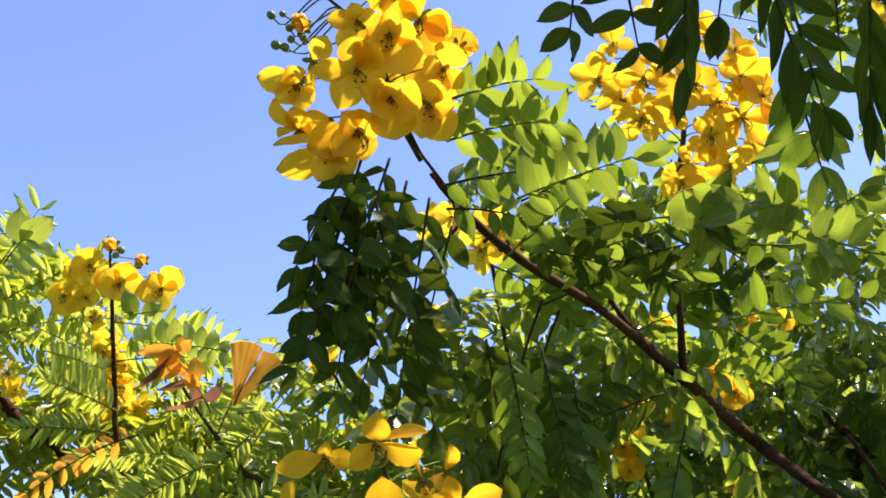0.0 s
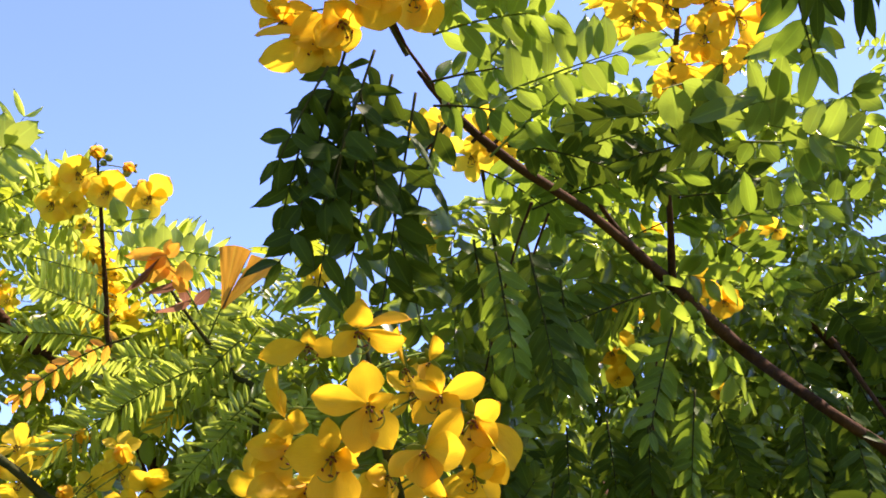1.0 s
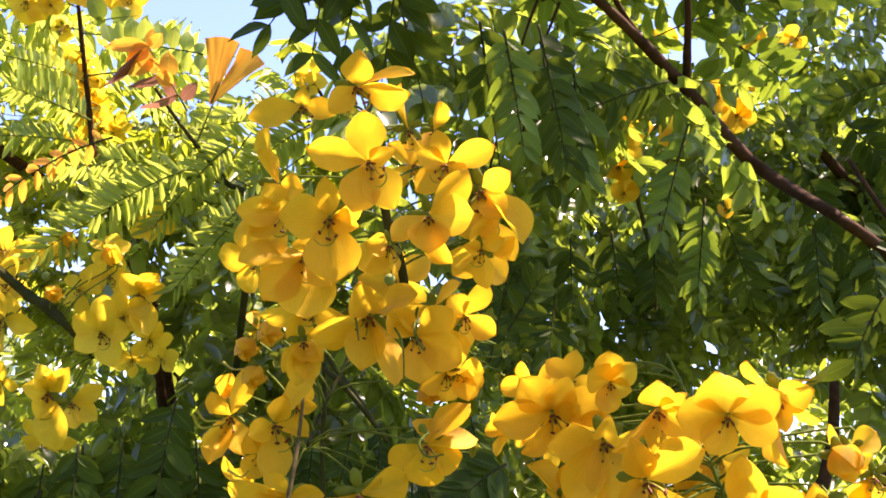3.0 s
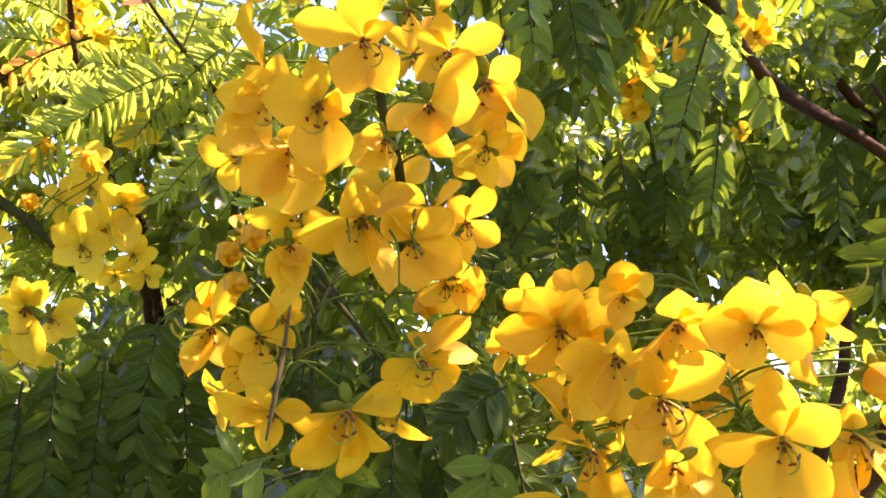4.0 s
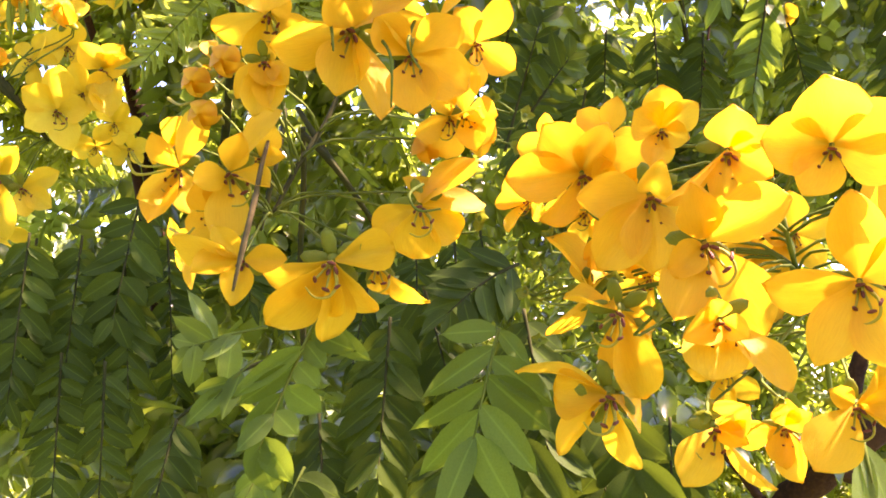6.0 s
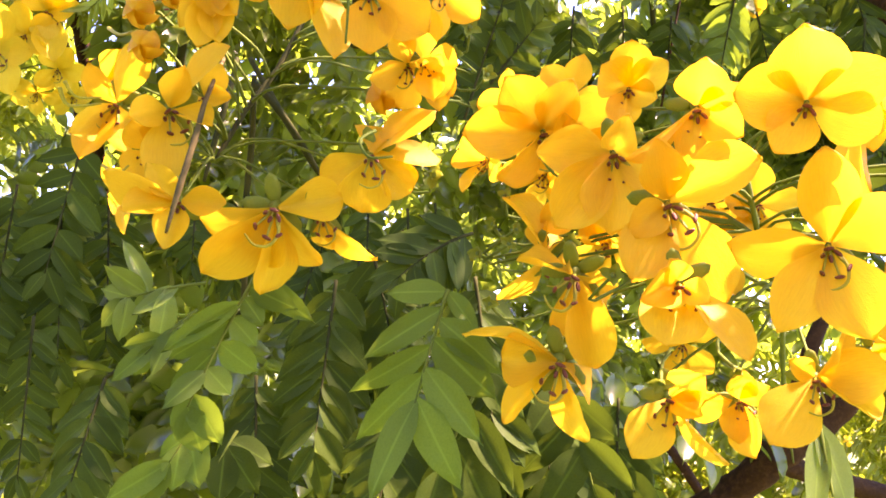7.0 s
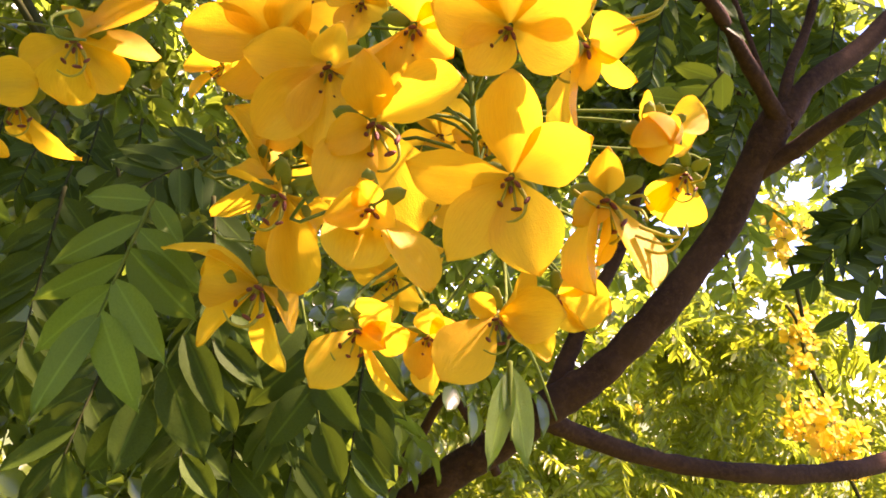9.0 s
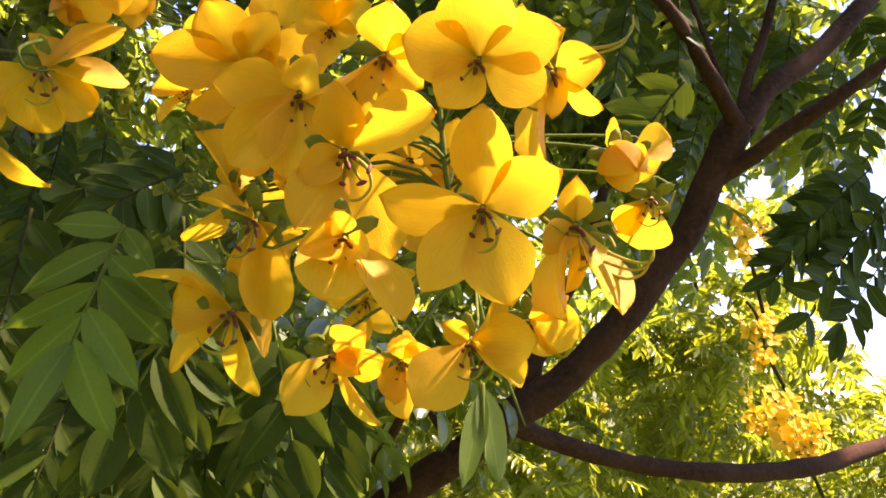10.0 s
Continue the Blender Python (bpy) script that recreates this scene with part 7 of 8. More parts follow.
spray((0.1470, 0.8400, 1.4990), (0.1720, 0.8250, 1.4240), -174, 4, LEAF_SHADED, "large green leaf low down, toned for shade",
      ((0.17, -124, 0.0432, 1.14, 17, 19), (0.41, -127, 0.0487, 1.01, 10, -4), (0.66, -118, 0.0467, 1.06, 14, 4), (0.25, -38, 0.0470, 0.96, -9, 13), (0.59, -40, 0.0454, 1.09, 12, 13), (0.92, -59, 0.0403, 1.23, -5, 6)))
frond((0.0934, 0.37, 1.9944), (0.0886, 0.3944, 1.949), (0.18, -0.57, -0.8), 4, 0.0248, LEAF_SHADED, sag=.02, droop=8, lift=20, label="shade-toned green leaf hanging close overhead")
frond((0.1167, 0.3829, 2.0127), (0.1297, 0.4135, 1.9559), (0.26, -0.56, -0.79), 4, 0.0277, LEAF_SHADED, sag=.02, droop=6, lift=10, slim=.9, wild=.5, label="shade-toned green leaf hanging close overhead")
frond((0.1509, 0.3642, 2.0054), (0.1504, 0.4029, 1.9334), (0.28, -0.74, -0.61), 6, 0.0339, LEAF_SHADED, sag=.02, droop=6, lift=62, slim=.7, wild=.4, label="shade-toned green leaf hanging close overhead")
frond((0.1737, 0.3713, 1.9922), (0.1679, 0.3914, 1.9548), (-0.19, -0.76, -0.63), 2, 0.0327, LEAF_SHADED, sag=.02, droop=6, lift=56, slim=.9, wild=.5, label="shade-toned green leaf hanging close overhead")
frond((0.1777, 0.3526, 1.9846), (0.2196, 0.4113, 1.9177), (0.19, -0.76, -0.62), 6, 0.0356, LEAF_SHADED, sag=.02, droop=8, lift=60, slim=.62, wild=.4, label="shade-toned green leaf hanging close overhead")
frond((0.1948, 0.3684, 1.9976), (0.2345, 0.4311, 1.9231), (-0.36, -0.72, -0.6), 5, 0.0371, LEAF_SHADED, sag=.03, droop=8, lift=48, slim=.62, wild=.4, label="shade-toned green leaf hanging close overhead")
frond((0.2402, 0.3497, 1.9901), (0.2408, 0.3972, 1.9018), (-0.56, -0.63, -0.53), 6, 0.0360, LEAF_SHADED, sag=.02, droop=8, lift=72, slim=.55, wild=.35, label="shade-toned green leaf hanging close overhead")
frond((0.2529, 0.4114, 2.0443), (0.2687, 0.4674, 1.9825), (0.35, -0.6, -0.72), 5, 0.0328, LEAF, sag=.03, droop=8, lift=25, slim=.9, wild=.5, label="sunlit green leaf hanging close overhead")
frond((0.2519, 0.4973, 2.0113), (0.273, 0.5293, 1.9519), (0.09, -0.57, -0.81), 4, 0.0357, LEAF, sag=.03, droop=8, lift=40, slim=.9, wild=.5, label="sunlit green leaf hanging close overhead")
frond((0.0279, 0.6202, 2.0781), (0.0926, 0.5965, 2.0799), (0, -0.42, -0.91), 7, 0.0368, LEAF_SUNLIT, sag=.08, droop=4, lift=25, slim=1.0, wild=1.3, label="sunlit bright green leaf")
frond((0.0235, 0.6366, 2.0476), (0.1083, 0.5961, 2.0385), (0, -0.36, -0.93), 8, 0.0354, LEAF_SUNLIT, sag=.1, droop=4, lift=25, slim=1.0, wild=1.3, label="sunlit bright green leaf")
frond((0.019, 0.688, 2.0365), (0.104, 0.6641, 2.0388), (0, -0.99, -0.11), 7, 0.0287, LEAF, sag=.06, droop=6, lift=25)
frond((0.0239, 0.6971, 2.0194), (0.0948, 0.6842, 2.0013), (0, -0.99, -0.11), 7, 0.0287, LEAF, sag=.1, droop=6, lift=25)
frond((-0.0419, 0.6099, 2.0127), (-0.0767, 0.6409, 1.8705), (-0.28, -0.79, -0.54), 7, 0.0321, LEAF_SHADED, sag=.06, droop=10, lift=30, slim=1.0, wild=1.9, label="dark shaded green leaf hanging against the sky")
frond((-0.0201, 0.6098, 2.0128), (-0.0542, 0.6311, 1.8887), (-0.19, -0.76, -0.63), 7, 0.0310, LEAF_SHADED, sag=.05, droop=10, lift=30, slim=1.0, wild=1.9, label="dark shaded green leaf hanging against the sky")
frond((-0.0528, 0.5992, 1.9903), (-0.0873, 0.6156, 1.9176), (-0.36, -0.72, -0.6), 5, 0.0295, LEAF_SHADED, sag=.08, droop=10, lift=30, wild=1.9, label="dark shaded green leaf hanging against the sky")
frond((-0.0077, 0.635, 2.0083), (-0.0392, 0.6755, 1.8485), (-0.1, -0.77, -0.63), 8, 0.0340, LEAF_SHADED, sag=.05, droop=10, lift=30, slim=1.0, wild=1.9, label="dark shaded green leaf hanging against the sky")
frond((0.01, 0.6584, 2.007), (-0.0146, 0.7048, 1.8362), (0.1, -0.77, -0.63), 8, 0.0350, LEAF_SHADED, sag=.05, droop=10, lift=30, wild=1.9, label="dark shaded green leaf hanging in front of a branch")
frond((0.0289, 0.704, 2.0067), (0.0015, 0.7216, 1.8894), (0.1, -0.77, -0.63), 6, 0.0357, LEAF_SHADED, sag=.05, droop=10, lift=30, wild=1.9, label="dark shaded green leaf hanging in front of a branch")
frond((-0.0398, 0.6213, 1.9493), (-0.058, 0.6584, 1.8379), (-0.29, -0.84, -0.46), 6, 0.0306, LEAF_SHADED, sag=.05, droop=10, lift=30, slim=1.0, wild=1.9, label="dark shaded green leaf hanging against the sky")
frond((-0.0331, 0.6202, 1.9936), (-0.014, 0.6493, 1.8971), (0, -0.77, -0.64), 6, 0.0326, LEAF_SHADED, sag=.05, droop=10, lift=30, wild=1.9, label="dark shaded green leaf hanging in front of a branch")
frond((-0.0168, 0.6779, 1.9496), (0.0159, 0.7186, 1.8317), (0, -0.77, -0.64), 6, 0.0350, LEAF_SHADED, sag=.05, droop=10, lift=30, wild=1.9, label="dark shaded green leaf hanging in front of a branch")
frond((0.0608, 0.7961, 1.9409), (0.0807, 0.8371, 1.8225), (0, -0.77, -0.64), 6, 0.0372, LEAF_SHADED, sag=.05, droop=10, lift=30, wild=1.9, label="dark shaded green leaf hanging in front of a branch")
frond((0.1177, 0.8475, 1.951), (0.1456, 0.9068, 1.8408), (0.19, -0.76, -0.62), 6, 0.0399, LEAF_SHADED, sag=.05, droop=10, lift=30, wild=1.9, label="dark shaded green leaf hanging in front of a branch")
frond((0.1142, 0.9602, 2.0581), (0.2185, 0.8889, 2.0854), (0, -0.71, -0.71), 9, 0.0372, LEAF, sag=.1, droop=10, lift=30)
frond((0.128, 0.9177, 2.0316), (0.2778, 0.8529, 2.0468), (0, -0.71, -0.71), 10, 0.0390, LEAF, sag=.1, droop=10, lift=30)
frond((0.2513, 1.12, 2.078), (0.3851, 1.0018, 2.0868), (0, -0.71, -0.71), 10, 0.0418, LEAF, sag=.1, droop=10, lift=30)
frond((0.1885, 0.9119, 2.0426), (0.1225, 0.8532, 2.046), (0, -0.71, -0.71), 8, 0.0354, LEAF, sag=.1, droop=10, lift=30)
frond((-0.3042, 0.9847, 1.9066), (-0.419, 0.9963, 1.8425), (0.1, -0.95, -0.29), 9, 0.0264, LEAF_YOUNG, sag=.14, droop=30, lift=40, slim=.8, wild=.6, label="young orange-brown drooping leaf")
frond((-0.413, 1.1727, 2.0635), (-0.2619, 1.1536, 2.057), (0, -0.48, -0.88), 16, 0.0410, LEAF_FINE, sag=.08, droop=6, lift=18, slim=.55, wild=1.1, label="bright green leaf of the young tree")
frond((-0.4171, 1.1478, 2.1098), (-0.2472, 1.1466, 2.0701), (0.09, -0.54, -0.84), 15, 0.0440, LEAF_FINE, sag=.08, droop=6, lift=18, slim=.55, wild=1.1, label="bright green leaf of the young tree")
frond((-0.4205, 1.1763, 2.0568), (-0.5504, 1.1263, 2.1075), (0.09, -0.54, -0.84), 16, 0.0410, LEAF_FINE, sag=.08, droop=6, lift=18, slim=.55, wild=1.1, label="bright green leaf of the young tree")
frond((-0.418, 1.194, 2.0238), (-0.5353, 1.1542, 2.0555), (0.09, -0.54, -0.84), 16, 0.0387, LEAF_FINE, sag=.08, droop=6, lift=18, slim=.55, wild=1.1, label="bright green leaf of the young tree")
frond((-0.6175, 1.1539, 2.1194), (-0.5199, 1.0855, 2.2466), (0.26, -0.53, -0.81), 10, 0.0462, LEAF_FINE, sag=.08, droop=6, lift=18, slim=.55, wild=1.1, label="bright green leaf of the young tree")
frond((-0.6099, 1.1538, 2.1195), (-0.4362, 1.1176, 2.1871), (0.08, -0.42, -0.9), 13, 0.0432, LEAF_FINE, sag=.08, droop=6, lift=18, slim=.55, wild=1.1, label="bright green leaf of the young tree")
frond((-0.6022, 1.1682, 2.0928), (-0.4282, 1.1534, 2.1204), (0.09, -0.54, -0.84), 13, 0.0432, LEAF_FINE, sag=.08, droop=6, lift=18, slim=.55, wild=1.1, label="bright green leaf of the young tree")
frond((-0.237, 1.0461, 1.9191), (-0.2073, 1.0441, 2.0073), (-0.25, -0.53, -0.81), 10, 0.0301, LEAF_FINE, sag=.08, droop=6, lift=18, slim=.55, wild=1.1, label="bright green leaf of the young tree")
frond((-0.2475, 1.0243, 1.9386), (-0.3004, 1.0601, 1.9775), (-0.25, -0.53, -0.81), 9, 0.0273, LEAF_FINE, sag=.08, droop=6, lift=18, slim=.55, wild=1.1, label="bright green leaf of the young tree")
frond((-0.2134, 1.0711, 1.8937), (-0.141, 1.1346, 2.0503), (-0.25, -0.53, -0.81), 15, 0.0316, LEAF_FINE, sag=.08, droop=6, lift=18, slim=.55, wild=1.1, label="bright green leaf of the young tree")
frond((-0.1865, 1.1103, 1.8842), (-0.0825, 1.1654, 1.993), (-0.08, -0.48, -0.87), 15, 0.0334, LEAF_FINE, sag=.08, droop=6, lift=18, slim=.55, wild=1.1, label="bright green leaf of the young tree")
frond((-0.2069, 1.0742, 1.888), (-0.3236, 1.0425, 1.9046), (0, -0.54, -0.84), 16, 0.0308, LEAF_FINE, sag=.08, droop=6, lift=18, slim=.55, wild=1.1, label="bright green leaf of the young tree")
frond((-0.1937, 1.0864, 1.8652), (-0.3311, 1.0134, 1.8531), (0, -0.54, -0.84), 16, 0.0345, LEAF_FINE, sag=.08, droop=6, lift=18, slim=.55, wild=1.1, label="bright green leaf of the young tree")
# hanging leaves whose shade is in the dark leaflet colour
frond((0.002, 0.854, 1.5386), (0.002, 0.8251, 1.4338), (-0.04, -0.99, 0.1), 9, 0.0380, LEAF_SHADED, sag=.05, droop=6, lift=36, slim=.92, wild=.22, label="large shade-toned green leaf hanging below the flowers")
frond((0.0864, 0.8127, 1.5461), (0.1068, 0.7914, 1.4419), (0.05, -0.99, 0.11), 8, 0.0382, LEAF_SHADED, sag=.04, droop=6, lift=38, slim=.92, wild=.22, label="large shade-toned green leaf hanging below the flowers")
frond((0.053, 0.8151, 1.4693), (0.041, 0.7839, 1.3973), (-0.14, -0.99, 0.09), 6, 0.0409, LEAF_SHADED, sag=.04, droop=6, lift=38, slim=.92, wild=.22, label="large mid-green leaf hanging below the flowers")
frond((-0.0423, 0.8665, 1.4736), (-0.0276, 0.8341, 1.3845), (-0.04, -0.99, 0.1), 8, 0.0373, LEAF_SHADED, sag=.05, droop=6, lift=38, slim=.92, wild=.22, label="large shade-toned green leaf hanging below the flowers")
frond((0.0858, 0.8527, 1.4603), (0.0997, 0.8187, 1.3862), (-0.04, -0.99, 0.1), 7, 0.0390, LEAF_SHADED, sag=.04, droop=6, lift=38, slim=.92, wild=.22, label="large shade-toned green leaf hanging below the flowers")
frond((0.1317, 0.8622, 1.5079), (0.1491, 0.8395, 1.42), (0.05, -0.99, 0.11), 8, 0.0372, LEAF_SHADED, sag=.04, droop=6, lift=38, slim=.92, wild=.22, label="large shade-toned green leaf hanging below the flowers")
frond((0.0223, 0.8894, 1.5629), (0.0476, 0.8749, 1.4835), (0.05, -0.99, 0.11), 8, 0.0351, LEAF_SHADED, sag=.04, droop=6, lift=38, slim=.92, wild=.22, label="large shade-toned green leaf hanging below the flowers")
frond((-0.1456, 0.9004, 1.461), (-0.1499, 0.8687, 1.3867), (-0.14, -0.99, 0.09), 7, 0.0351, LEAF_SHADED, sag=.05, droop=6, lift=38, slim=.92, wild=.22, label="large shade-toned green leaf hanging below the flowers")
frond((0.0874, 0.8796, 1.5818), (0.04, 0.849, 1.543), (-0.15, -0.97, 0.18), 7, 0.0363, LEAF_SHADED, sag=.12, droop=6, lift=30, slim=1.0, wild=.5, label="large shade-toned green leaf hanging below the flowers")
frond((0.2181, 0.6399, 1.4858), (0.2201, 0.6271, 1.4561), (-0.13, -0.99, 0.02), 1, 0.0456, LEAF_SUNLIT, sag=.03, droop=0, lift=76, slim=.62, wild=.2, label="few bright green leaflets under the cluster")
frond((-0.323, 1.0481, 1.601), (-0.3181, 1.0364, 1.4697), (0.18, -0.98, 0.07), 8, 0.0405, LEAF_SHADED, sag=.03, droop=6, lift=30, label="dark green leaf hanging in shade")
frond((-0.2328, 1.0416, 1.6469), (-0.2422, 1.0275, 1.533), (0.18, -0.98, 0.07), 7, 0.0405, LEAF_SHADED, sag=.03, droop=6, lift=30, label="dark green leaf hanging in shade")
frond((-0.3617, 1.0542, 1.5579), (-0.3611, 1.041, 1.4377), (0.18, -0.98, 0.07), 8, 0.0405, LEAF_SHADED, sag=.03, droop=6, lift=30, label="dark green leaf hanging in shade")
frond((0.0941, 0.9329, 1.7028), (0.1233, 0.9262, 1.7495), (0.2, -0.97, -0.13), 6, 0.0291, LEAF_SHADED, sag=.03, droop=6, lift=30)
frond((0.0775, 0.9368, 1.6748), (0.0991, 0.9226, 1.7751), (0.2, -0.97, -0.13), 7, 0.0291, LEAF_SHADED, sag=.03, droop=6, lift=30)
frond((0.8626, 1.2319, 1.813), (0.7387, 1.2153, 1.6369), (-0.17, -0.94, -0.29), 13, 0.0500, LEAF_SHADED, sag=.03, droop=6, lift=30, slim=.95, wild=1.2, label="shade-toned green leaf hanging before bright sky")
frond((0.8965, 1.2281, 1.7779), (0.7844, 1.2092, 1.5997), (-0.17, -0.94, -0.29), 13, 0.0500, LEAF_SHADED, sag=.03, droop=6, lift=30, slim=.95, wild=1.2, label="shade-toned green leaf hanging before bright sky")
frond((0.9733, 1.2745, 1.7635), (0.8606, 1.2557, 1.5854), (-0.17, -0.94, -0.29), 13, 0.0500, LEAF_SHADED, sag=.03, droop=6, lift=30, slim=.95, wild=1.2, label="shade-toned green leaf hanging before bright sky")

# ---- foliage masses ----
foliage((0.54, 1.654, 2.351), (0.327, 0.25, 0.142), 64, .16, MASS, 1)
foliage((0.695, 1.434, 2.338), (0.136, 0.25, 0.116), 40, .16, MASS, 2)
foliage((0.617, 1.877, 2.149), (0.414, 0.3, 0.196), 130, .17, MASS, 3)
foliage((0.121, 1.141, 2.039), (0.124, 0.2, 0.124), 40, .16, MASS, 4)
foliage((0.02, 1.356, 1.955), (0.155, 0.3, 0.098), 50, .16, MASS, 5)
# young tree's foliage takes the paler colour for sun and haze on it
foliage((-0.184, 1.386, 2.004), (0.068, 0.2, 0.068), 26, .15, MASS_LIT, 6, -12, 28, label="fine feathered foliage of a young tree", sprigs=SLIM_SPRIGS)
foliage((-0.664, 1.383, 2.222), (0.082, 0.2, 0.100), 30, .16, MASS_LIT, 7, -12, 28, label="fine feathered foliage of a young tree", sprigs=SLIM_SPRIGS)
foliage((-0.563, 1.447, 2.102), (0.182, 0.25, 0.091), 70, .16, MASS_LIT, 8, -12, 28, label="fine feathered foliage of a young tree", sprigs=SLIM_SPRIGS)
foliage((-0.376, 1.436, 2.017), (0.114, 0.25, 0.079), 44, .15, MASS_LIT, 9, -12, 28, label="fine feathered foliage of a young tree", sprigs=SLIM_SPRIGS)
foliage((-0.451, 1.44, 1.57), (0.197, 0.2, 0.167), 70, .17, MASS, 10, -40, 25)
foliage((-0.139, 1.454, 1.762), (0.260, 0.3, 0.260), 100, .17, MASS, 11, -30, 25)
foliage((0.464, 1.807, 2.027), (0.432, 0.35, 0.268), 120, .17, MASS, 12, -25, 25)
foliage((-0.007, 1.201, 1.455), (0.303, 0.2, 0.103), 70, .16, MASS, 13, -40, 25)
foliage((0.066, 1.327, 1.382), (0.230, 0.2, 0.182), 80, .17, MASS, 14, -40, 25)
foliage((0.902, 2.186, 2.254), (0.534, 0.4, 0.242), 110, .18, MASS, 15)
foliage((1.307, 1.998, 2.225), (0.194, 0.4, 0.194), 40, .18, MASS, 16)
foliage((1.824, 3.083, 1.574), (0.376, 0.4, 0.451), 148, 0.22, MASS_LIT, 17, -12, 28, label="fine feathered foliage of a distant tree", sprigs=SLIM_SPRIGS)
foliage((1.218, 2.718, 1.404), (0.504, 0.5, 0.346), 148, 0.20, MASS_LIT, 18, -12, 28, label="fine feathered foliage of a distant tree", sprigs=SLIM_SPRIGS)
foliage((0.583, 2.478, 1.088), (0.560, 0.5, 0.266), 122, 0.18, MASS_LIT, 19, -12, 28, label="fine feathered foliage of a distant tree", sprigs=SLIM_SPRIGS)
foliage((0.719, 3.827, 1.688), (1.962, 0.6, 1.090), 300, .3, MASS_LIT, 20)
foliage((2.713, 3.328, 1.3), (0.360, 0.5, 0.233), 81, 0.23, MASS_LIT, 21, -12, 28, label="fine feathered foliage of a distant tree", sprigs=SLIM_SPRIGS)
foliage((-1.439, 3.439, 1.525), (0.969, 0.6, 0.775), 160, .3, MASS_LIT, 22)
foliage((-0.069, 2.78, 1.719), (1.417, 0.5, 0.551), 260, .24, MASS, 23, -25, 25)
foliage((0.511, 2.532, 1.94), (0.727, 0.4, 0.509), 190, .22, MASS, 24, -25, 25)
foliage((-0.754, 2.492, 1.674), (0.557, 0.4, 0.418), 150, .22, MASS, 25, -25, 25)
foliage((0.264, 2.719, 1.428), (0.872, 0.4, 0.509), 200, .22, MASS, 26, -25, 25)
foliage((1.084, 4.778, 0.67), (2.725, 1, 0.818), 300, .4, MASS_LIT, 27, -20, 25)
foliage((2.3, 4.2, 1.25), (0.9, 0.5, 0.45), 200, 0.3, MASS_LIT, 28, -12, 28, label="fine feathered foliage of a distant tree", sprigs=SLIM_SPRIGS)
foliage((2.5, 3.6, 1.55), (0.7, 0.5, 0.24), 130, 0.26, MASS_LIT, 29, -12, 28, label="fine feathered foliage of a distant tree", sprigs=SLIM_SPRIGS)
# foliage added out of view, over and beside the eye, to cast shade
foliage((0.82, 1.40, 3.02), (0.30, 0.16, 0.07), 40, 0.18, MASS, 86)
foliage((0.60, 0.70, 2.50), (0.11, 0.09, 0.05), 12, 0.10, MASS, 84)
foliage((0.50, 0.42, 2.53), (0.20, 0.09, 0.06), 130, 0.11, MASS, 40)
foliage((1.32, 1.38, 2.85), (0.42, 0.35, 0.22), 240, 0.18, MASS, 42)
foliage((-0.1, -1.2, 3.0), (1.2, 0.8, 0.35), 260, 0.2, MASS, 41)
foliage((0.384, 1.962, 1.884), (0.253, 0.25, 0.127), 70, .18, MASS, 50, -20, 28)
foliage((-0.725, 1.769, 1.858), (0.154, 0.25, 0.165), 60, .16, MASS_LIT, 51, -12, 28, label="fine feathered foliage of a young tree", sprigs=SLIM_SPRIGS)
frond((-0.0505, 0.6202, 1.9935), (-0.0734, 0.6494, 1.8968), (-0.28, -0.79, -0.54), 6, 0.0326, LEAF_SHADED, sag=.06, droop=10, lift=30, slim=1.0, wild=1.9, label="dark shaded green leaf hanging against the sky")
frond((-0.0286, 0.6305, 1.9744), (-0.0394, 0.6574, 1.8821), (0.2, -0.81, -0.55), 6, 0.0335, LEAF_SHADED, sag=.06, droop=10, lift=30, slim=1.0, wild=1.9, label="dark shaded green leaf hanging against the sky")
frond((-0.0666, 0.6219, 1.9691), (-0.0846, 0.6403, 1.8927), (0.2, -0.81, -0.55), 5, 0.0310, LEAF_SHADED, sag=.06, droop=10, lift=40, slim=1.0, wild=1.9, label="dark shaded green leaf hanging against the sky")
frond((-0.0576, 0.6586, 1.901), (-0.0869, 0.6497, 1.8541), (0.1, -0.83, -0.56), 3, 0.0318, LEAF_SHADED, sag=.1, droop=10, lift=40, slim=1.0, wild=1.9, label="dark shaded green leaf hanging against the sky")
frond((0.0743, 0.9156, 2.0778), (0.1639, 0.96, 2.0375), (0, -0.71, -0.71), 8, 0.0362, LEAF, sag=.14, droop=10, lift=30)
frond((0.3529, 1.106, 2.1041), (0.4696, 1.1401, 2.0407), (0.1, -0.7, -0.7), 9, 0.0436, LEAF, sag=.14, droop=10, lift=30)
frond((0.4568, 0.9586, 1.7461), (0.4304, 0.976, 1.6883), (0.09, -0.83, -0.55), 5, 0.0436, LEAF_SHADED, sag=.1, droop=10, lift=30, label="shade-toned green leaf in front of a limb")
# trees added out of view, behind and beside the eye, to block sky light
foliage((-2.6, -2.0, 1.7), (1.4, 0.8, 1.3), 340, 0.45, MASS_LIT, 60)
foliage((0.0, -3.3, 1.9), (1.5, 0.8, 1.4), 340, 0.45, MASS_LIT, 61)
foliage((2.8, -2.0, 1.7), (1.4, 0.8, 1.2), 340, 0.45, MASS_LIT, 62)
foliage((-3.2, 0.6, 1.7), (0.9, 1.3, 1.2), 340, 0.45, MASS_LIT, 63)
foliage((0.164, 1.135, 2.366), (0.098, 0.08, 0.041), 14, .14, MASS, 71, -12, 28)
foliage((0.345, 0.988, 2.219), (0.139, 0.1, 0.035), 26, .14, MASS, 72, -12, 28)
foliage((1.751, 2.735, 2.117), (0.204, 0.2, 0.153), 24, .2, MASS, 75, -12, 28)
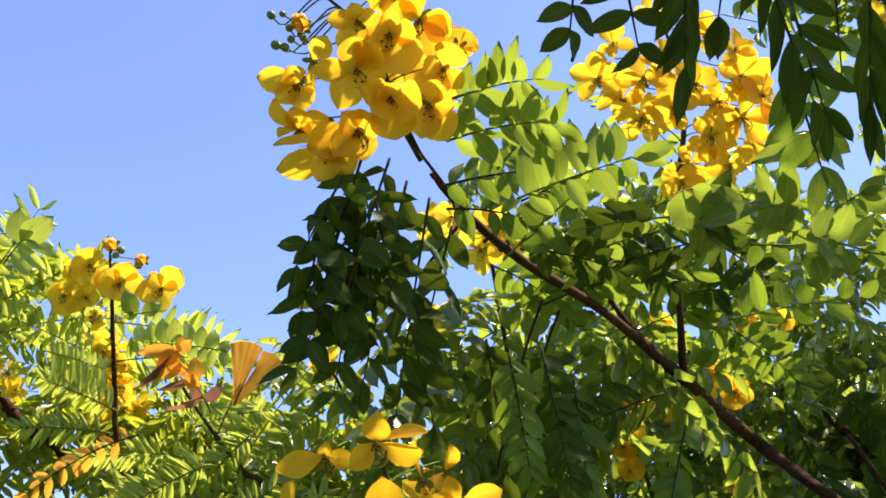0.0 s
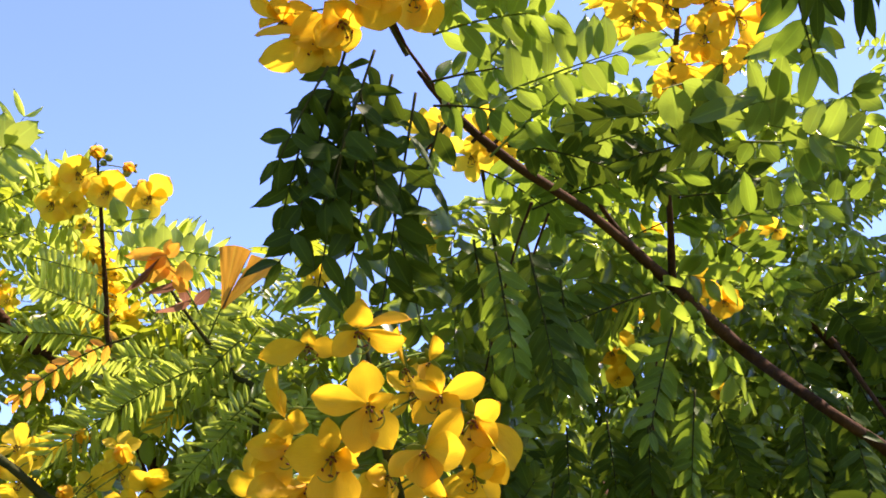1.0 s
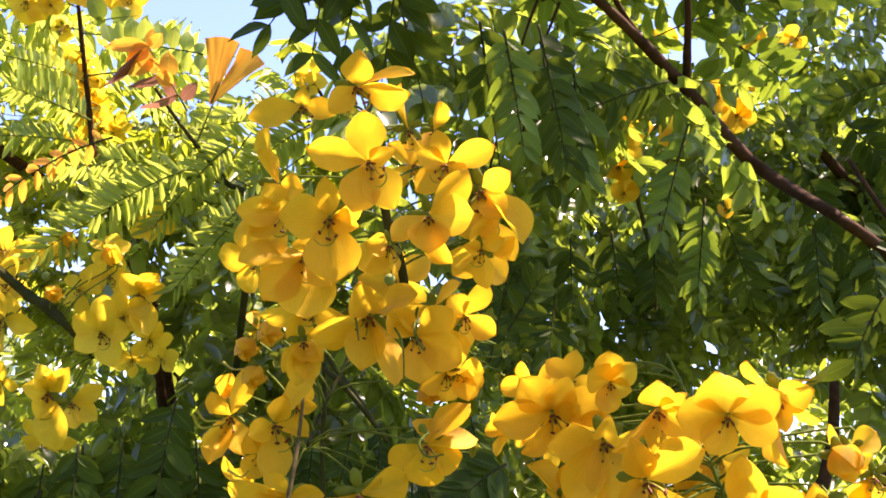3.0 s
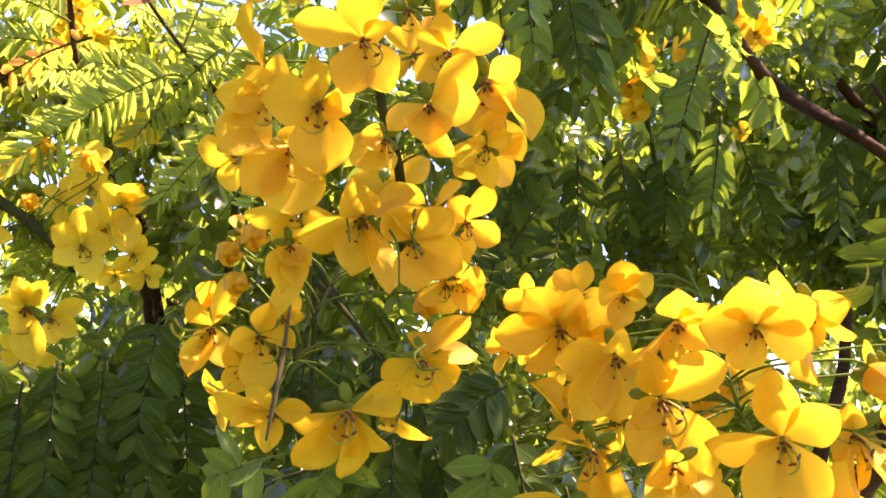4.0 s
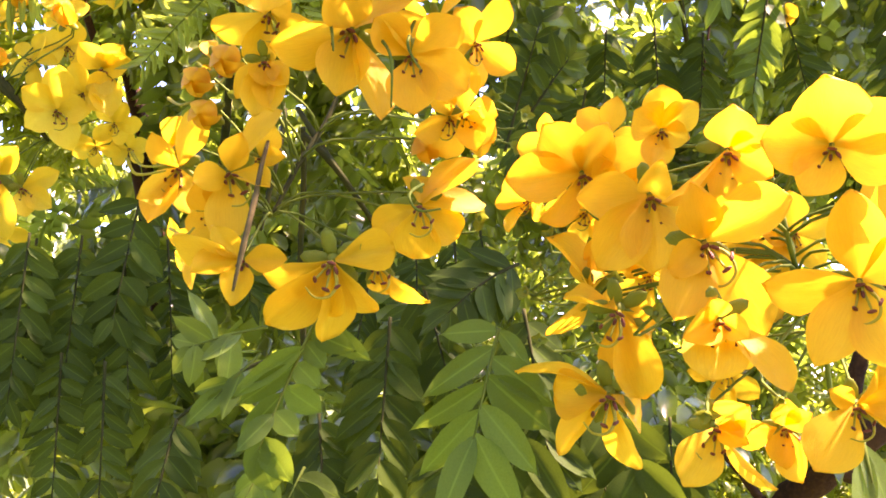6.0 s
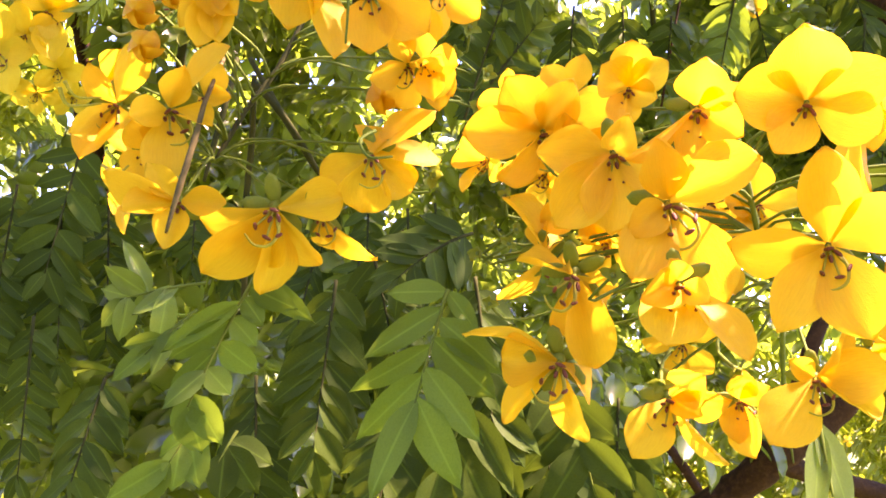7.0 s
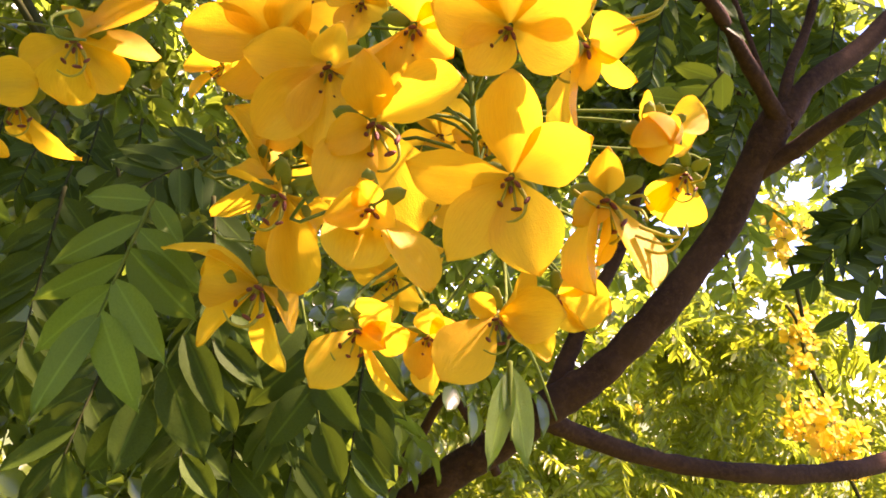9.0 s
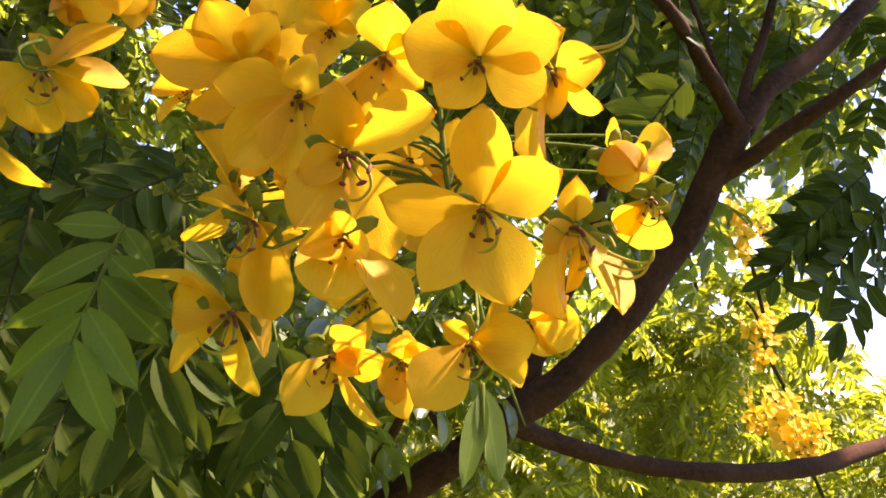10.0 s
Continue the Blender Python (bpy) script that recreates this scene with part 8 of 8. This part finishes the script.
foliage((1.626, 2.912, 1.66), (0.158, 0.3, 0.158), 46, 0.22, MASS_LIT, 76, -12, 28, label="fine feathered foliage of a distant tree", sprigs=SLIM_SPRIGS)
foliage((1.032, 1.754, 2.181), (0.175, 0.2, 0.113), 60, .17, MASS, 79, -25, 28)
foliage((0.88, 1.799, 2.069), (0.124, 0.2, 0.134), 50, .17, MASS, 80, -25, 28)
foliage((0.774, 1.736, 1.906), (0.116, 0.2, 0.116), 40, .17, MASS, 77, -12, 28)

# trunks for the added unseen trees, and for two beyond
for x, y, lean in ((-2.6, -2.0, 0.2), (0.0, -3.3, -0.1), (2.8, -2.0, 0.15), (-3.2, 0.6, -0.2), (-0.9, 3.2, 0.2), (0.8, 3.4, -0.2)):
    far_tree = tagged(new("tree"), "brown tree trunk rising into green foliage", "tree", "trees round about")
    far_tree.location = (x, y, 0)
    part("trunk", tube([(0, 0, -0.05), (lean * 0.3, 0.02, 0.6), (lean * 0.7, -0.03, 1.3), (lean, 0, 2.2)], [0.085, 0.07, 0.06, 0.03], 12, 8, 0.2), BARK, far_tree)
    # limb added to reach the unseen crown over the eye
    if y == -3.3:
        part("limb", tube([(lean * 0.8, 0, 1.6), (-0.1, 0.8, 2.3), (-0.1, 1.5, 2.8), (-0.1, 2.6, 3.05)], [0.04, 0.03, 0.02, 0.008], 8, 6, 0.2), BARK, far_tree)
    for k in range(4):
        a = k * 1.7 + x
        part("limb", tube([(lean * (0.5 + 0.1 * k), 0, 1.0 + 0.25 * k), (lean + 0.3 * math.cos(a), 0.3 * math.sin(a), 1.3 + 0.28 * k), (lean + 0.7 * math.cos(a), 0.6 * math.sin(a), 1.7 + 0.3 * k)], [0.035, 0.025, 0.01], 8, 6, 0.2), BARK, far_tree)
part("twig", tube([(0.074, 0.369, 1.997), (0.128, 0.39, 2.02), (0.143, 0.366, 2.003), (0.186, 0.364, 2.006), (0.226, 0.374, 2.009), (0.247, 0.348, 1.993), (0.389, 0.44, 2.076), (0.737, 0.647, 2.324)], [0.0009, 0.0013, 0.0012, 0.0015, 0.0015, 0.0017, 0.0025, 0.0044], 8, 5, 0.15), BARK, tree)
# two twigs added out of view to carry the shading foliage
part("twig", tube([(0.267, 0.364, 2.005), (0.42, 0.35, 2.36), (0.46, 0.4, 2.48), (0.46, 0.52, 2.57)], [0.0012, 0.0030, 0.0028, 0.0020], 8, 5, 0.15), BARK, tree)
part("twig", tube([(0.267, 0.364, 2.005), (0.45, 0.32, 2.38), (0.52, 0.28, 2.48), (0.6, 0.25, 2.56)], [0.0012, 0.0030, 0.0025, 0.0020], 8, 5, 0.15), BARK, tree)
foliage((-0.233, 1.751, 1.771), (0.254, 0.15, 0.154), 80, .18, MASS, 81, -25, 28)
foliage((-0.109, 1.827, 1.891), (0.254, 0.15, 0.082), 60, .18, MASS, 82, -25, 28)
# one more unseen clump, added overhead to shade the flower clusters
foliage((0.46, 0.52, 2.56), (0.10, 0.05, 0.04), 50, 0.10, MASS, 83)
frond((0.0773, 0.7466, 1.9068), (0.0915, 0.7452, 1.8063), (0.09, -0.88, -0.46), 8, 0.0290, LEAF, sag=.05, droop=8, lift=34, slim=.95, wild=.6, label="dark shaded green leaf hanging beside the flowers")
frond((0.1062, 0.7631, 1.921), (0.1252, 0.7567, 1.8018), (-0.1, -0.88, -0.47), 9, 0.0314, LEAF_SHADED, sag=.05, droop=8, lift=36, slim=.95, wild=.6, label="dark shaded green leaf hanging beside the flowers")
frond((0.1371, 0.7902, 1.8992), (0.143, 0.7861, 1.8078), (0.19, -0.91, -0.37), 6, 0.0334, LEAF, sag=.05, droop=8, lift=40, slim=.95, wild=.6, label="dark shaded green leaf hanging beside the flowers")
frond((0.1992, 0.8965, 1.4823), (0.2019, 0.8857, 1.3803), (-0.25, -0.96, 0.09), 8, 0.0443, LEAF_SHADED, sag=.04, droop=6, lift=38, slim=.92, wild=.25, label="large shade-toned green leaf hanging below the flowers")
frond((0.1662, 0.8844, 1.4696), (0.162, 0.8644, 1.3722), (-0.15, -0.98, 0.11), 8, 0.0443, LEAF_SHADED, sag=.04, droop=6, lift=38, slim=.92, wild=.25, label="large shade-toned green leaf hanging below the flowers")
frond((0.1218, 0.875, 1.4553), (0.1281, 0.8515, 1.3704), (-0.34, -0.94, 0.08), 7, 0.0445, LEAF_SHADED, sag=.04, droop=6, lift=38, slim=.92, wild=.25, label="large shade-toned green leaf hanging below the flowers")
